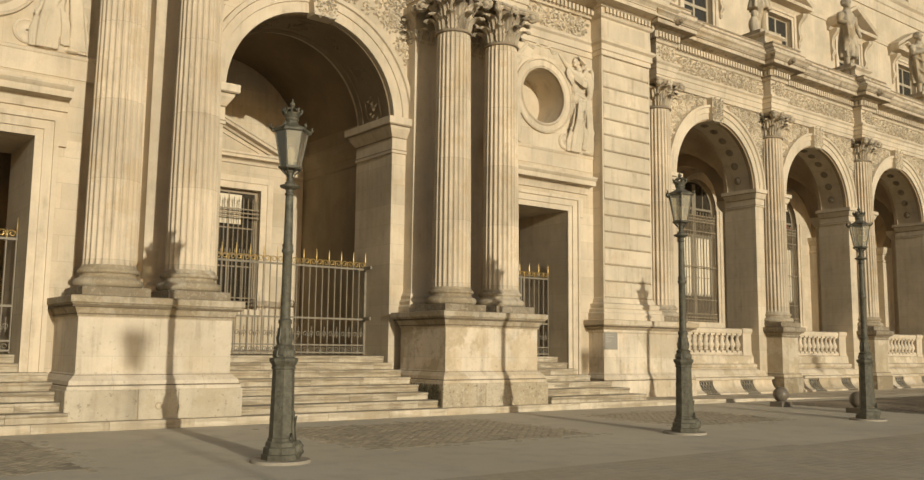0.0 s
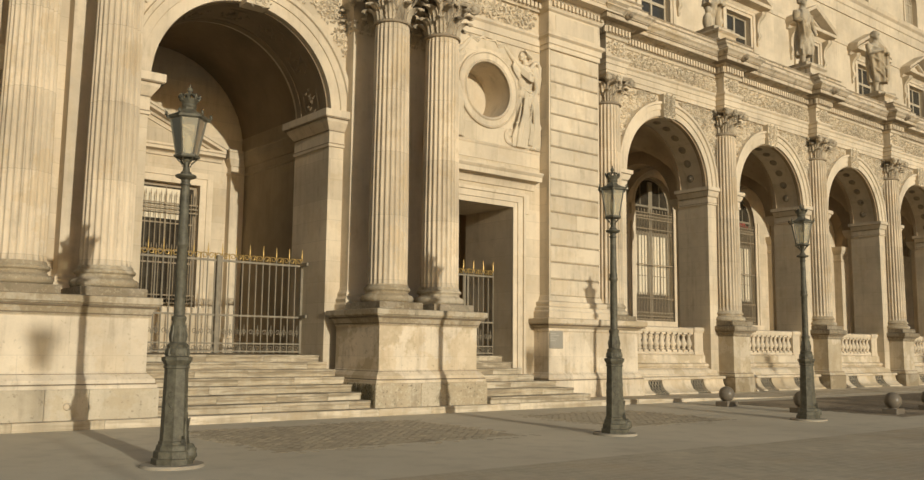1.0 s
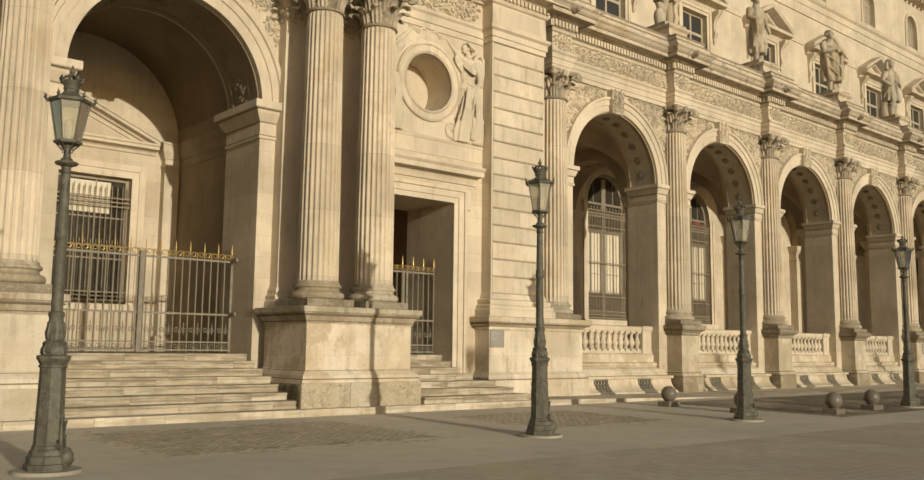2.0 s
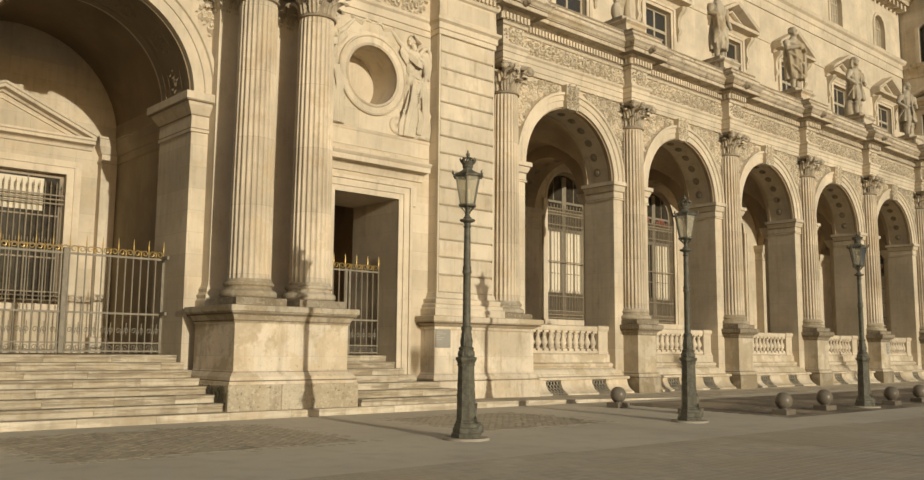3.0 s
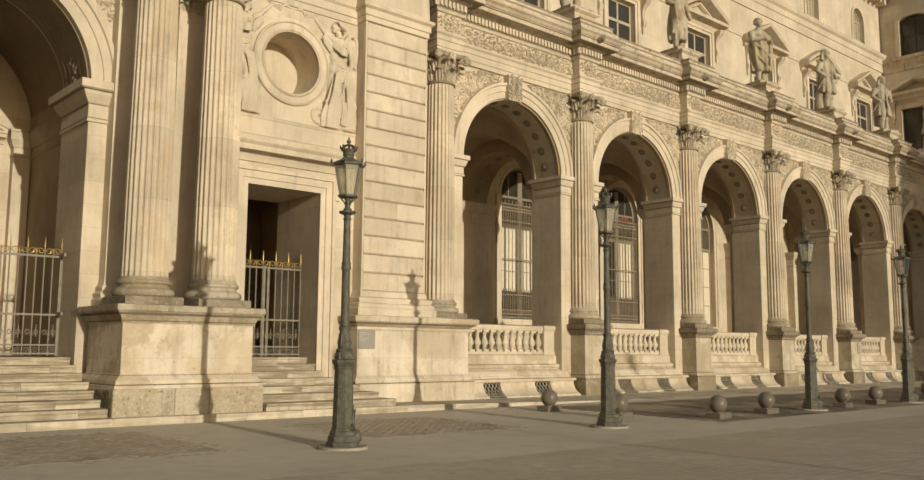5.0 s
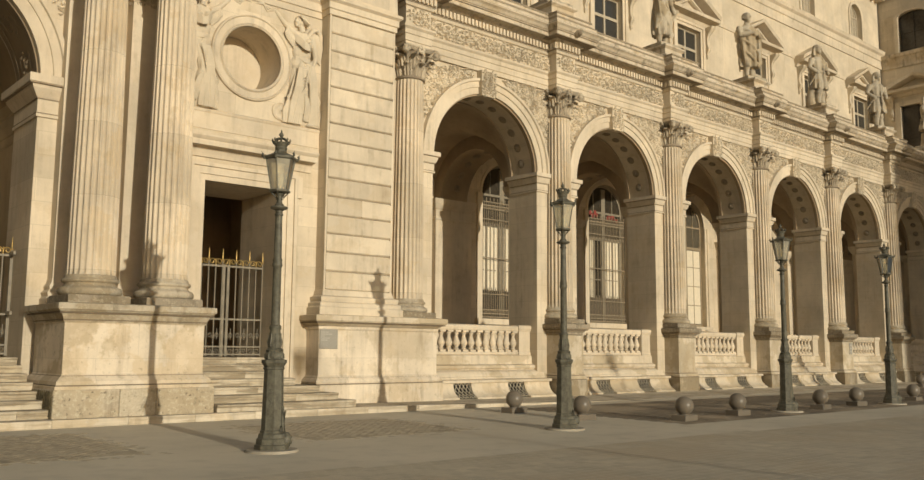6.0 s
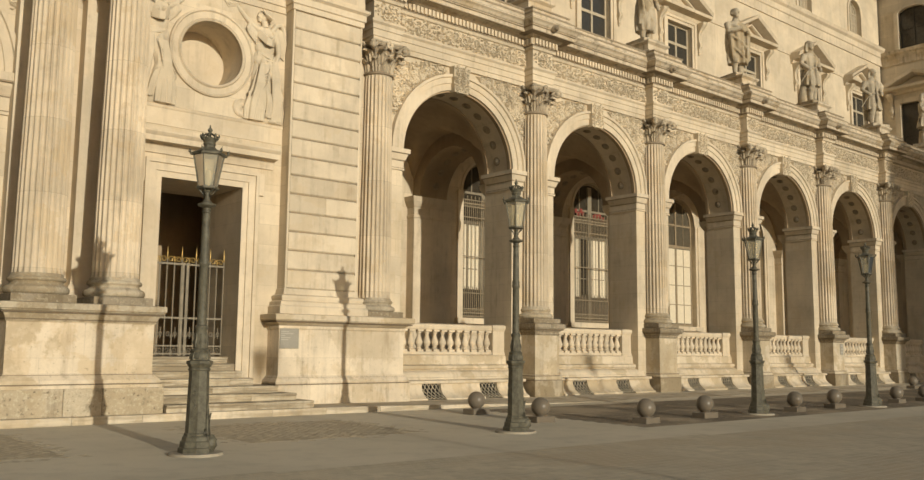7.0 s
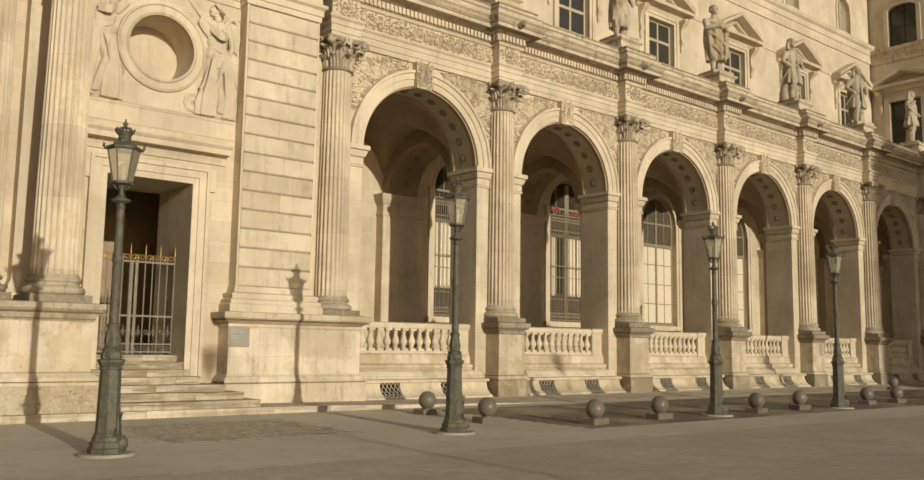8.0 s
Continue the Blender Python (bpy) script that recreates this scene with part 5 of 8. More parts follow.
for me in (LEAF, VOLUTE):
    me.materials.append(M_CAPITAL)
COL_MESH = {}


def column(name, label, group, at, r, z0, zb, zs, zt, detail=True):
    """A fluted column with a moulded base on a square plinth and a leafy capital. at: (x, y)."""
    ob = thing(name, label, "column", group, at=(at[0], at[1], 0.0))
    key = (r, z0, zb, zs, zt)
    if key not in COL_MESH:
        h = zb - z0
        b1 = bmesh.new()
        moulded(b1, -r * 1.27, r * 1.27, -r * 1.27, r * 1.27, [(0, z0), (0.0, z0 + h * 0.26), (-0.01, z0 + h * 0.28)])
        b2 = bmesh.new()
        pr = []
        for k in range(7):
            a = -math.pi / 2 + math.pi * k / 6
            pr.append((r * 1.13 + h * 0.14 * math.cos(a), z0 + h * 0.43 + h * 0.15 * math.sin(a)))
        pr += [(r * 1.1, z0 + h * 0.6), (r * 1.04, z0 + h * 0.66), (r * 1.06, z0 + h * 0.72)]
        for k in range(6):
            a = -math.pi / 2 + math.pi * k / 5
            pr.append((r * 1.06 + h * 0.08 * math.cos(a), z0 + h * 0.80 + h * 0.08 * math.sin(a)))
        pr += [(r * 1.05, z0 + h * 0.91), (r * 1.04, z0 + h * 0.96), (r * 1.0, z0 + h)]
        turned(b2, [(r * 1.0, z0 + h * 0.2)] + pr, 40)
        b3 = bmesh.new()
        fluted(b3, r, r * 0.86, zb, zs - 0.05)
        rt = r * 0.86
        b4 = bmesh.new()
        turned(b4, [(rt, zs - 0.06), (rt + 0.05, zs - 0.045), (rt + 0.06, zs - 0.02), (rt + 0.05, zs), (rt, zs + 0.01), (rt * 0.96, zs + 0.05), (rt * 0.97, zs + (zt - zs) * 0.5), (rt * 1.1, zs + (zt - zs) * 0.78), (rt * 1.28, zs + (zt - zs) * 0.86), (rt * 1.2, zs + (zt - zs) * 0.88)], 28)
        b5 = bmesh.new()
        za, zz = zs + (zt - zs) * 0.86, zt
        rim = []
        q = rt * 1.95
        for c in range(4):
            a0 = math.pi / 4 + c * math.pi / 2
            for u in range(6):
                t = u / 6
                a = a0 + t * math.pi / 2
                w = 1.0 - 0.36 * math.sin(math.pi * t) ** 0.8
                rim.append((q * w * math.cos(a) * 1.0, q * w * math.sin(a)))
        loops(b5, [[(x * k, y * k, z) for x, y in rim] for k, z in ((0.92, za), (1.0, za + (zz - za) * 0.35), (1.0, za + (zz - za) * 0.55), (1.04, za + (zz - za) * 0.6), (1.04, zz), (0.9, zz + 0.004))])
        COL_MESH[key] = (mesh_from(b1, "plinth"), mesh_from(b2, "base", 40), mesh_from(b3, "shaft", 28), mesh_from(b4, "capital", 40), mesh_from(b5, "abacus", 30))
    m = COL_MESH[key]
    part("plinth", m[0], M_CAP_DARK, ob)
    part("base", m[1], M_CAP, ob)
    part("shaft", m[2], M_COLUMN, ob)
    # Bell coloured darker than the leaves, which deepens the hollows between them.
    cap = part("capital", m[3], M_WEATHERED_SHADE, ob, "leafy carved stone capital")
    part("abacus", m[4], M_CAPITAL, cap)
    if detail:
        rt, ch = r * 0.86, zt - zs
        for row, (n, off, z, s) in enumerate(((8, 0.0, zs + 0.03, 0.92), (8, 0.5, zs + ch * 0.27, 1.02))):
            for i in range(n):
                a = math.tau * (i + off) / n
                o = new("acanthus_leaf", LEAF)
                o.parent = cap
                k = ch / 0.98 * s
                o.matrix_basis = Matrix.Translation((rt * 0.97 * math.sin(a), -rt * 0.97 * math.cos(a), z)) @ Matrix.Rotation(a, 4, "Z") @ Matrix.Diagonal((k * 1.15, k * 1.3, k, 1))
        for i in range(4):
            a = math.pi / 4 + i * math.pi / 2
            o = new("volute", VOLUTE)
            o.parent = cap
            o.matrix_basis = Matrix.Translation((rt * 1.0 * math.sin(a), -rt * 1.0 * math.cos(a), zs + ch * 0.93)) @ Matrix.Rotation(a, 4, "Z") @ Matrix.Diagonal((1.8, ch * 1.5, ch * 1.25, 1))
        bm_key = ("fleuron", key)
        if bm_key not in COL_MESH:
            bm = bmesh.new()
            for s in (-1, 1):
                pts = [(s * (0.05 + 0.1 * t + 0.05 * math.sin(t * 5)), -0.02 - 0.06 * t, -0.3 + 0.26 * t) for t in (0, 0.25, 0.5, 0.75, 1.0)]
                tube(bm, pts, 0.03, 5)
            for i in range(5):
                blob(bm, (0.075 * math.cos(i * 1.257), -0.09, 0.075 * math.sin(i * 1.257)), (0.065, 0.06, 0.065), 7, 5)
            COL_MESH[bm_key] = mesh_from(bm, "fleuron", 50)
        for i in range(4):
            a = i * math.pi / 2
            o = part("fleuron", COL_MESH[bm_key], M_CAPITAL, cap)
            o.matrix_basis = Matrix.Translation((rt * 1.12 * math.sin(a), -rt * 1.12 * math.cos(a), zs + ch * 0.9)) @ Matrix.Rotation(a, 4, "Z")
    return ob


for k in range(BAYS + 1):
    column("column", "fluted pale limestone column on a pedestal of the arcade", "arcade columns", (PIER0 + PITCH * (k - 1), COL_Y), 0.475, 2.405, 2.93, 9.3, 10.175)
for s in (-1, 1):
    for dx in (-0.79, 0.79) if s > 0 else (-0.79, 0.79):
        column("column", "tall fluted limestone column paired before the pavilion", "pavilion columns", (AXIS + s * 4.1 + dx, 17.68), 0.49, 2.405, 3.0, 9.48, 10.46)

# ---- pedestals ----
APED = [(0.10, 0.0), (0.10, 0.6), (0.07, 0.62), (0.08, 0.68), (0.05, 0.74), (0.0, 0.8), (0.0, 2.02), (0.03, 2.06), (0.03, 2.11), (0.08, 2.16), (0.12, 2.205), (0.125, 2.215), (0.17, 2.22), (0.175, 2.24), (0.195, 2.25), (0.195, 2.365), (0.185, 2.38), (0.0, 2.405)]


def pier_pedestal(x):
    ob = thing("column_pedestal", "moulded limestone pedestal, stained, under an arcade column", "pedestal", "arcade pedestals", at=(x, 0, 0))
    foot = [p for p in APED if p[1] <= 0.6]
    low = [(0.0, 0.604), (0.09, 0.604)] + [p for p in APED if 0.6 < p[1] <= 2.02]
    cap = [(0.0, 2.024)] + [p for p in APED if p[1] > 2.02]
    if "pier" not in COL_MESH:
        bm = bmesh.new()
        moulded(bm, -0.5, 0.5, 18.13, 19.0, low)
        b2 = bmesh.new()
        moulded(b2, -0.5, 0.5, 18.13, 19.0, cap)
        b3 = bmesh.new()
        moulded(b3, 0.5, 0.8, 18.33, 18.95, low)
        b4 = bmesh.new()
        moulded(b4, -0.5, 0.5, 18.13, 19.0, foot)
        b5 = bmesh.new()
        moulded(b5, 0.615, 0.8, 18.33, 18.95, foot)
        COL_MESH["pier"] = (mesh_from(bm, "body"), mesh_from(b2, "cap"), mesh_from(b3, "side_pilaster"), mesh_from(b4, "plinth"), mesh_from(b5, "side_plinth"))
    m = COL_MESH["pier"]
    part("body", m[0], M_PIER, ob)
    part("cap", m[1], M_CAP_DARK, ob, "dark weathered cap moulding")
    part("side_pilaster", m[2], M_PIER, ob)
    # The foot blocks are darker than the body they carry.
    part("plinth", m[3], M_PIER_FOOT, ob, "dark-stained plinth")
    part("side_plinth", m[4], M_PIER_FOOT, ob)
    # Thin dark rings paint the shadow line and soot at each moulding.
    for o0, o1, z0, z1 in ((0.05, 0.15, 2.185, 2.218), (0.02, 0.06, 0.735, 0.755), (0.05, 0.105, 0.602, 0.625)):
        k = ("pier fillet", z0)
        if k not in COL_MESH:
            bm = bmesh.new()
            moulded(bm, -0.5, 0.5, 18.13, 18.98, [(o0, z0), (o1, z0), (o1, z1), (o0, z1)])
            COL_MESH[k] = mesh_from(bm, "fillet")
        part("fillet", COL_MESH[k], M_SOOT_SHADE, ob)


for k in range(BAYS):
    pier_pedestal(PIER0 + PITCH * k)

for s in (-1, 1):
    c = AXIS + s * 4.1
    ob = thing("column_pedestal", "massive limestone pedestal under a pair of columns, stained and chipped", "pedestal", "pavilion pedestals", at=(c, 0, 0))
    x = -1.68
    for w in (1.28, 0.75, 1.28):
        part("plinth_block", chamfered(x + 0.003, x + w - 0.003, 16.75, 18.92, 0.1, 0.70, 0.012), M_PLINTH if s > 0 else M_PLINTH_PALE, ob, "pitted coarse plinth block" if s > 0 else "washed plinth block")
        x += w
    bm = bmesh.new()
    moulded(bm, -1.48, 1.42, 16.94, 18.83, [(0.17, 0.70), (0.17, 0.76), (0.14, 0.78), (0.13, 0.86), (0.06, 0.93), (0.02, 0.97), (0.0, 1.0), (0.0, 2.0), (0.02, 2.02)])
    part("body", bm, M_PEDESTAL if s > 0 else M_PEDESTAL_PALE, ob)
    bm = bmesh.new()
    moulded(bm, -1.48, 1.42, 16.94, 18.83, [(0.02, 2.02), (0.035, 2.045), (0.035, 2.075), (0.045, 2.085), (0.055, 2.11), (0.075, 2.15), (0.1, 2.2), (0.105, 2.225), (0.15, 2.23), (0.155, 2.245), (0.18, 2.26), (0.19, 2.268), (0.19, 2.375), (0.182, 2.385), (0.0, 2.405)])
    part("cap", bm, M_CAP, ob, "weathered projecting cap")
    # Dark lines at cap and base: soot with painted shade.
    for o0, o1, z0, z1 in ((0.06, 0.145, 2.187, 2.217), (0.0, 0.042, 2.052, 2.072), (0.1, 0.155, 0.765, 0.79), (0.0, 0.03, 0.955, 0.97)):
        bm = bmesh.new()
        moulded(bm, -1.48, 1.42, 16.94, 18.82, [(o0, z0), (o1, z0), (o1, z1), (o0, z1)])
        part("fillet", bm, M_SOOT_SHADE, ob)
    if s < 0:
        bm = bmesh.new()
        turned(bm, [(0.07, -0.03), (0.07, 0.012), (0.058, 0.028), (0.045, 0.03), (0.036, 0.012)], 20)
        o = part("boss", bm, M_TRIM, ob, "small round pale stone boss", smooth=40)
        o.matrix_basis = Matrix.Translation((5.86 - c, 16.75, 0.40)) @ Matrix.Rotation(math.pi / 2, 4, "X")
    # pilasters behind the columns, with base and leafy top
    for dx in (-0.71, 0.71):
        bm = bmesh.new()
        moulded(bm, dx - 0.5, dx + 0.5, 18.8, 19.3, [(0.14, 2.405), (0.14, 2.55), (0.1, 2.6), (0.12, 2.68), (0.06, 2.75), (0.07, 2.82), (0.02, 2.9), (0.0, 3.0), (0.0, 9.55), (0.04, 9.6), (0.0, 9.62), (0.05, 9.8), (0.02, 9.85), (0.12, 10.2), (0.16, 10.3), (0.16, 10.46), (0.0, 10.47)])
        pil = part("pilaster", bm, M_TRIM, ob, "plain pilaster behind the column")
        for row, (z, k) in enumerate(((9.5, 0.86), (9.74, 0.94))):
            for i in range(3):
                o = new("acanthus_leaf", LEAF)
                o.parent = pil
                o.matrix_basis = Matrix.Translation((dx + (i - 1) * 0.33 + (0.16 if row else 0.0), 18.8, z)) @ Matrix.Diagonal((k * 1.15, k * 1.1, k, 1))
            o = new("acanthus_leaf", LEAF)
            o.parent = pil
            o.matrix_basis = Matrix.Translation((dx - 0.5, 18.98, z)) @ Matrix.Rotation(-math.pi / 2, 4, "Z") @ Matrix.Diagonal((k * 0.9, k, k, 1))
        for sx in (-1, 1):
            o = new("volute", VOLUTE)
            o.parent = pil
            o.matrix_basis = Matrix.Translation((dx + sx * 0.42, 18.85, 10.36)) @ Matrix.Rotation(sx * math.pi / 4, 4, "Z") @ Matrix.Diagonal((1.6, 1.3, 1.15, 1))
    bm = bmesh.new()
    moulded(bm, -1.25, 1.25, 17.15, 19.2, [(0.0, 10.47), (0.0, 10.6), (0.04, 10.61), (0.04, 10.85), (0.14, 10.92), (0.14, 11.0), (0.0, 11.02), (0.0, 11.62), (0.1, 11.7), (0.14, 11.9), (0.6, 11.98), (0.6, 12.15), (0.8, 12.4), (0.0, 12.6)])
    part("entablature", bm, M_TRIM, ob)

# ---- fill between corner and arcade ----
part("corner_wall", boxed(21.3, 22.45, WALL_Y, 20.05, 0.0, 10.25), M_WALL, arc)

# ---- balustrades ----
def baluster_mesh():
    bm = bmesh.new()
    moulded(bm, -0.085, 0.085, -0.085, 0.085, [(0, 0), (0, 0.07)])
    turned(bm, [(0.06, 0.07), (0.075, 0.1), (0.05, 0.13), (0.06, 0.17), (0.092, 0.24), (0.095, 0.29), (0.07, 0.38), (0.045, 0.47), (0.045, 0.53), (0.065, 0.56), (0.065, 0.585), (0.05, 0.6)], 14)
    moulded(bm, -0.085, 0.085, -0.085, 0.085, [(0, 0.6), (0, 0.66)])
    return mesh_from(bm, "baluster", 40)


BALUSTER = baluster_mesh()
BALUSTER.transform(Matrix.Diagonal((1.28, 1.28, 1, 1)))
BALUSTER.materials.append(M_TRIM)
for k in range(BAYS):
    c = BAY0 + PITCH * k
    ob = thing("balustrade", "pale stone balustrade with turned balusters, closing an arcade bay", "balustrade", "balustrades", at=(c, 19.22, 1.38))
    bm = bmesh.new()
    moulded(bm, -R + 0.02, R - 0.02, -0.1, 0.1, [(0.0, 0.0), (0.03, 0.02), (0.03, 0.08), (0.0, 0.1)])
    part("foot_rail", bm, M_TRIM, ob)
    bm = bmesh.new()
    moulded(bm, -R + 0.02, R - 0.02, -0.1, 0.1, [(0.0, 0.745), (0.03, 0.77), (0.04, 0.8), (0.06, 0.86), (0.06, 0.9), (0.0, 0.93)])
    part("hand_rail", bm, M_TRIM, ob)
    for s in (1,):
        q = sorted((s * (R - 0.01), s * (R - 0.5)))
        bm = bmesh.new()
        moulded(bm, q[0], q[1], -0.15, 0.15, [(0.02, -0.3), (0.02, 0.06), (0.0, 0.1), (0.0, 0.74), (0.05, 0.84), (0.05, 0.92), (0.0, 0.95)])
        part("end_post", bm, M_TRIM, ob)
    n = 13
    for i in range(n):
        o = new("baluster", BALUSTER)
        o.parent = ob
        o.matrix_basis = pose(-R + 0.16 + (2 * R - 0.80) * i / (n - 1), 0, 0.09)

# ---- street lamps ----
LONG = 0.055                 # the shaft of the base is longer than its drawn profile


def lamp_parts():
    P = {}
    bm = bmesh.new()
    turned(bm, [(0.41, -0.03 - LONG), (0.41, 0.015 - LONG), (0.395, 0.04 - LONG)], 40)
    P["foot_disc"] = (mesh_from(bm, "foot_disc", 40), M_DISC)
    bm = bmesh.new()
    k = math.pi / 8
    turned(bm, [(0.285, 0.04), (0.285, 0.11), (0.262, 0.118), (0.255, 0.2), (0.232, 0.215), (0.222, 0.27), (0.2, 0.29), (0.2, 0.32), (0.184, 0.33), (0.18, 0.5), (0.162, 1.19), (0.18, 1.2), (0.18, 1.22), (0.168, 1.235), (0.196, 1.28), (0.212, 1.3), (0.212, 1.34), (0.16, 1.35), (0.15, 1.40)], 8, start=k)
    bmesh.ops.scale(bm, vec=(0.92, 0.92, 1.0), verts=bm.verts)
    for v in bm.verts:
        v.co.z -= LONG * max(0.0, 1.0 - max(0.0, v.co.z - 0.3) / 0.9)
    P["base"] = (mesh_from(bm, "base", 20), M_LAMP)
    bm = bmesh.new()
    turned(bm, [(0.15, 1.38), (0.145, 1.44), (0.125, 1.46), (0.135, 1.5), (0.1, 1.53), (0.11, 1.6), (0.095, 1.68), (0.082, 1.8), (0.095, 1.82), (0.095, 1.86), (0.075, 1.88)], 20)
    P["vase"] = (mesh_from(bm, "vase", 40), M_LAMP)
    bm = bmesh.new()
    turned(bm, [(0.07, 1.87), (0.066, 2.78), (0.08, 2.80), (0.082, 2.83), (0.072, 2.86), (0.078, 2.9), (0.064, 2.93), (0.055, 3.6), (0.068, 3.61), (0.068, 3.63), (0.056, 3.64), (0.058, 3.68), (0.08, 3.695), (0.125, 3.71), (0.138, 3.725), (0.138, 3.74), (0.12, 3.75), (0.075, 3.757), (0.07, 3.785), (0.05, 3.8), (0.042, 3.84), (0.04, 3.92), (0.055, 3.94), (0.045, 3.96), (0.07, 3.985), (0.06, 3.99)], 18)
    P["post"] = (mesh_from(bm, "post", 35), M_LAMP)
    # cast ornament climbing the base: three lobed leaves from a curled root, two stems and a bud

    def on_base(a, z, lift):
        q = (0.268 - 0.105 * min(1.0, z / 0.4)) * 0.92 + lift
        return Vector((q * math.cos(a), q * math.sin(a), z - LONG))

    bm = bmesh.new()
    blob(bm, on_base(-0.65, 0.17, 0.0), (0.1, 0.1, 0.12), 20, 14)
    for v in bm.verts:
        k = 1.0 + 0.16 * math.sin(v.co.z * 70.0 + 9.0 * v.co.x) * math.sin(60.0 * v.co.y - 30.0 * v.co.x)
        v.co = on_base(-0.65, 0.17, 0.0) + (v.co - on_base(-0.65, 0.17, 0.0)) * k
    P["cast_root"] = (mesh_from(bm, "cast_root", 60), M_LAMP)
    for q, (a0, bend, z0, z1, w) in enumerate(((-0.95, -0.35, 0.14, 0.40, 0.075), (-0.62, 0.12, 0.22, 0.62, 0.07), (-0.34, 0.34, 0.14, 0.44, 0.075))):
        bm = bmesh.new()
        rows = []
        for i in range(13):
            t = i / 12
            half = w * (math.sin(math.pi * min(1.0, 0.12 + 0.88 * t)) ** 0.7) * (0.72 + 0.28 * math.sin(t * 20.0)) + 0.003
            a, z = a0 + bend * t * t, z0 + (z1 - z0) * t
            up = 0.018 + 0.03 * t ** 3
            row = []
            for u in (-1, -0.5, 0, 0.5, 1):
                g = half * u / 0.19
                row.append(bm.verts.new(on_base(a + g, z - 0.03 * abs(u) * (1 - t), up - 0.016 * u * u + (0.012 if u == 0 else 0))))
            rows.append(row)
        for p0, p1 in zip(rows, rows[1:]):
            for c in range(4):
                bm.faces.new((p0[c], p0[c + 1], p1[c + 1], p1[c]))
        bmesh.ops.solidify(bm, geom=bm.faces[:], thickness=0.012)
        P["cast_leaf%d" % q] = (mesh_from(bm, "cast_leaf", 60), M_LAMP)
    for q, sg in enumerate((-1, 1)):
        bm = bmesh.new()
        tube(bm, [on_base(-0.65 + sg * b, z, 0.012) for b, z in ((0.3, 0.1), (0.42, 0.2), (0.34, 0.32), (0.2, 0.46), (0.26, 0.56), (0.08, 0.68), (0.02, 0.62))], 0.022, 6, [1.3, 1.2, 1, 0.8, 0.7, 0.6, 0.4])
        P["cast_stem%d" % q] = (mesh_from(bm, "cast_stem", 60), M_LAMP)
    # ring on a face of the base, leaves round the vase
    bm = bmesh.new()
    tube(bm, [(0.142, 0.034 * math.cos(math.tau * j / 10), 0.86 + 0.036 * math.sin(math.tau * j / 10)) for j in range(11)], 0.011, 5)
    P["medallion"] = (mesh_from(bm, "medallion", 50), M_LAMP)
    bm = bmesh.new()
    tube(bm, [(0.147, 0.028 * math.sin(j * 1.1), 0.64 + 0.028 * j) for j in range(6)], 0.012, 5, [1.1, 1, 0.9, 0.8, 0.6, 0.3])
    P["tendril"] = (mesh_from(bm, "tendril", 50), M_LAMP)
    bm = bmesh.new()
    tube(bm, [(0.135, 0, 1.36), (0.135, 0, 1.42), (0.118, 0, 1.46), (0.134, 0, 1.49)], 0.022, 5, [1.2, 1, 0.8, 0.4])
    P["collar_leaf"] = (mesh_from(bm, "collar_leaf", 50), M_LAMP)
    bm = bmesh.new()
    tube(bm, [(0.094, 0, 1.54), (0.1, 0, 1.62), (0.084, 0, 1.7), (0.094, 0, 1.75)], 0.02, 5, [0.8, 1.1, 0.9, 0.4])
    P["vase_leaf"] = (mesh_from(bm, "vase_leaf", 50), M_LAMP)
    return P


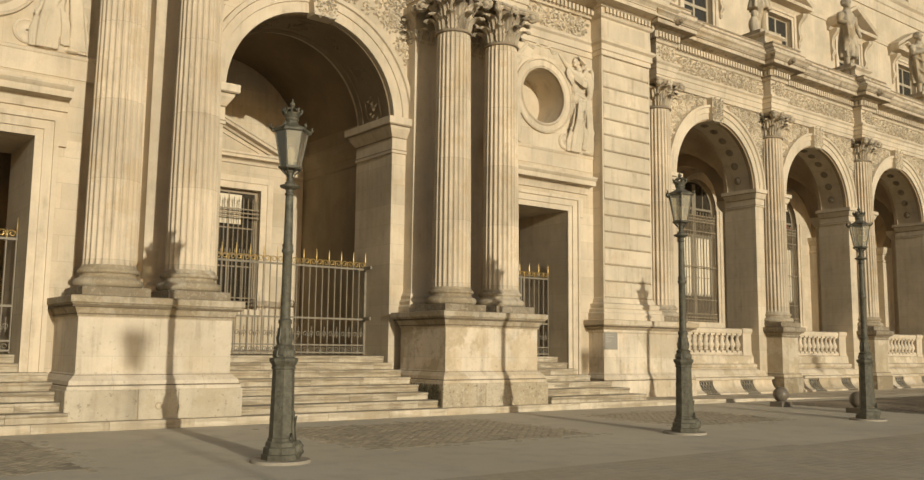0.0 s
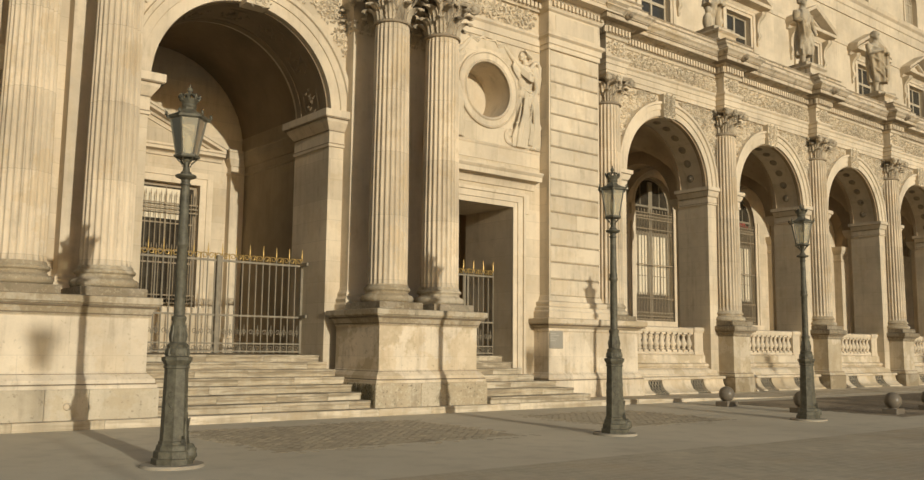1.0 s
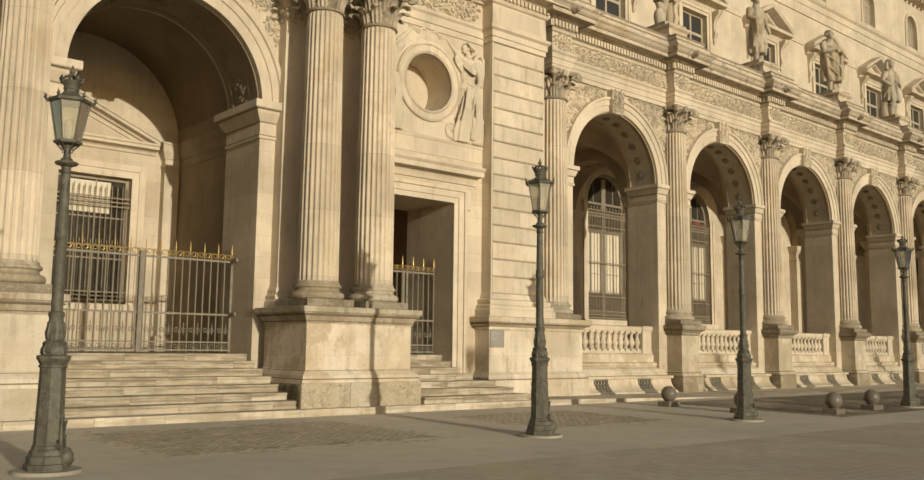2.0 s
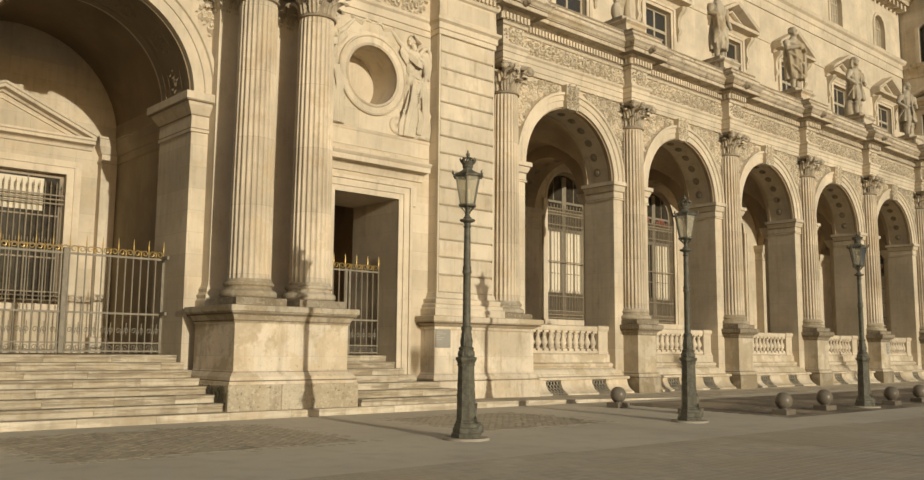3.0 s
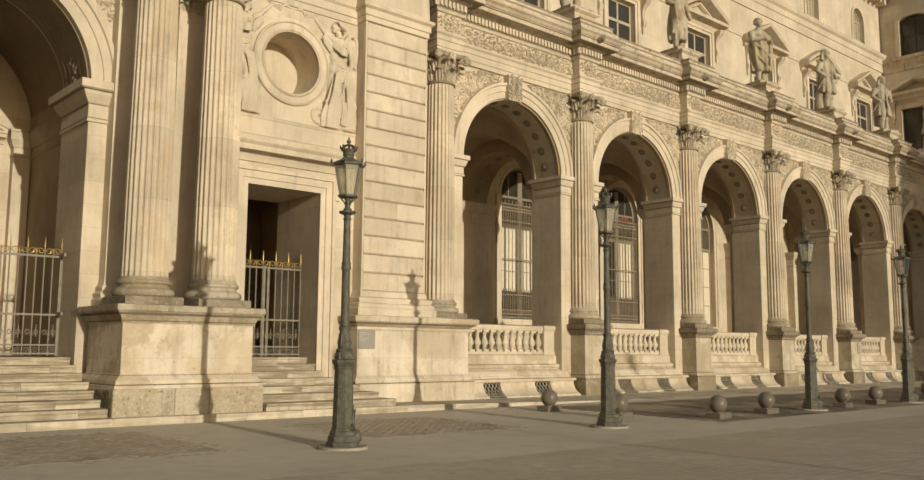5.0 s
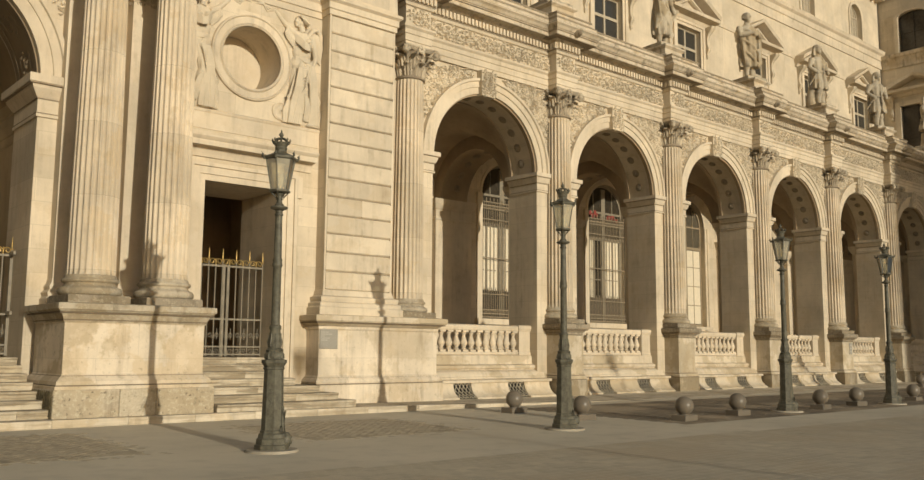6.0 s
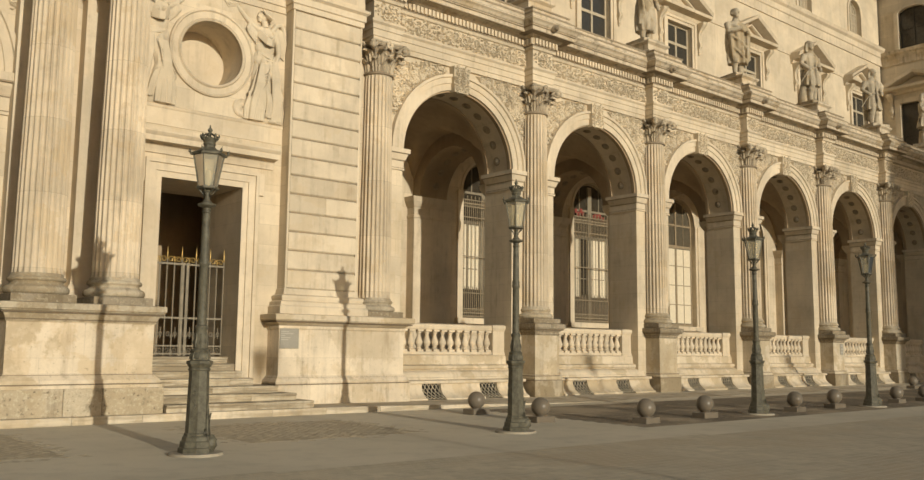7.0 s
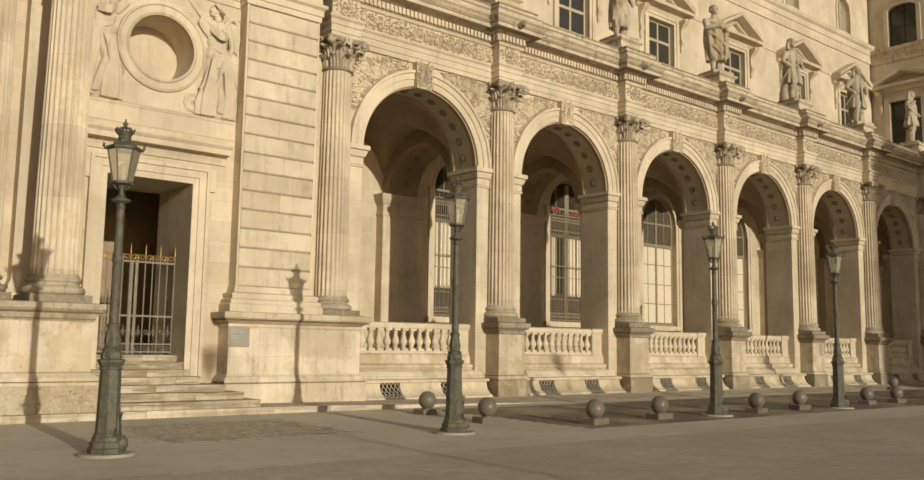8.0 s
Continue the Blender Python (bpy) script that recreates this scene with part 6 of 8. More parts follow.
def lantern_parts():
    P = {}
    w0, w1, z0, z1 = 0.128, 0.215, 4.01, 4.51
    rim = [(math.cos(math.pi / 6 + math.pi / 3 * i), math.sin(math.pi / 6 + math.pi / 3 * i)) for i in range(6)]
    bm = bmesh.new()
    for c, s in rim:
        tube(bm, [(w0 * c, w0 * s, z0), (w1 * c, w1 * s, z1)], 0.011, 4)
    turned(bm, [(w0 + 0.02, z0 - 0.035), (w0 + 0.03, z0 - 0.02), (w0 + 0.03, z0), (w0, z0 + 0.012), (w0 - 0.03, z0 + 0.012), (w0 - 0.03, z0 - 0.035)], 6, start=math.pi / 6)
    turned(bm, [(w1 + 0.005, z1 - 0.015), (w1 + 0.03, z1), (w1 + 0.035, z1 + 0.025), (w1, z1 + 0.03), (w1 - 0.05, z1 + 0.03), (w1 - 0.05, z1 - 0.015)], 6, start=math.pi / 6)
    P["frame"] = (mesh_from(bm, "frame"), M_LAMP)
    for i in range(6):
        (c, s), (e, g) = rim[i], rim[(i + 1) % 6]
        bm = bmesh.new()
        for d in (0.004, 0.008):
            a, b = w0 - d, w1 - d
            bm.faces.new([bm.verts.new(v) for v in ((a * c, a * s, z0), (a * e, a * g, z0), (b * e, b * g, z1), (b * c, b * s, z1))])
        P["pane%d" % i] = (mesh_from(bm, "pane"), M_GLASS)
    bm = bmesh.new()
    c, s = rim[0]
    tube(bm, [(q * c, q * s, z) for q, z in ((0.045, 3.86), (0.06, 3.9), (0.085, 3.93), (0.11, 3.955), (0.135, 3.985), (0.12, 4.0), (0.105, 3.985), (0.115, 3.97))], 0.011, 5)
    P["bracket"] = (mesh_from(bm, "bracket", 50), M_LAMP)
    bm = bmesh.new()
    turned(bm, [(0.235, 4.53), (0.24, 4.545), (0.215, 4.56), (0.16, 4.585), (0.11, 4.615), (0.085, 4.64), (0.08, 4.665), (0.085, 4.675)], 6, start=math.pi / 6)
    P["roof"] = (mesh_from(bm, "roof", 25), M_LAMP)
    bm = bmesh.new()
    turned(bm, [(0.07, 4.66), (0.088, 4.675), (0.088, 4.695), (0.08, 4.7), (0.098, 4.73), (0.112, 4.76), (0.104, 4.762), (0.09, 4.74), (0.05, 4.72)], 16)
    for i in range(8):
        a = math.tau * i / 8
        c, s = math.cos(a), math.sin(a)
        tube(bm, [(0.1 * c, 0.1 * s, 4.74), (0.116 * c, 0.116 * s, 4.775), (0.128 * c, 0.128 * s, 4.795), (0.126 * c, 0.126 * s, 4.815)], 0.016, 5, [1, 1.15, 1.0, 0.4])
        tube(bm, [(0.104 * c, 0.104 * s, 4.76), (0.085 * c, 0.085 * s, 4.805), (0.03 * c, 0.03 * s, 4.825)], 0.011, 5)
    turned(bm, [(0.02, 4.81), (0.03, 4.825), (0.018, 4.84), (0.033, 4.86), (0.036, 4.875), (0.022, 4.895), (0.012, 4.905), (0.012, 4.925), (0.004, 4.94)], 10)
    bmesh.ops.scale(bm, vec=(1.0, 1.0, 1.2), space=Matrix.Translation((0, 0, -4.66)), verts=bm.verts)
    P["crown"] = (mesh_from(bm, "crown", 45), M_LAMP)
    bm = bmesh.new()
    c, s = rim[0]
    tube(bm, [(q * c, q * s, z) for q, z in ((0.2, 4.51), (0.245, 4.515), (0.27, 4.55), (0.262, 4.58), (0.285, 4.615))], 0.02, 6, [1, 1.2, 1, 0.8, 0.3])
    P["ear"] = (mesh_from(bm, "ear", 50), M_LAMP)
    bm = bmesh.new()
    turned(bm, [(0.03, 3.99), (0.03, 4.06), (0.045, 4.09), (0.05, 4.2), (0.035, 4.28), (0.012, 4.30)], 10)
    P["bulb"] = (mesh_from(bm, "bulb", 50), M_BLIND)
    return P


LP, TP = lamp_parts(), lantern_parts()


def street_lamp(x, y, tall=0.0):
    """A street lamp; a tall one has a drawn-out slender post of the given height under a larger lantern."""
    label = "tall slender cast-iron lamp with a crowned glass lantern" if tall else "grey-green cast-iron street lamp with a crowned glass lantern"
    ob = thing("street_lamp", label, "lamp", "street lamps", at=(x, y, ground_z(y) + LONG - 0.003))
    for k, (me, mat) in LP.items():
        o = part(k.rstrip("012"), me, mat, ob)
        if tall:
            o.scale = (0.62, 0.62, tall / 4.0 if k != "foot_disc" else 1.0)
            continue
        if k in ("medallion", "tendril", "collar_leaf", "vase_leaf"):
            n = 4 if k in ("medallion", "tendril") else 8
            o.matrix_basis = Matrix.Rotation(math.pi / n, 4, "Z")
            for i in range(1, n):
                again(o, Matrix.Rotation(math.pi / n + math.tau * i / n, 4, "Z"))
    lan = thing("lantern", "six-sided glazed lantern with a small crown")
    lan.parent = ob
    lan.matrix_basis = Matrix.Rotation(radians(14), 4, "Z") @ Matrix.Diagonal((1.09, 1.09, 1.0, 1))
    if tall:
        lan.matrix_basis = Matrix.Translation((0, 0, tall - 4.01 * 0.9)) @ Matrix.Diagonal((1.2, 1.2, 0.9, 1))
    for k, (me, mat) in TP.items():
        if tall and k == "crown":
            continue
        o = part("pane" if k.startswith("pane") else k, me.copy() if tall and mat is M_GLASS else me, M_MILK if tall and mat is M_GLASS else mat, lan)
        if k in ("ear", "bracket"):
            for i in range(1, 6):
                again(o, Matrix.Rotation(i * math.pi / 3, 4, "Z"))
    return ob


for x, y in ((5.66, 11.3), (13.92, 11.08), (20.47, 11.0), (29.28, 11.07), (35.45, 10.98), (44.3, 10.9)):
    street_lamp(x, y)
# a second row of taller, slimmer lamps stands across the court
for x in (2.49, 15.86, 28.56, 41.6):
    street_lamp(x, -21.0, 7.8)

# ---- stone balls ----
for x, y, t in ((22.72, 14.72, 4), (22.55, 12.36, -3), (24.5, 10.96, 6), (27.05, 11.16, 0), (31.2, 11.12, 5), (33.7, 11.27, -4), (38.2, 11.46, 3), (40.2, 11.41, -2), (46.6, 11.2, 4), (48.6, 11.2, 2), (49.99, 15.93, 0)):
    ob = thing("stone_bollard", "worn granite ball on a low rectangular block, standing on the court", "bollard", "ball bollards", at=(x, y, ground_z(y)), turn=t)
    part("block", chamfered(-0.28, 0.28, -0.19, 0.19, -0.02, 0.135, 0.012), M_BALL, ob)
    bm = bmesh.new()
    turned(bm, [(0.12, 0.13), (0.12, 0.15)], 16)
    q = []
    for j in range(1, 16):
        a = -math.pi / 2 + math.pi * j / 16
        q.append((0.215 * math.cos(a), 0.335 + 0.215 * math.sin(a)))
    turned(bm, q, 28)
    part("ball", bm, M_BALL, ob, smooth=50)

# ---- iron gates ----
def gate_meshes():
    G = {}
    bm = bmesh.new()
    turned(bm, [(0.017, 0.0), (0.017, 1.0)], 6)
    G["bar"] = mesh_from(bm, "bar", 40)
    bm = bmesh.new()
    turned(bm, [(0.01, 0.0), (0.013, 0.03), (0.022, 0.05), (0.011, 0.08), (0.02, 0.12), (0.016, 0.15), (0.004, 0.32), (0.002, 0.33)], 8)
    G["finial"] = mesh_from(bm, "finial", 40)
    bm = bmesh.new()
    turned(bm, [(0.012, 0.0), (0.024, 0.02), (0.012, 0.05), (0.02, 0.1), (0.003, 0.17)], 7)
    G["small_finial"] = mesh_from(bm, "small_finial", 40)
    bm = bmesh.new()
    pts = [(-0.07, 0, 0.0)]
    for i in range(14):
        a, r = math.pi - i * 0.55, 0.068 * (1 - i / 20)
        pts.append((r * math.cos(a), 0, 0.068 + r * math.sin(a)))
    tube(bm, pts, 0.011, 5)
    G["scroll"] = mesh_from(bm, "scroll", 50)
    for k, m in (("bar", M_IRON), ("finial", M_GILT), ("small_finial", M_GILT), ("scroll", M_GILT)):
        G[k].materials.append(m)
    G["iron_scroll"] = G["scroll"].copy()
    G["iron_scroll"].materials.clear()
    G["iron_scroll"].materials.append(M_IRON)
    return G


G = gate_meshes()


def piece(name, me, parent, m):
    o = new(name, me)
    o.parent = parent
    o.matrix_basis = m
    return o


def iron_gate(label, x0, x1, y, z0, z1, posts, step=0.185):
    ob = thing("iron_gate", label, "gate", "iron gates", at=(x0, y, z0))
    w, h = x1 - x0, z1 - z0
    for z, t in ((0.05, 0.02), (0.24, 0.018), (h * 0.41, 0.022), (h, 0.024)):
        part("rail", boxed(0, w, -0.022, 0.022, z - t, z + t), M_IRON, ob)
    n = round(w / step)
    for i in range(n + 1):
        x = w * i / n
        piece("bar", G["bar"], ob, Matrix.Translation((x, 0, 0.0)) @ Matrix.Diagonal((1, 1, h + (0.12 if i % 2 else 0.03), 1)))
        if i % 2:
            piece("finial", G["finial"], ob, Matrix.Translation((x, 0, h + 0.11)))
        else:
            piece("small_finial", G["small_finial"], ob, Matrix.Translation((x, 0, h + 0.03)))
        if i < n:
            s = -1 if i % 2 else 1
            piece("scroll", G["scroll"], ob, Matrix.Translation((x + step / 2, 0, h + 0.03)) @ Matrix.Diagonal((s * 1.25, 1.3, 1.15, 1)))
            piece("iron_scroll", G["iron_scroll"], ob, Matrix.Translation((x + step / 2, 0, 0.45)) @ Matrix.Diagonal((s * 0.9, 1, 1, 1)))
            piece("iron_scroll", G["iron_scroll"], ob, Matrix.Translation((x + step / 2, 0, 0.07)) @ Matrix.Diagonal((s * 0.9, 1, 0.9, 1)))
            if i % 2 == 0:
                piece("small_finial", G["bar"], ob, Matrix.Translation((x + step / 2, 0, 0.42)) @ Matrix.Diagonal((0.6, 0.6, 0.28, 1)))
    for x in posts:
        part("post", boxed(x - x0 - 0.03, x - x0 + 0.03, -0.03, 0.03, 0, h + 0.04), M_IRON, ob)
    return ob


gate = iron_gate("tall grey iron gate with gilt spear points across the great arch", ARCH_X - 2.27, ARCH_X + 2.27, 20.32, LAND + 0.02, 3.56, (ARCH_X - 2.27, ARCH_X + 2.27))
part("post", chamfered(2.215, 2.325, -0.06, 0.05, 0.0, 2.36, 0.012), M_IRON, gate, "stout middle post")
for z in (0.94, 2.27):
    for x in (0.0, 4.48):
        part("hinge", chamfered(x, x + 0.06, -0.36, 0.04, z - 0.05, z + 0.04, 0.01), M_IRON, gate, "iron hinge let into the jamb")
iron_gate("grey iron gate with gilt spear points in a side doorway", DOOR_C - DOOR_W + 0.03, DOOR_C + DOOR_W - 0.02, 19.45, LAND + 0.02, 3.58, (DOOR_C - 0.05, DOOR_C + 0.06))
X = 2 * AXIS - DOOR_C
iron_gate("grey iron gate with gilt spear points in a side doorway", X - DOOR_W + 0.03, X + DOOR_W - 0.03, 19.45, LAND + 0.02, 3.58, (X - 0.05, X + 0.06))

# dry moss hanging on the shaded side of a plinth
ob = thing("moss", "dry brown moss hanging on the side of a stone plinth", "moss", kind="stuff")
bm = bmesh.new()
r = random.Random(21)
for i in range(420):
    y = r.uniform(16.8, 18.3)
    z = r.uniform(0.26, 0.69)
    d = r.uniform(0.08, 0.24)
    x = AXIS + 4.1 - 1.682
    tube(bm, [(x, y, z), (x - 0.012, y + r.uniform(-0.02, 0.02), z - d * 0.5), (x - 0.006, y + r.uniform(-0.04, 0.04), z - d)], 0.008, 4, [1, 1, 0.3])
part("strands", bm, M_MOSS, ob)

# ---- windows ----
def casement(name, label, group, at, w, z0, z1, cols, rows, mat, arched=False, blind=False, grille=False, transom=None, pane_mat=None, kind="", bar=0.02, drawn=()):
    """A timber window in an opening of half-width w: frame, glazing bars, panes, and at times a blind or an iron grille. It faces -y."""
    ob = thing(name, label, "window", group, at=at, kind=kind)
    h = z1 - z0
    bm = bmesh.new()
    for s in (-1, 1):
        q = sorted((s * w, s * (w - 0.09)))
        box(bm, q[0], q[1], 0.0, 0.09, z0, z1)
    box(bm, -w + 0.09, w - 0.09, 0.0, 0.09, z0, z0 + 0.12)
    if arched:
        arch_ring(bm, 0, z1, [(w, 0.0), (w, 0.09), (w - 0.1, 0.09), (w - 0.1, 0.0)], 18)
    else:
        box(bm, -w + 0.09, w - 0.09, 0.0, 0.09, z1 - 0.1, z1)
    part("window_frame", bm, mat, ob)
    mid = 0.13 if drawn else 0.055
    part("mullion", boxed(-mid, mid, -0.012, 0.085, z0 + 0.12, z1 + (w * 0.85 if arched else -0.1)), mat, ob)
    if transom:
        part("transom", boxed(-w + 0.09, w - 0.09, -0.016, 0.085, transom - 0.07, transom + 0.07), mat, ob)
    top = transom or z1
    for s in (-1, 1):
        a, b = sorted((s * 0.055, s * (w - 0.09)))
        for i in range(1, cols):
            x = a + (b - a) * i / cols
            part("glazing_bar", boxed(x - bar * 0.9, x + bar * 0.9, 0.01, 0.07, z0 + 0.12, z1), mat, ob)
        for j in range(1, rows):
            z = z0 + 0.12 + (top - z0 - 0.12) * j / rows
            part("glazing_bar", boxed(a, b, 0.012, 0.068, z - bar, z + bar), mat, ob)
        for j in range(rows):
            za, zb = z0 + 0.12 + (top - z0 - 0.12) * j / rows, z0 + 0.12 + (top - z0 - 0.12) * (j + 1) / rows
            part("pane", boxed(a, b, 0.038, 0.044, za, zb), pane_mat or M_PANE, ob)
    if transom:
        part("pane", boxed(-w + 0.09, w - 0.09, 0.036, 0.042, transom, z1), pane_mat or M_PANE, ob)
    if arched:
        bm = bmesh.new()
        bm.faces.new([bm.verts.new((-(w - 0.05) * math.cos(math.pi * i / 18), 0.05, z1 + (w - 0.05) * math.sin(math.pi * i / 18))) for i in range(19)])
        part("pane", bm, pane_mat or M_PANE, ob, "dark fanlight")
        part("transom", boxed(-w + 0.09, w - 0.09, -0.006, 0.08, z1 - 0.045, z1 + 0.045), mat, ob)
        for s in (-1, 1):
            x = s * w * 0.5
            part("glazing_bar", boxed(x - 0.022, x + 0.022, 0.012, 0.068, z1, z1 + w * 0.82), mat, ob)
    if blind:
        for s in (-1, 1):
            a, b = sorted((s * 0.06, s * (w - 0.095)))
            if not grille:
                part("blind", boxed(a, b, 0.026, 0.034, z0 + 0.16, top - 0.1), M_BLIND, ob, "drawn cream blind")
                continue
            # solid lower panel and stiles; curtains in folds over the drawn shares of each leaf
            part("lower_panel", boxed(a, b, -0.01, 0.03, z0 + 0.12, z0 + 1.12), M_DARK, ob, "dark lower panel")
            for f0, f1 in drawn[0 if s < 0 else 1]:
                u0, u1 = a + (b - a) * f0, a + (b - a) * f1
                k = max(8, int((u1 - u0) * 24))
                fold = [(u0 + (u1 - u0) * i / k, 0.018 + 0.012 * math.sin(i * 1.57)) for i in range(k + 1)]
                rim = fold + [(x, y + 0.006) for x, y in fold[::-1]]
                bm = bmesh.new()
                loops(bm, [[(x, y, z) for x, y in rim] for z in (z0 + 1.13, top - 0.05)])
                part("curtain", bm, M_BLIND, ob, "cream curtain hanging in folds")
                part("stile", boxed(u1, u1 + 0.1, -0.008, 0.07, z0 + 0.12, top - 0.07), mat, ob)
    if grille:
        iron_grille(ob, w, z0, z1)
    # Dark sheet behind the glass: the unlit room's darkness put into colour.
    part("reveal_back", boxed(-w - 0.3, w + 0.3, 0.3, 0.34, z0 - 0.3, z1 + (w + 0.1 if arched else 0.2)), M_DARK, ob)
    return ob


def iron_grille(parent, w, z0, z1):
    n = 13
    zt = z0 + 4.66
    h = (2 * w - 0.12) / (n - 1)
    for i in range(n):
        x = -w + 0.06 + h * i
        piece("grille_bar", GB, parent, Matrix.Translation((x, -0.18, z0 + 0.03)) @ Matrix.Diagonal((1, 1, zt - z0 - 0.03, 1)))
        piece("spear", GS, parent, Matrix.Translation((x, -0.18, zt)) @ Matrix.Diagonal((1, 1, 0.6, 1)))
        if i:
            # closer-set bars with points stand in the lower panel and hang in the upper one
            m = Matrix.Translation((x - h / 2, -0.18, z0 + 0.03))
            piece("grille_bar", GB, parent, m @ Matrix.Diagonal((1.25, 1.25, 0.95, 1)))
            piece("spear", GS, parent, m @ Matrix.Translation((0, 0, 0.95)))
            piece("grille_bar", GB, parent, Matrix.Translation((x - h / 2, -0.18, zt - 0.75)) @ Matrix.Diagonal((1.25, 1.25, 0.7, 1)))
            piece("spear", GS, parent, Matrix.Translation((x - h / 2, -0.18, zt - 0.75)) @ Matrix.Rotation(math.pi, 4, "X"))
    for z in (z0 + 0.07, z0 + 0.2, z0 + 0.36, z0 + 0.97, z0 + 2.4, zt - 0.72, zt - 0.3, zt - 0.17, zt - 0.03):
        part("grille_rail", boxed(-w + 0.03, w - 0.03, -0.2, -0.16, z - 0.018, z + 0.018), M_DARK_IRON, parent)
    for i in range(n - 1):
        x = -w + 0.06 + h * (i + 0.5)
        piece("grille_scroll", GC, parent, Matrix.Translation((x, -0.18, z0 + 0.2)))
        piece("grille_scroll", GC, parent, Matrix.Translation((x, -0.18, zt - 0.29)))


bm = bmesh.new()
turned(bm, [(0.015, 0.0), (0.015, 1.0)], 6)
GB = mesh_from(bm, "grille_bar", 40)
bm = bmesh.new()
turned(bm, [(0.012, 0.0), (0.03, 0.03), (0.014, 0.06), (0.03, 0.12), (0.003, 0.26)], 7)
GS = mesh_from(bm, "spear", 40)
bm = bmesh.new()
rings = [[(0.075 * math.cos(a) + 0.012 * math.cos(a) * c, 0.012 * s, 0.06 + 0.065 * math.sin(a) + 0.012 * math.sin(a) * c) for c, s in ((1, 0), (0, 1), (-1, 0), (0, -1))] for a in [math.tau * i / 12 for i in range(13)]]
loops(bm, rings, cap=False)
GC = mesh_from(bm, "grille_scroll", 50)
for me in (GB, GS, GC):
    me.materials.append(M_DARK_IRON)

# shares of the two leaves over which the curtains are drawn
SHARES = ((((0.0, 0.4), (0.5, 0.9)), ((0.1, 0.5), (0.6, 0.92))), (((0.0, 0.26), (0.36, 0.84)), ((0.04, 0.46), (0.56, 0.92))), (((0.0, 0.16), (0.26, 0.42)), ((0.06, 0.46), (0.56, 0.92))))
for k in range(BAYS):
    c = WC[k]
    g = k < 3
    if g:
        casement("window_gallery", "tall round-headed window behind a dark iron grille, cream blinds drawn", "gallery windows", (c, BACK_Y + 0.2, 0), GW, GZ0, GZS, 1, 2, M_BROWN_TIMBER, True, True, True, 6.5, pane_mat=M_DIM, kind="structure", drawn=SHARES[k])
    else:
        casement("window_gallery", "tall round-headed timber casement with pale blinds drawn", "gallery windows", (c, BACK_Y + 0.2, 0), GW, GZ0, GZS, 2, 4, M_OAK, True, True, False, 6.64, pane_mat=M_FAN, kind="structure")
# red cloth glimpsed behind a fanlight
r = random.Random(3)
for x, n, z in ((WC[2] + 0.2, 7, 7.5), (WC[2] - 0.95, 5, 7.55)):
    ob = thing("red_banner", "crumpled red cloth hung inside a window head", "cloth")
    bm = bmesh.new()
    for i in range(n):
        blob(bm, (x + 0.11 * i, BACK_Y + 0.13, z + r.uniform(-0.08, 0.12)), (0.09, 0.03, 0.12), 8, 5)
    part("cloth", bm, M_RED, ob, smooth=60)

for k in range(BAYS):
    casement("window_upper", "tall pale timber casement with dark panes", "upper windows", (UC + PITCH * k, UP_Y + 0.22, 0), UW, 13.6, UT, 1, 3, M_TIMBER, kind="structure", transom=16.85, bar=0.045)
    o = casement("window_top", "small round-headed window with grey panes", "top windows", (TX + PITCH * k, UP_Y + 0.25, 0), TW, 21.95, TZ, 2, 2, M_TIMBER, True, pane_mat=M_GREY_TIMBER, kind="structure")

hw_ob = casement("window_hall", "large hall window behind thin brown iron bars", "", (HC, HB + 0.22, 0), 1.8, 2.62, 6.25, 2, 3, M_OAK, grille=False, pane_mat=M_DIM, kind="structure")
part("blind", boxed(0.1, 1.3, 0.02, 0.03, 5.2, 6.1), M_BLIND, hw_ob, "half-drawn pale blind")
for i in range(24):
    x = -1.74 + 3.48 * i / 23
    piece("grille_bar", GB, hw_ob, Matrix.Translation((x, -0.16, 2.66)) @ Matrix.Diagonal((0.85, 0.85, 3.1, 1)))
    piece("spear", GS, hw_ob, Matrix.Translation((x, -0.16, 5.76)) @ Matrix.Diagonal((0.7, 0.7, 1.0, 1)))
for z in (2.72, 2.84, 2.95, 4.25, 5.4, 5.52, 5.64):
    part("grille_rail", boxed(-1.79, 1.79, -0.18, -0.14, z - 0.018, z + 0.018), M_DARK_IRON, hw_ob)
for i in range(23):
    x = -1.74 + 3.48 * (i + 0.5) / 23
    piece("spear", GS, hw_ob, Matrix.Translation((x, -0.16, 4.27)) @ Matrix.Diagonal((0.6, 0.6, 0.7, 1)))

# ---- statues along the terrace ----
def drape(bm, rows, folds, amp, ph, n=72, off=(0, 0), twist=0.0):
    """Hanging cloth: rings of (z, half-width, half-depth, share of fold)."""
    rings = []
    for z, rx, ry, k in rows:
        ring = []
        for i in range(n):
            a = math.tau * i / n
            w = amp * k * (math.sin(folds * a + ph + (0.9 + twist) * z) + 0.55 * math.sin((folds * 1.7 // 1) * a - ph * 2 + (1.3 - 0.6 * twist) * z))
            ring.append(((rx + w) * math.cos(a) + off[0], (ry + w) * math.sin(a) + off[1], z))
        rings.append(ring)
    loops(bm, rings)


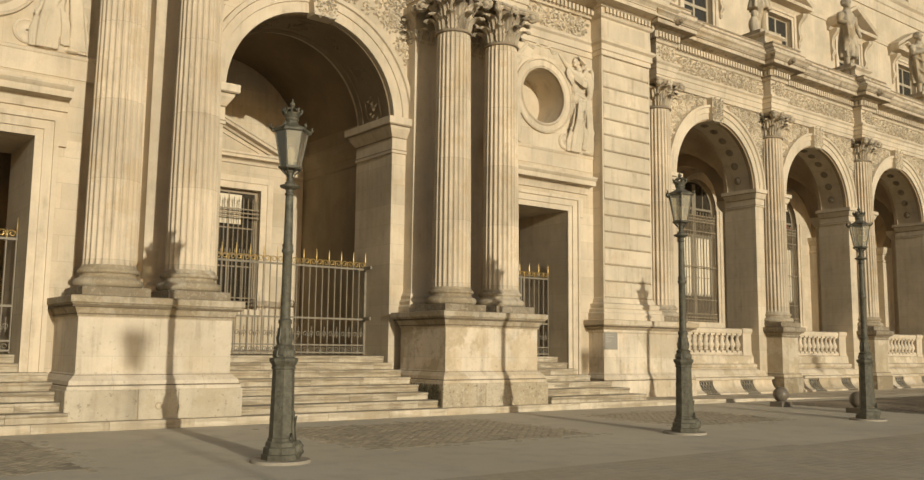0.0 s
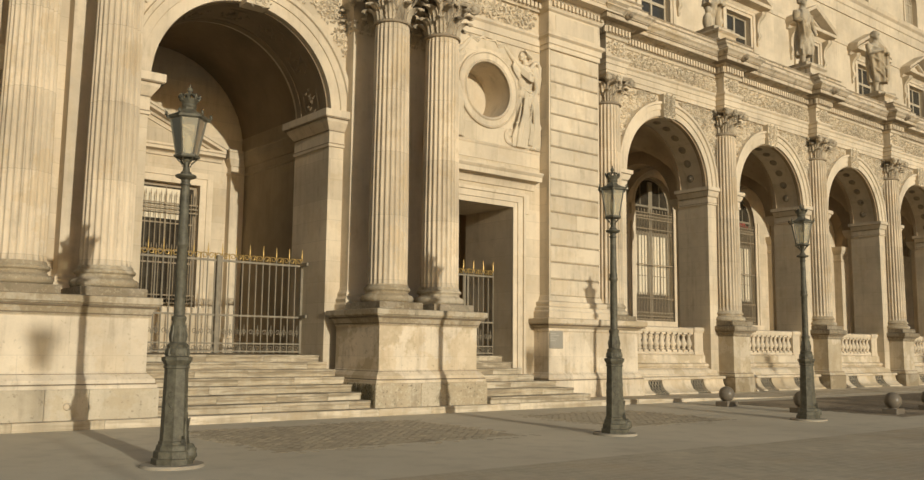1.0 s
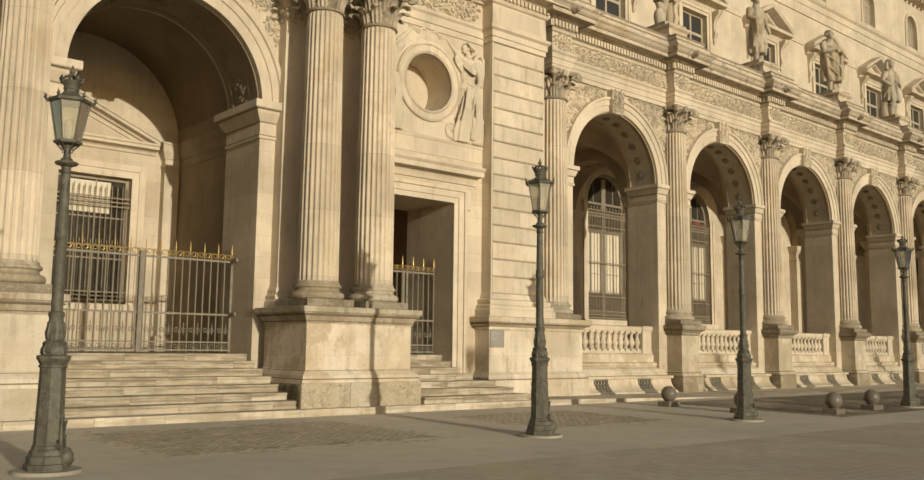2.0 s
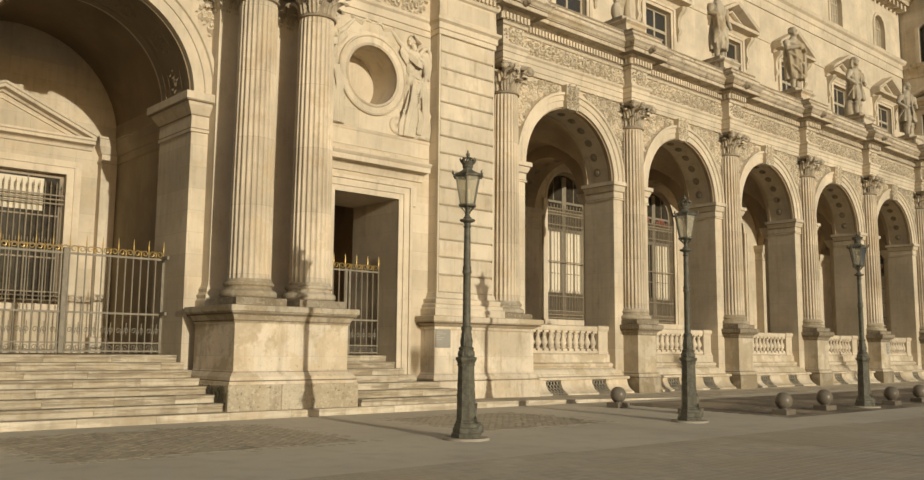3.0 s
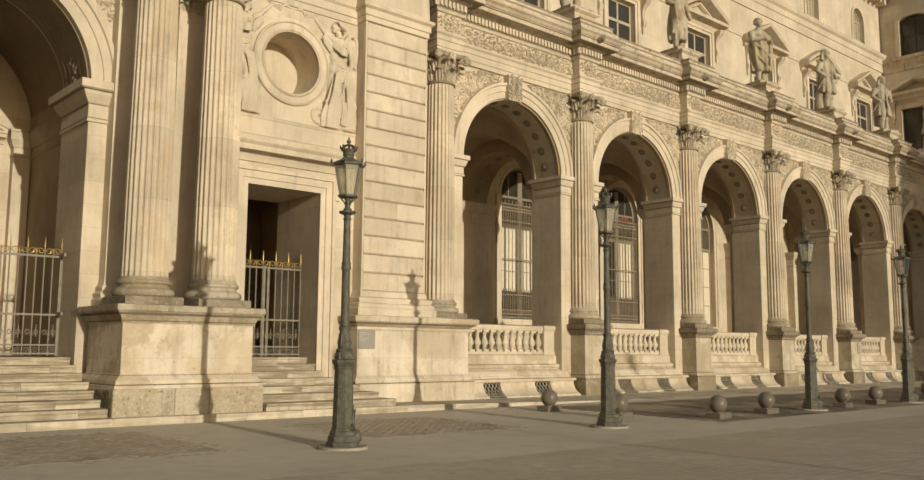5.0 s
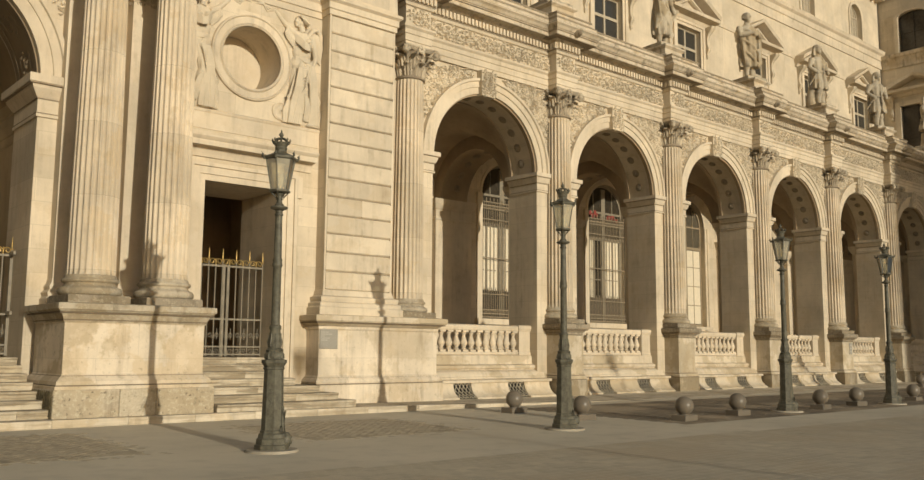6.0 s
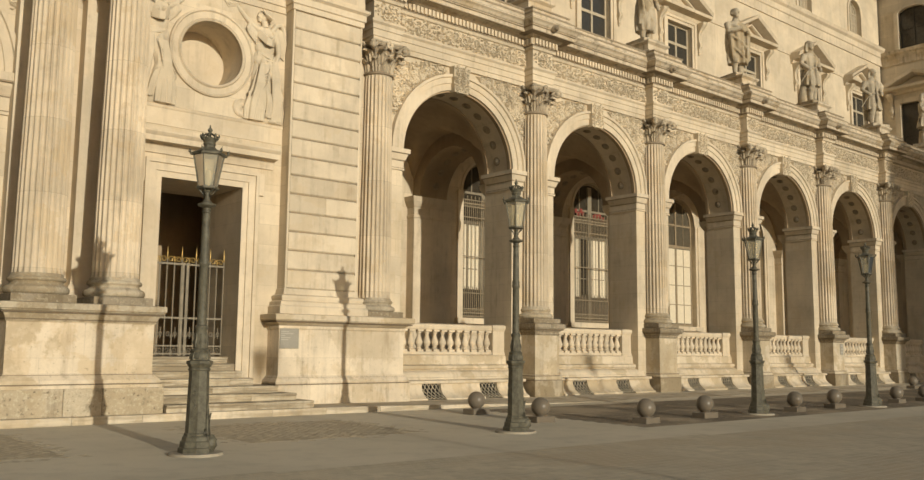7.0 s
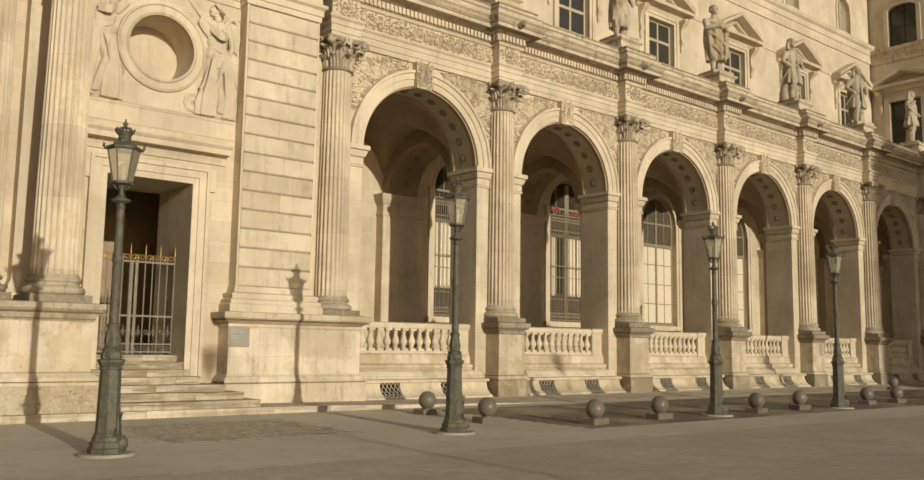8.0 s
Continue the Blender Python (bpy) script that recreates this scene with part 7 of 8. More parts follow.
def statue(kind, seed, at):
    """A standing stone figure on a small base, as one plain mesh."""
    r = random.Random(seed)
    bm = bmesh.new()
    ph = r.uniform(0, 6.28)
    boots = 1.18 if kind == "coat" else 1.0
    for s in (-1, 1):
        f = -0.16 if s < 0 else 0.0
        tube(bm, [(s * 0.13, 0.0, 1.42), (s * 0.17, f * 0.9, 0.98), (s * 0.17, f, 0.74), (s * 0.18, f * 0.6 + 0.03, 0.45), (s * 0.19, f * 0.7 + 0.03, 0.1)], 0.125 * boots, 10, [1.25, 1.1, 0.85, 0.9, 0.62])
        blob(bm, (s * 0.21, f * 0.7 - 0.1, 0.07), (0.085, 0.2, 0.085), 10, 6)
    drape(bm, [(1.25, 0.27, 0.2, 0.2), (1.45, 0.26, 0.19, 0.3), (1.62, 0.25, 0.18, 0.3), (1.85, 0.32, 0.22, 0.3), (2.05, 0.38, 0.22, 0.2), (2.17, 0.34, 0.18, 0.1), (2.26, 0.17, 0.14, 0), (2.42, 0.1, 0.11, 0)], 8, 0.035, ph, 40)
    hx = r.choice((-0.04, 0.04))
    blob(bm, (hx, -0.04, 2.58), (0.135, 0.165, 0.195), 14, 10)
    blob(bm, (hx, -0.2, 2.56), (0.03, 0.05, 0.06), 6, 5)
    blob(bm, (hx, -0.12, 2.43), (0.075, 0.08, 0.1), 8, 6)
    if kind in ("coat", "tunic"):
        for i in range(10):
            a = 0.2 + 2.75 * i / 9
            tube(bm, [(hx + 0.12 * math.cos(a), 0.1 * math.sin(a), 2.7), (hx + 0.18 * math.cos(a), 0.15 * math.sin(a), 2.52), (hx + 0.19 * math.cos(a + 0.2), 0.16 * math.sin(a), 2.3)], 0.055, 6)
    else:
        blob(bm, (hx, 0.03, 2.64), (0.15, 0.17, 0.15), 12, 8)
        for i in range(6):
            blob(bm, (hx + 0.13 * math.cos(i * 0.62), 0.02 + 0.1 * math.sin(i * 0.62), 2.55), (0.05, 0.06, 0.07), 6, 5)
    if kind == "toga":
        drape(bm, [(0.42, 0.33, 0.27, 0.9), (0.7, 0.36, 0.3, 1), (1.0, 0.36, 0.3, 1), (1.3, 0.34, 0.27, 0.8), (1.52, 0.3, 0.23, 0.5), (1.7, 0.29, 0.21, 0.3)], 9, 0.042, ph)
        for i in range(7):
            tube(bm, [(0.36, -0.02, 1.15 - 0.1 * i), (0.16, -0.3, 1.2 - 0.09 * i), (-0.12, -0.31, 1.42 - 0.06 * i), (-0.33, -0.1, 1.7 - 0.03 * i)], 0.03, 6)
        for i in range(5):
            tube(bm, [(-0.36 - 0.02 * i, -0.1 - 0.05 * i, 1.65), (-0.4, -0.16 - 0.04 * i, 1.2), (-0.4 + 0.03 * i, -0.14 - 0.03 * i, 0.62 + 0.07 * i)], 0.05, 6, [1, 1, 0.7])
        arms = (((-0.38, 0, 2.1), (-0.52, -0.05, 1.75), (-0.36, -0.32, 1.62)), ((0.38, 0, 2.1), (0.5, 0.0, 1.68), (0.44, -0.2, 1.32)))
    elif kind == "cloak":
        drape(bm, [(0.52, 0.36, 0.28, 1), (0.8, 0.4, 0.31, 1), (1.1, 0.42, 0.32, 0.9), (1.4, 0.42, 0.31, 0.8), (1.7, 0.44, 0.29, 0.6), (1.95, 0.45, 0.27, 0.4), (2.13, 0.4, 0.23, 0.2), (2.22, 0.22, 0.17, 0)], 7, 0.05, ph, twist=3.2)
        for a, b in ((2.05, 1.75), (1.62, 1.15), (1.2, 0.62)):
            tube(bm, [(-0.42, -0.08, a), (-0.2, -0.3, (a + b) / 2 + 0.02), (0.12, -0.33, b), (0.34, -0.2, b - 0.14)], 0.055, 6, [0.5, 1, 1, 0.5])
        for i in range(5):
            tube(bm, [(0.2 + 0.06 * i, -0.33 + 0.03 * i, 1.75), (0.22 + 0.05 * i, -0.34 + 0.03 * i, 1.2), (0.2 + 0.06 * i, -0.3 + 0.02 * i, 0.5 + 0.05 * i)], 0.05, 6, [0.8, 1, 0.7])
        arms = (((-0.42, 0, 2.1), (-0.5, -0.1, 1.75), (-0.12, -0.42, 1.82)), ((0.42, 0, 2.1), (0.52, -0.1, 1.7), (0.16, -0.42, 1.7)))
    elif kind == "coat":
        drape(bm, [(0.78, 0.42, 0.3, 1), (1.0, 0.39, 0.29, 1), (1.25, 0.34, 0.26, 0.8), (1.48, 0.28, 0.21, 0.4), (1.6, 0.27, 0.2, 0.1), (1.8, 0.34, 0.23, 0.2), (2.0, 0.41, 0.24, 0.2), (2.14, 0.38, 0.2, 0.1), (2.24, 0.2, 0.15, 0)], 10, 0.045, ph)
        tube(bm, [(0.29 * math.cos(a), 0.22 * math.sin(a), 1.53) for a in [math.tau * i / 16 for i in range(17)]], 0.045, 6)
        tube(bm, [(0.0, -0.24, 2.15), (-0.02, -0.27, 1.6), (-0.03, -0.34, 0.8)], 0.035, 6)
        drape(bm, [(0.35, 0.3, 0.1, 1), (0.9, 0.36, 0.12, 1), (1.5, 0.38, 0.12, 0.8), (2.1, 0.36, 0.1, 0.3), (2.2, 0.2, 0.06, 0)], 7, 0.04, ph, off=(0.06, 0.24))
        for s in (-1, 1):
            tube(bm, [(s * 0.18, -0.1 if s < 0 else 0.02, 0.66), (s * 0.18, -0.1 if s < 0 else 0.02, 0.56)], 0.15, 10)
        blob(bm, (hx, 0.02, 2.68), (0.165, 0.18, 0.14), 12, 8)
        arms = (((-0.4, 0, 2.1), (-0.56, 0.02, 1.72), (-0.4, -0.26, 1.42)), ((0.4, 0, 2.1), (0.58, 0.04, 1.74), (0.34, -0.22, 1.52)))
        tube(bm, [(-0.3, -0.34, 1.55), (-0.52, -0.2, 1.25), (-0.72, -0.06, 0.85)], 0.03, 6)
    else:
        drape(bm, [(0.92, 0.41, 0.3, 1), (1.1, 0.38, 0.28, 1), (1.35, 0.31, 0.23, 0.7), (1.5, 0.26, 0.19, 0.3), (1.7, 0.28, 0.2, 0.3), (1.95, 0.36, 0.22, 0.2)], 10, 0.04, ph)
        tube(bm, [(0.28 * math.cos(a), 0.21 * math.sin(a), 1.5) for a in [math.tau * i / 16 for i in range(17)]], 0.04, 6)
        for i in range(6):
            tube(bm, [(-0.36, -0.05, 2.1 - 0.06 * i), (-0.05, -0.27, 1.95 - 0.09 * i), (0.3, -0.18, 1.75 - 0.07 * i)], 0.033, 6)
        blob(bm, (-0.4, -0.08, 0.3), (0.17, 0.16, 0.3), 10, 8)
        blob(bm, (-0.4, -0.12, 0.68), (0.11, 0.12, 0.13), 10, 8)
        arms = (((-0.38, 0, 2.1), (-0.52, -0.08, 1.8), (-0.28, -0.28, 2.1)), ((0.38, 0, 2.1), (0.53, -0.02, 1.72), (0.4, -0.25, 1.5)))
    for a, b, c in arms:
        m1 = tuple((p + q) / 2 for p, q in zip(a, b))
        m2 = tuple((p + q) / 2 for p, q in zip(b, c))
        tube(bm, [a, m1, b, m2, c], 0.115, 9, [1.15, 1.05, 0.9, 0.85, 0.55])
        blob(bm, c, (0.075, 0.075, 0.09), 8, 6)
    # stump or stacked books behind a leg
    sd = r.choice((-1, 1))
    tube(bm, [(sd * 0.3, 0.2, 0.0), (sd * 0.31, 0.2, 0.4), (sd * 0.24, 0.16, 0.85)], 0.19, 9, [1.15, 1, 0.85])
    box(bm, -0.5, 0.5, -0.44, 0.42, -0.08, 0.06)
    me = mesh_from(bm, "statue", 70)
    me.materials.append(M_STATUE)
    ob = new("statue", me)
    ob.matrix_basis = Matrix.Translation(at) @ Matrix.Rotation(r.uniform(-0.35, 0.1), 4, "Z") @ Matrix.Diagonal((1.16, 1.16, 1.12, 1))
    sculpted(ob, 0.026, 1)
    looks = {"toga": "weathered stone statue in a gathered toga above the cornice", "cloak": "weathered stone statue wrapped in a long cloak above the cornice", "coat": "weathered stone statue in a belted knee-length coat, boots and long hair", "tunic": "weathered stone statue in a short tunic with a small figure beside"}
    return tagged(ob, looks[kind], "statue", "terrace statues")


for k, kind in enumerate(("cloak", "tunic", "toga", "cloak", "coat", "coat", "tunic")):
    x = PIER0 + PITCH * (k - 1)
    ob = thing("statue_pedestal", "low moulded stone pedestal on the cornice under a statue", "pedestal", "statue pedestals", at=(x, 19.0, 12.66))
    bm = bmesh.new()
    moulded(bm, -0.55, 0.55, -0.6, 0.5, [(0.14, 0.0), (0.14, 0.1), (0.04, 0.17), (0.0, 0.2), (0.0, 0.4), (0.05, 0.44), (0.1, 0.48), (0.1, 0.54), (0.0, 0.57)])
    part("block", bm, M_CORNICE, ob)
    statue(kind, 40 + k * 7, (x, 18.96, 13.29))

# ---- carved winged figures beside the round recess: plain shallow relief ----
def winged_relief(cx, s, disc):
    """A draped standing figure in shallow relief, one arm raised along the ring, a wing behind. s: 1 when it looks to -x."""
    bm = bmesh.new()
    y, zc = DOOR_Y + 0.02, 9.02
    H = lambda dx, z, w, h, d, a=0.0: blob(bm, (cx + s * dx, y, zc + z * 1.06), (w * 1.16, d * 1.3, h * 1.04), 18, 12, Matrix.Rotation(s * a, 3, "Y"))
    T = lambda pts, q, taper=None: tube(bm, [(cx + s * dx, y - d * 1.7, zc + z * 1.06) for dx, d, z in pts], q * 1.0, 10, taper)
    # head in profile, hair gathered behind, neck
    H(-0.05, 1.03, 0.12, 0.165, 0.14)
    H(-0.13, 0.98, 0.07, 0.11, 0.12)
    T([(-0.16, 0.06, 1.08), (-0.205, 0.06, 1.01), (-0.17, 0.06, 0.99)], 0.028)
    T([(-0.15, 0.06, 0.93), (-0.16, 0.05, 0.88)], 0.035)
    H(0.02, 1.08, 0.13, 0.13, 0.15)
    H(0.13, 1.0, 0.075, 0.09, 0.12)
    for i in range(6):
        T([(-0.13 + 0.05 * i, 0.12, 1.17 - 0.012 * i * i), (-0.07 + 0.05 * i, 0.15, 1.06 - 0.02 * i), (0.03 + 0.03 * i, 0.1, 0.98 - 0.012 * i)], 0.026, [0.7, 1, 0.6])
    T([(-0.02, 0.05, 0.9), (0.02, 0.06, 0.74)], 0.085)
    # trunk
    H(0.03, 0.55, 0.29, 0.27, 0.14, 0.08)
    H(-0.07, 0.54, 0.105, 0.11, 0.19)
    H(0.14, 0.52, 0.105, 0.11, 0.19)
    H(0.05, 0.24, 0.25, 0.26, 0.14)
    H(0.06, -0.05, 0.29, 0.26, 0.15)
    # skirt behind the legs, standing leg, leg drawn across it
    H(0.04, -0.62, 0.3, 0.7, 0.15)
    H(-0.02, -1.1, 0.26, 0.56, 0.12, -0.12)
    H(0.2, -1.05, 0.27, 0.6, 0.12, 0.14)
    T([(0.0, 0.05, -0.08), (-0.06, 0.06, -0.5), (-0.07, 0.05, -0.9), (-0.12, 0.04, -1.5)], 0.12, [1.15, 1.1, 0.85, 0.6])
    T([(0.16, 0.05, -0.05), (0.06, 0.09, -0.42), (0.0, 0.12, -0.78), (0.1, 0.09, -1.12), (0.2, 0.06, -1.5)], 0.12, [1.1, 1.15, 0.95, 0.8, 0.5])
    H(-0.15, -1.57, 0.13, 0.06, 0.12)
    H(0.33, -1.57, 0.12, 0.06, 0.12)
    # arm raised along the ring with a hand, arm let down with gathered cloth
    T([(-0.17, 0.06, 0.66), (-0.34, 0.04, 0.76), (-0.5, 0.02, 0.9), (-0.66, 0.01, 1.06), (-0.78, 0.0, 1.18)], 0.075, [1.15, 1, 0.9, 0.75, 0.5])
    T([(0.26, 0.07, 0.66), (0.36, 0.09, 0.38), (0.39, 0.1, 0.12), (0.3, 0.12, -0.12)], 0.085, [1.15, 1, 0.85, 0.6])
    for i in range(5):
        T([(-0.2 - 0.05 * i, 0.05, 0.7 + 0.03 * i), (-0.25 - 0.06 * i, 0.06, 0.52 + 0.03 * i), (-0.22 - 0.05 * i, 0.04, 0.3 + 0.05 * i)], 0.034, [1, 1, 0.4])
    # wing: covert ridge and long pinions
    T([(0.2, 0.06, 0.68), (0.3, 0.09, 0.84), (0.43, 0.09, 0.89), (0.54, 0.08, 0.76), (0.59, 0.06, 0.5)], 0.065, [1, 1.1, 1.1, 1, 0.7])
    for i in range(9):
        t = i / 8
        T([(0.3 + 0.26 * t, 0.07, 0.8 - 0.16 * t * t), (0.34 + 0.27 * t, 0.06, 0.5 - 0.02 * t), (0.33 + 0.27 * t, 0.03, 0.25 - 0.22 * t)], 0.036, [1, 1.1, 0.5])
    # cloth across the breast, round the hips and down both sides
    for i in range(6):
        T([(-0.2, 0.08, 0.68 - 0.04 * i), (-0.02, 0.19, 0.44 - 0.035 * i), (0.1, 0.19, 0.4 - 0.03 * i), (0.25, 0.1, 0.56 - 0.05 * i)], 0.02)
    for i in range(3):
        T([(-0.19, 0.07, 0.1 - 0.03 * i), (0.02 + 0.05 * i, 0.13, -0.02 - 0.1 * i), (0.2, 0.12, -0.06 - 0.05 * i), (0.34, 0.08, 0.1 - 0.04 * i)], 0.026, [0.6, 1, 1, 0.6])
    r = random.Random(8)
    for i in range(9):
        t = i / 8
        T([(-0.14 + 0.2 * t, 0.15, -0.2), (-0.24 + 0.3 * t, 0.17, -0.7), (-0.3 + 0.34 * t + r.uniform(-0.02, 0.02), 0.11, -1.15), (-0.36 + 0.4 * t + r.uniform(-0.03, 0.03), 0.07, -1.6)], 0.03, [0.7, 1.2, 1.4, 1.1])
    for i in range(11):
        t = i / 10
        T([(0.2 + 0.12 * t, 0.14, -0.1), (0.2 + 0.2 * t + r.uniform(-0.02, 0.02), 0.15, -0.5), (0.26 + 0.18 * t + r.uniform(-0.03, 0.03), 0.12, -1.0), (0.3 + 0.25 * t + r.uniform(-0.04, 0.04), 0.05, -1.55)], 0.03, [0.7, 1.2, 1.5, 1.2])
    for i in range(5):
        T([(0.14 - 0.03 * i, 0.2, -0.2 - 0.09 * i), (0.04 - 0.01 * i, 0.22, -0.42 - 0.07 * i), (-0.08, 0.16, -0.52 - 0.09 * i)], 0.018, [0.5, 1, 0.5])
    for sg, x0, x1 in ((-1, -0.2, -0.46), (1, 0.36, 0.6)):
        for i in range(5):
            t = i / 4
            T([(x0 + 0.03 * i, 0.1, -0.35 - 0.12 * i), (x0 + (x1 - x0) * 0.6 + 0.05 * sg * t, 0.1, -0.95), (x1 - sg * 0.22 * t, 0.05, -1.3 - 0.06 * i), (x1 - sg * 0.26 * t, 0.04, -1.6)], 0.034, [0.5, 1, 1.3, 0.9])
    for i in range(4):
        T([(0.02 + 0.04 * i, 0.18, -0.85 - 0.03 * i), (0.08 + 0.04 * i, 0.15, -1.15), (0.1 + 0.05 * i, 0.08, -1.5)], 0.022, [0.5, 1, 0.8])
    ob = sculpted(part("winged_relief", bm, M_CARVED, pav, "shallow carved draped winged figure"), 0.011, 1)
    # ribbons flying from the ring's crown
    bm = bmesh.new()
    for i in range(3):
        tube(bm, [(cx - s * (1.35 - 0.06 * i), y - 0.05, zc + 1.27 + 0.05 * i), (cx - s * 1.15, y - 0.08, zc + 1.3 + 0.03 * i), (cx - s * (0.9 + 0.05 * i), y - 0.05, zc + 1.24 - 0.05 * i), (cx - s * 0.62, y - 0.06, zc + 1.33 - 0.03 * i)], 0.03, 6, [0.4, 1, 1, 0.3])
    bmesh.ops.translate(bm, vec=(0, 0.035, 0), verts=bm.verts)
    part("carved_ribbon", bm, M_CARVED, pav, smooth=60)
    dx, dz, q0 = disc
    bm = bmesh.new()
    rings = [[(cx + s * dx + q * q0 * math.cos(a), DOOR_Y - d, zc + dz + q * q0 * math.sin(a)) for q, d in ((1.0, -0.02), (1.0, 0.035), (0.85, 0.06), (0.72, 0.025), (0.25, 0.03), (0.22, 0.06), (0.1, 0.06))] for a in [math.tau * i / 20 for i in range(21)]]
    loops(bm, rings, cap=False)
    part("carved_disc", bm, M_TRIM, pav, smooth=50)
    return ob


for c, s in ((17.28, 1), (2 * AXIS - 17.28, -1)):
    winged_relief(c + 1.38, 1, (-0.52, -1.42, 0.25))
    winged_relief(c - 1.38, -1, (-0.28, -0.98, 0.22))

# ---- notice on the corner pedestal ----
ob = thing("plaque", "small grey notice plate with pale lettering on the corner pedestal", "sign", at=(19.38, 18.03, 1.78))
part("plate", chamfered(-0.265, 0.265, -0.012, 0.02, -0.25, 0.25, 0.004), M_PLAQUE, ob)
for i, w in enumerate((0.22, 0.34, 0.12, 0.26, 0.2)):
    part("lettering", boxed(-0.24, -0.24 + w, -0.015, -0.011, 0.16 - 0.05 * i, 0.18 - 0.05 * i), M_PLAQUE_TEXT, ob)
ob = thing("plaque", "small dark notice plate on an arcade pedestal", "sign", at=(PIER0 + PITCH * 3 + 0.25, 18.12, 1.72))
part("plate", chamfered(-0.13, 0.13, -0.012, 0.02, -0.25, 0.25, 0.004), M_PLAQUE, ob)
for i in range(3):
    part("lettering", boxed(-0.09, 0.09, -0.015, -0.011, 0.12 - 0.14 * i, 0.18 - 0.14 * i), M_PLAQUE_TEXT, ob)

# ---- the wing at the end of the court ----
wing = thing("wall_wing", "tall shaded stone wing closing the court", "wall", kind="structure")
bm = bmesh.new()
for y0, y1, z0, z1 in ((-8, 20.9, 0, 30), (22.85, 24.6, 0, 30), (20.9, 22.85, 0, 13.4), (20.9, 22.85, 17.7, 21.3), (20.9, 20.95, 21.3, 24.07), (22.75, 22.85, 21.3, 24.07), (20.9, 22.85, 24.07, 30)):
    box(bm, WING_X, WING_X + 5, y0, y1, z0, z1)
part("wing_wall", bm, M_WALL_SIDE, wing)
for s in (-1, 1):
    bm = bmesh.new()
    c = 21.85
    ring = [(c + s * 0.9, 24.08)] + [(c + s * 0.9 * math.cos(math.pi / 2 * i / 8), 23.7 + 0.36 * math.sin(math.pi / 2 * i / 8)) for i in range(9)] + [(c, 24.08)]
    loops(bm, [[(x, yy, zz) for yy, zz in ring] for x in (WING_X, WING_X + 0.5)])
    part("arch_head", bm, M_WALL_SIDE, wing)


def run_y(bm, prof, y0, y1):
    """A moulding along y with the closed profile of (out from the wing, z)."""
    loops(bm, [[(WING_X - o, y, z) for o, z in prof] for y in (y0, y1)])


bm = bmesh.new()
run_y(bm, [(-0.1, 20.35), (0.06, 20.35), (0.08, 20.75), (0.16, 20.95), (0.3, 21.05), (0.36, 21.25), (-0.1, 21.33)], 3, 23.9)
run_y(bm, [(-0.1, 25.9), (0.1, 25.9), (0.16, 26.2), (0.6, 26.4), (0.7, 26.9), (-0.1, 27.0)], 3, 23.9)
part("string_course", bm, M_CORNICE, wing)
bm = bmesh.new()
run_y(bm, [(-0.1, 18.3), (0.12, 18.35), (0.2, 18.5), (0.62, 18.58), (0.66, 18.75), (-0.1, 18.78)], 19.75, 23.8)
for s in (-1, 1):
    rk = [(-0.02, 0.0), (0.2, 0.0), (0.62, 0.12), (0.68, 0.3), (-0.02, 0.32)]
    loops(bm, [[(WING_X - o, 21.78 + s * 2.06, 18.65 + z) for o, z in rk], [(WING_X - o, 21.78, 19.38 + z) for o, z in rk]])
part("pediment", bm, M_TRIM, wing)
bm = bmesh.new()
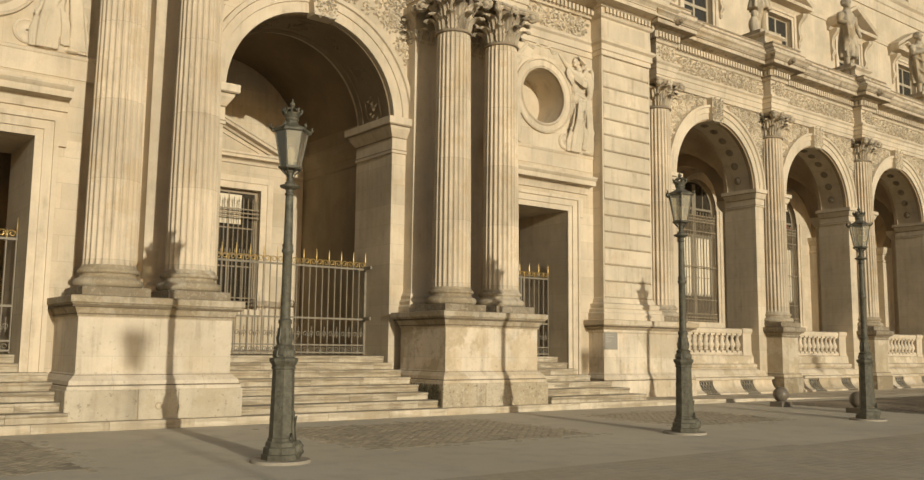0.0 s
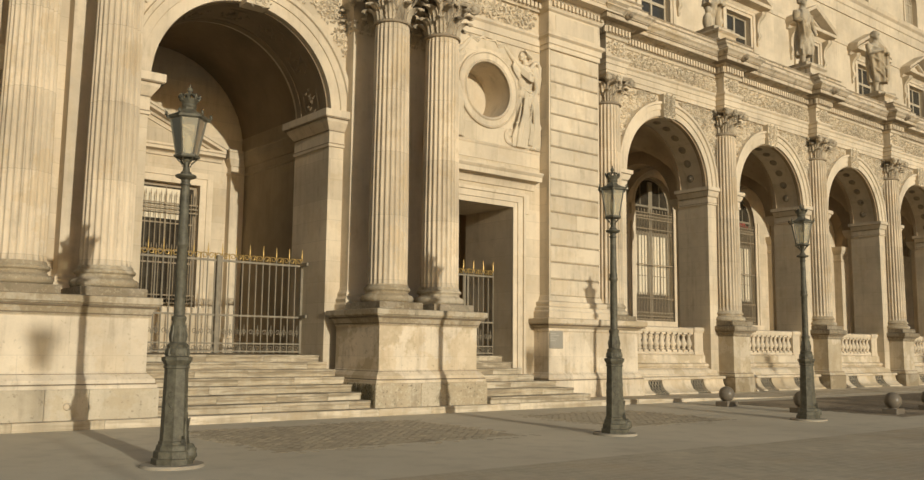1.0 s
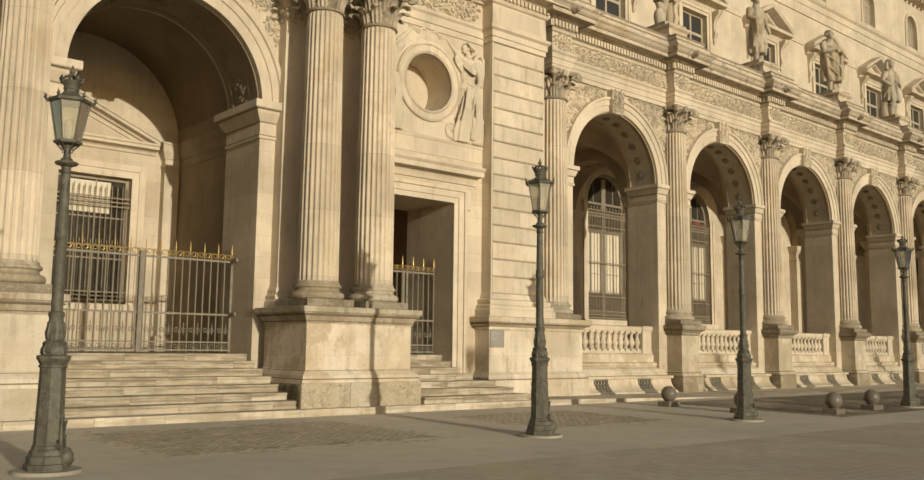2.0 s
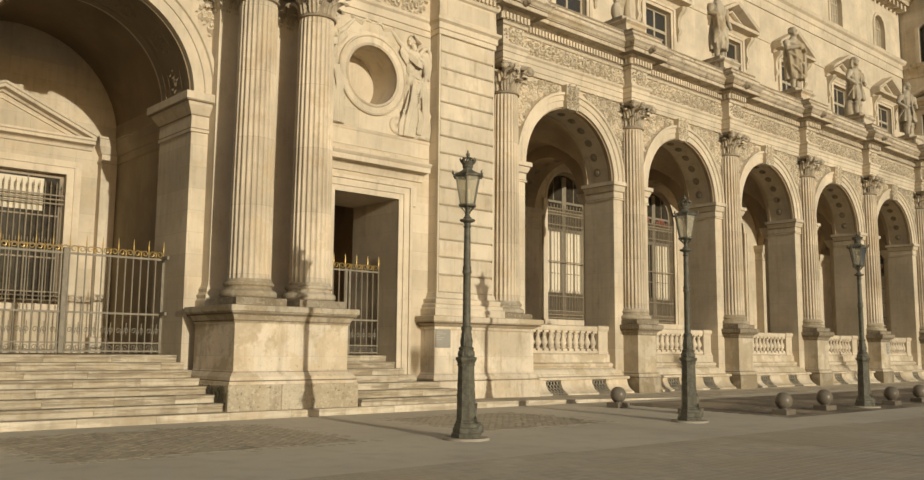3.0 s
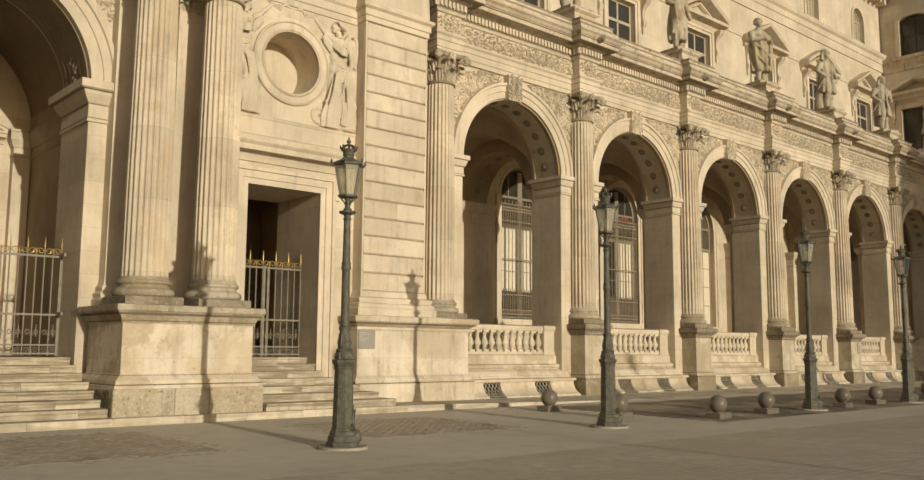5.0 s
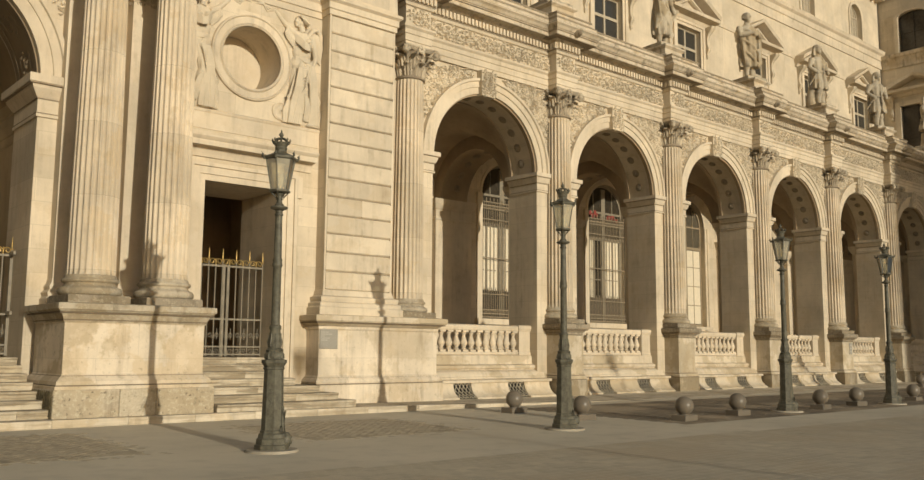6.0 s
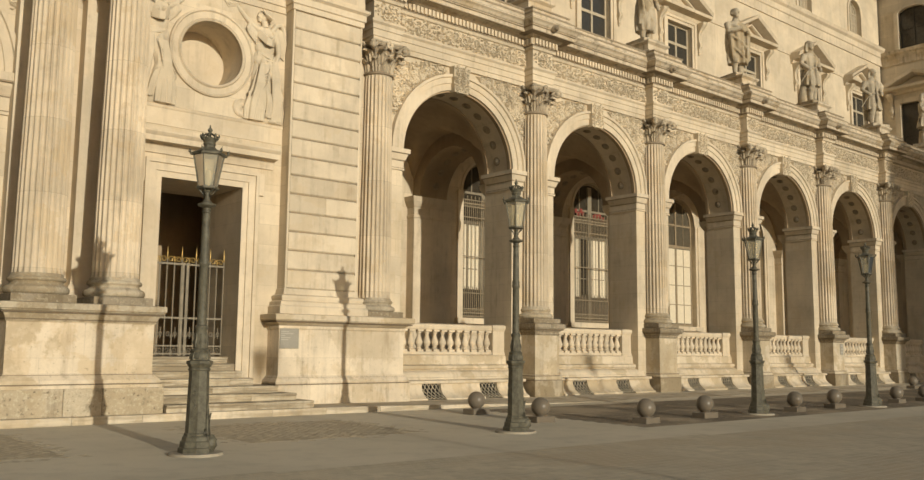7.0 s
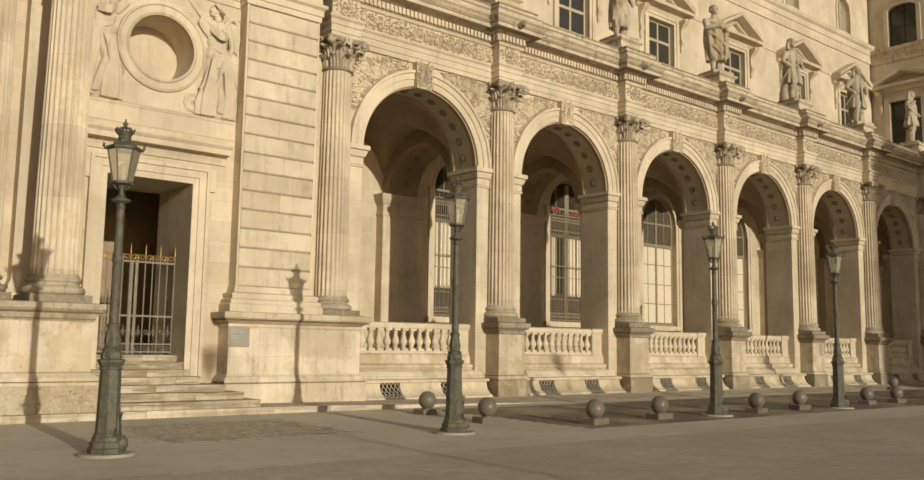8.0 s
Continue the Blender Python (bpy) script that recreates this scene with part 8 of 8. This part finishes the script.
for y0, y1, z0, z1 in ((20.55, 20.9, 13.0, 18.0), (22.85, 23.2, 13.0, 18.0), (20.9, 22.85, 17.7, 18.0), (20.7, 20.95, 21.34, 23.7), (22.75, 23.0, 21.34, 23.7)):
    box(bm, WING_X - 0.1, WING_X + 0.02, y0, y1, z0, z1)
for sy in (20.3, 23.42):
    loops(bm, [[(WING_X + 0.02, sy - w, z), (WING_X - d * 0.9, sy - w, z), (WING_X - d, sy, z), (WING_X - d * 0.9, sy + w, z), (WING_X + 0.02, sy + w, z)] for w, d, z in console_rings(18.4)])
arch = [(math.cos(math.pi * i / 14), math.sin(math.pi * i / 14)) for i in range(15)]
loops(bm, [[(WING_X - d, 21.85 + q * c, 23.7 + q * 0.4 * e) for q, d in ((0.9, -0.02), (0.9, 0.1), (1.15, 0.1), (1.15, -0.02))] for c, e in arch])
part("window_surround", bm, M_TRIM, wing)
for z0, z1, ya, yb in ((13.4, 17.7, 20.9, 22.85), (21.3, 24.07, 20.95, 22.75)):
    w = thing("window_wing", "dark window with stone surround in the shaded wing", "window", "wing windows", kind="structure")
    part("pane", boxed(WING_X + 0.25, WING_X + 0.28, ya, yb, z0, z1), M_DIM, w)
    bm = bmesh.new()
    ym = (ya + yb) / 2
    for y0, y1, a, b in ((ya, ya + 0.1, z0, z1), (yb - 0.1, yb, z0, z1), (ym - 0.05, ym + 0.05, z0, z1), (ya + 0.1, yb - 0.1, z1 - 0.1, z1), (ya + 0.1, yb - 0.1, (z0 + z1) / 2 - 0.04, (z0 + z1) / 2 + 0.04)):
        box(bm, WING_X + 0.18, WING_X + 0.26, y0, y1, a, b)
    part("window_frame", bm, M_DIM, w)

# ---- buildings across the court, behind the viewer ----
ob = thing("court_building", "distant stone range across the court", "building", kind="structure")
bm = bmesh.new()
box(bm, 47.6, 120, -78, -62, 0, 26.4)
part("wall", bm, M_WALL, ob)
bm = bmesh.new()
loops(bm, [[(47.6 + o, -78 + o * 0.8, z), (120 - o, -78 + o * 0.8, z), (120 - o, -62 - o * 0.8, z), (47.6 + o, -62 - o * 0.8, z)] for o, z in ((0, 26.4), (0.5, 26.5), (0.5, 26.6))])
part("roof", bm, M_GREY_TIMBER, ob)
part("wall_side", boxed(-16, -14, 10, 30, 0, 18), M_WALL_SIDE, ob)
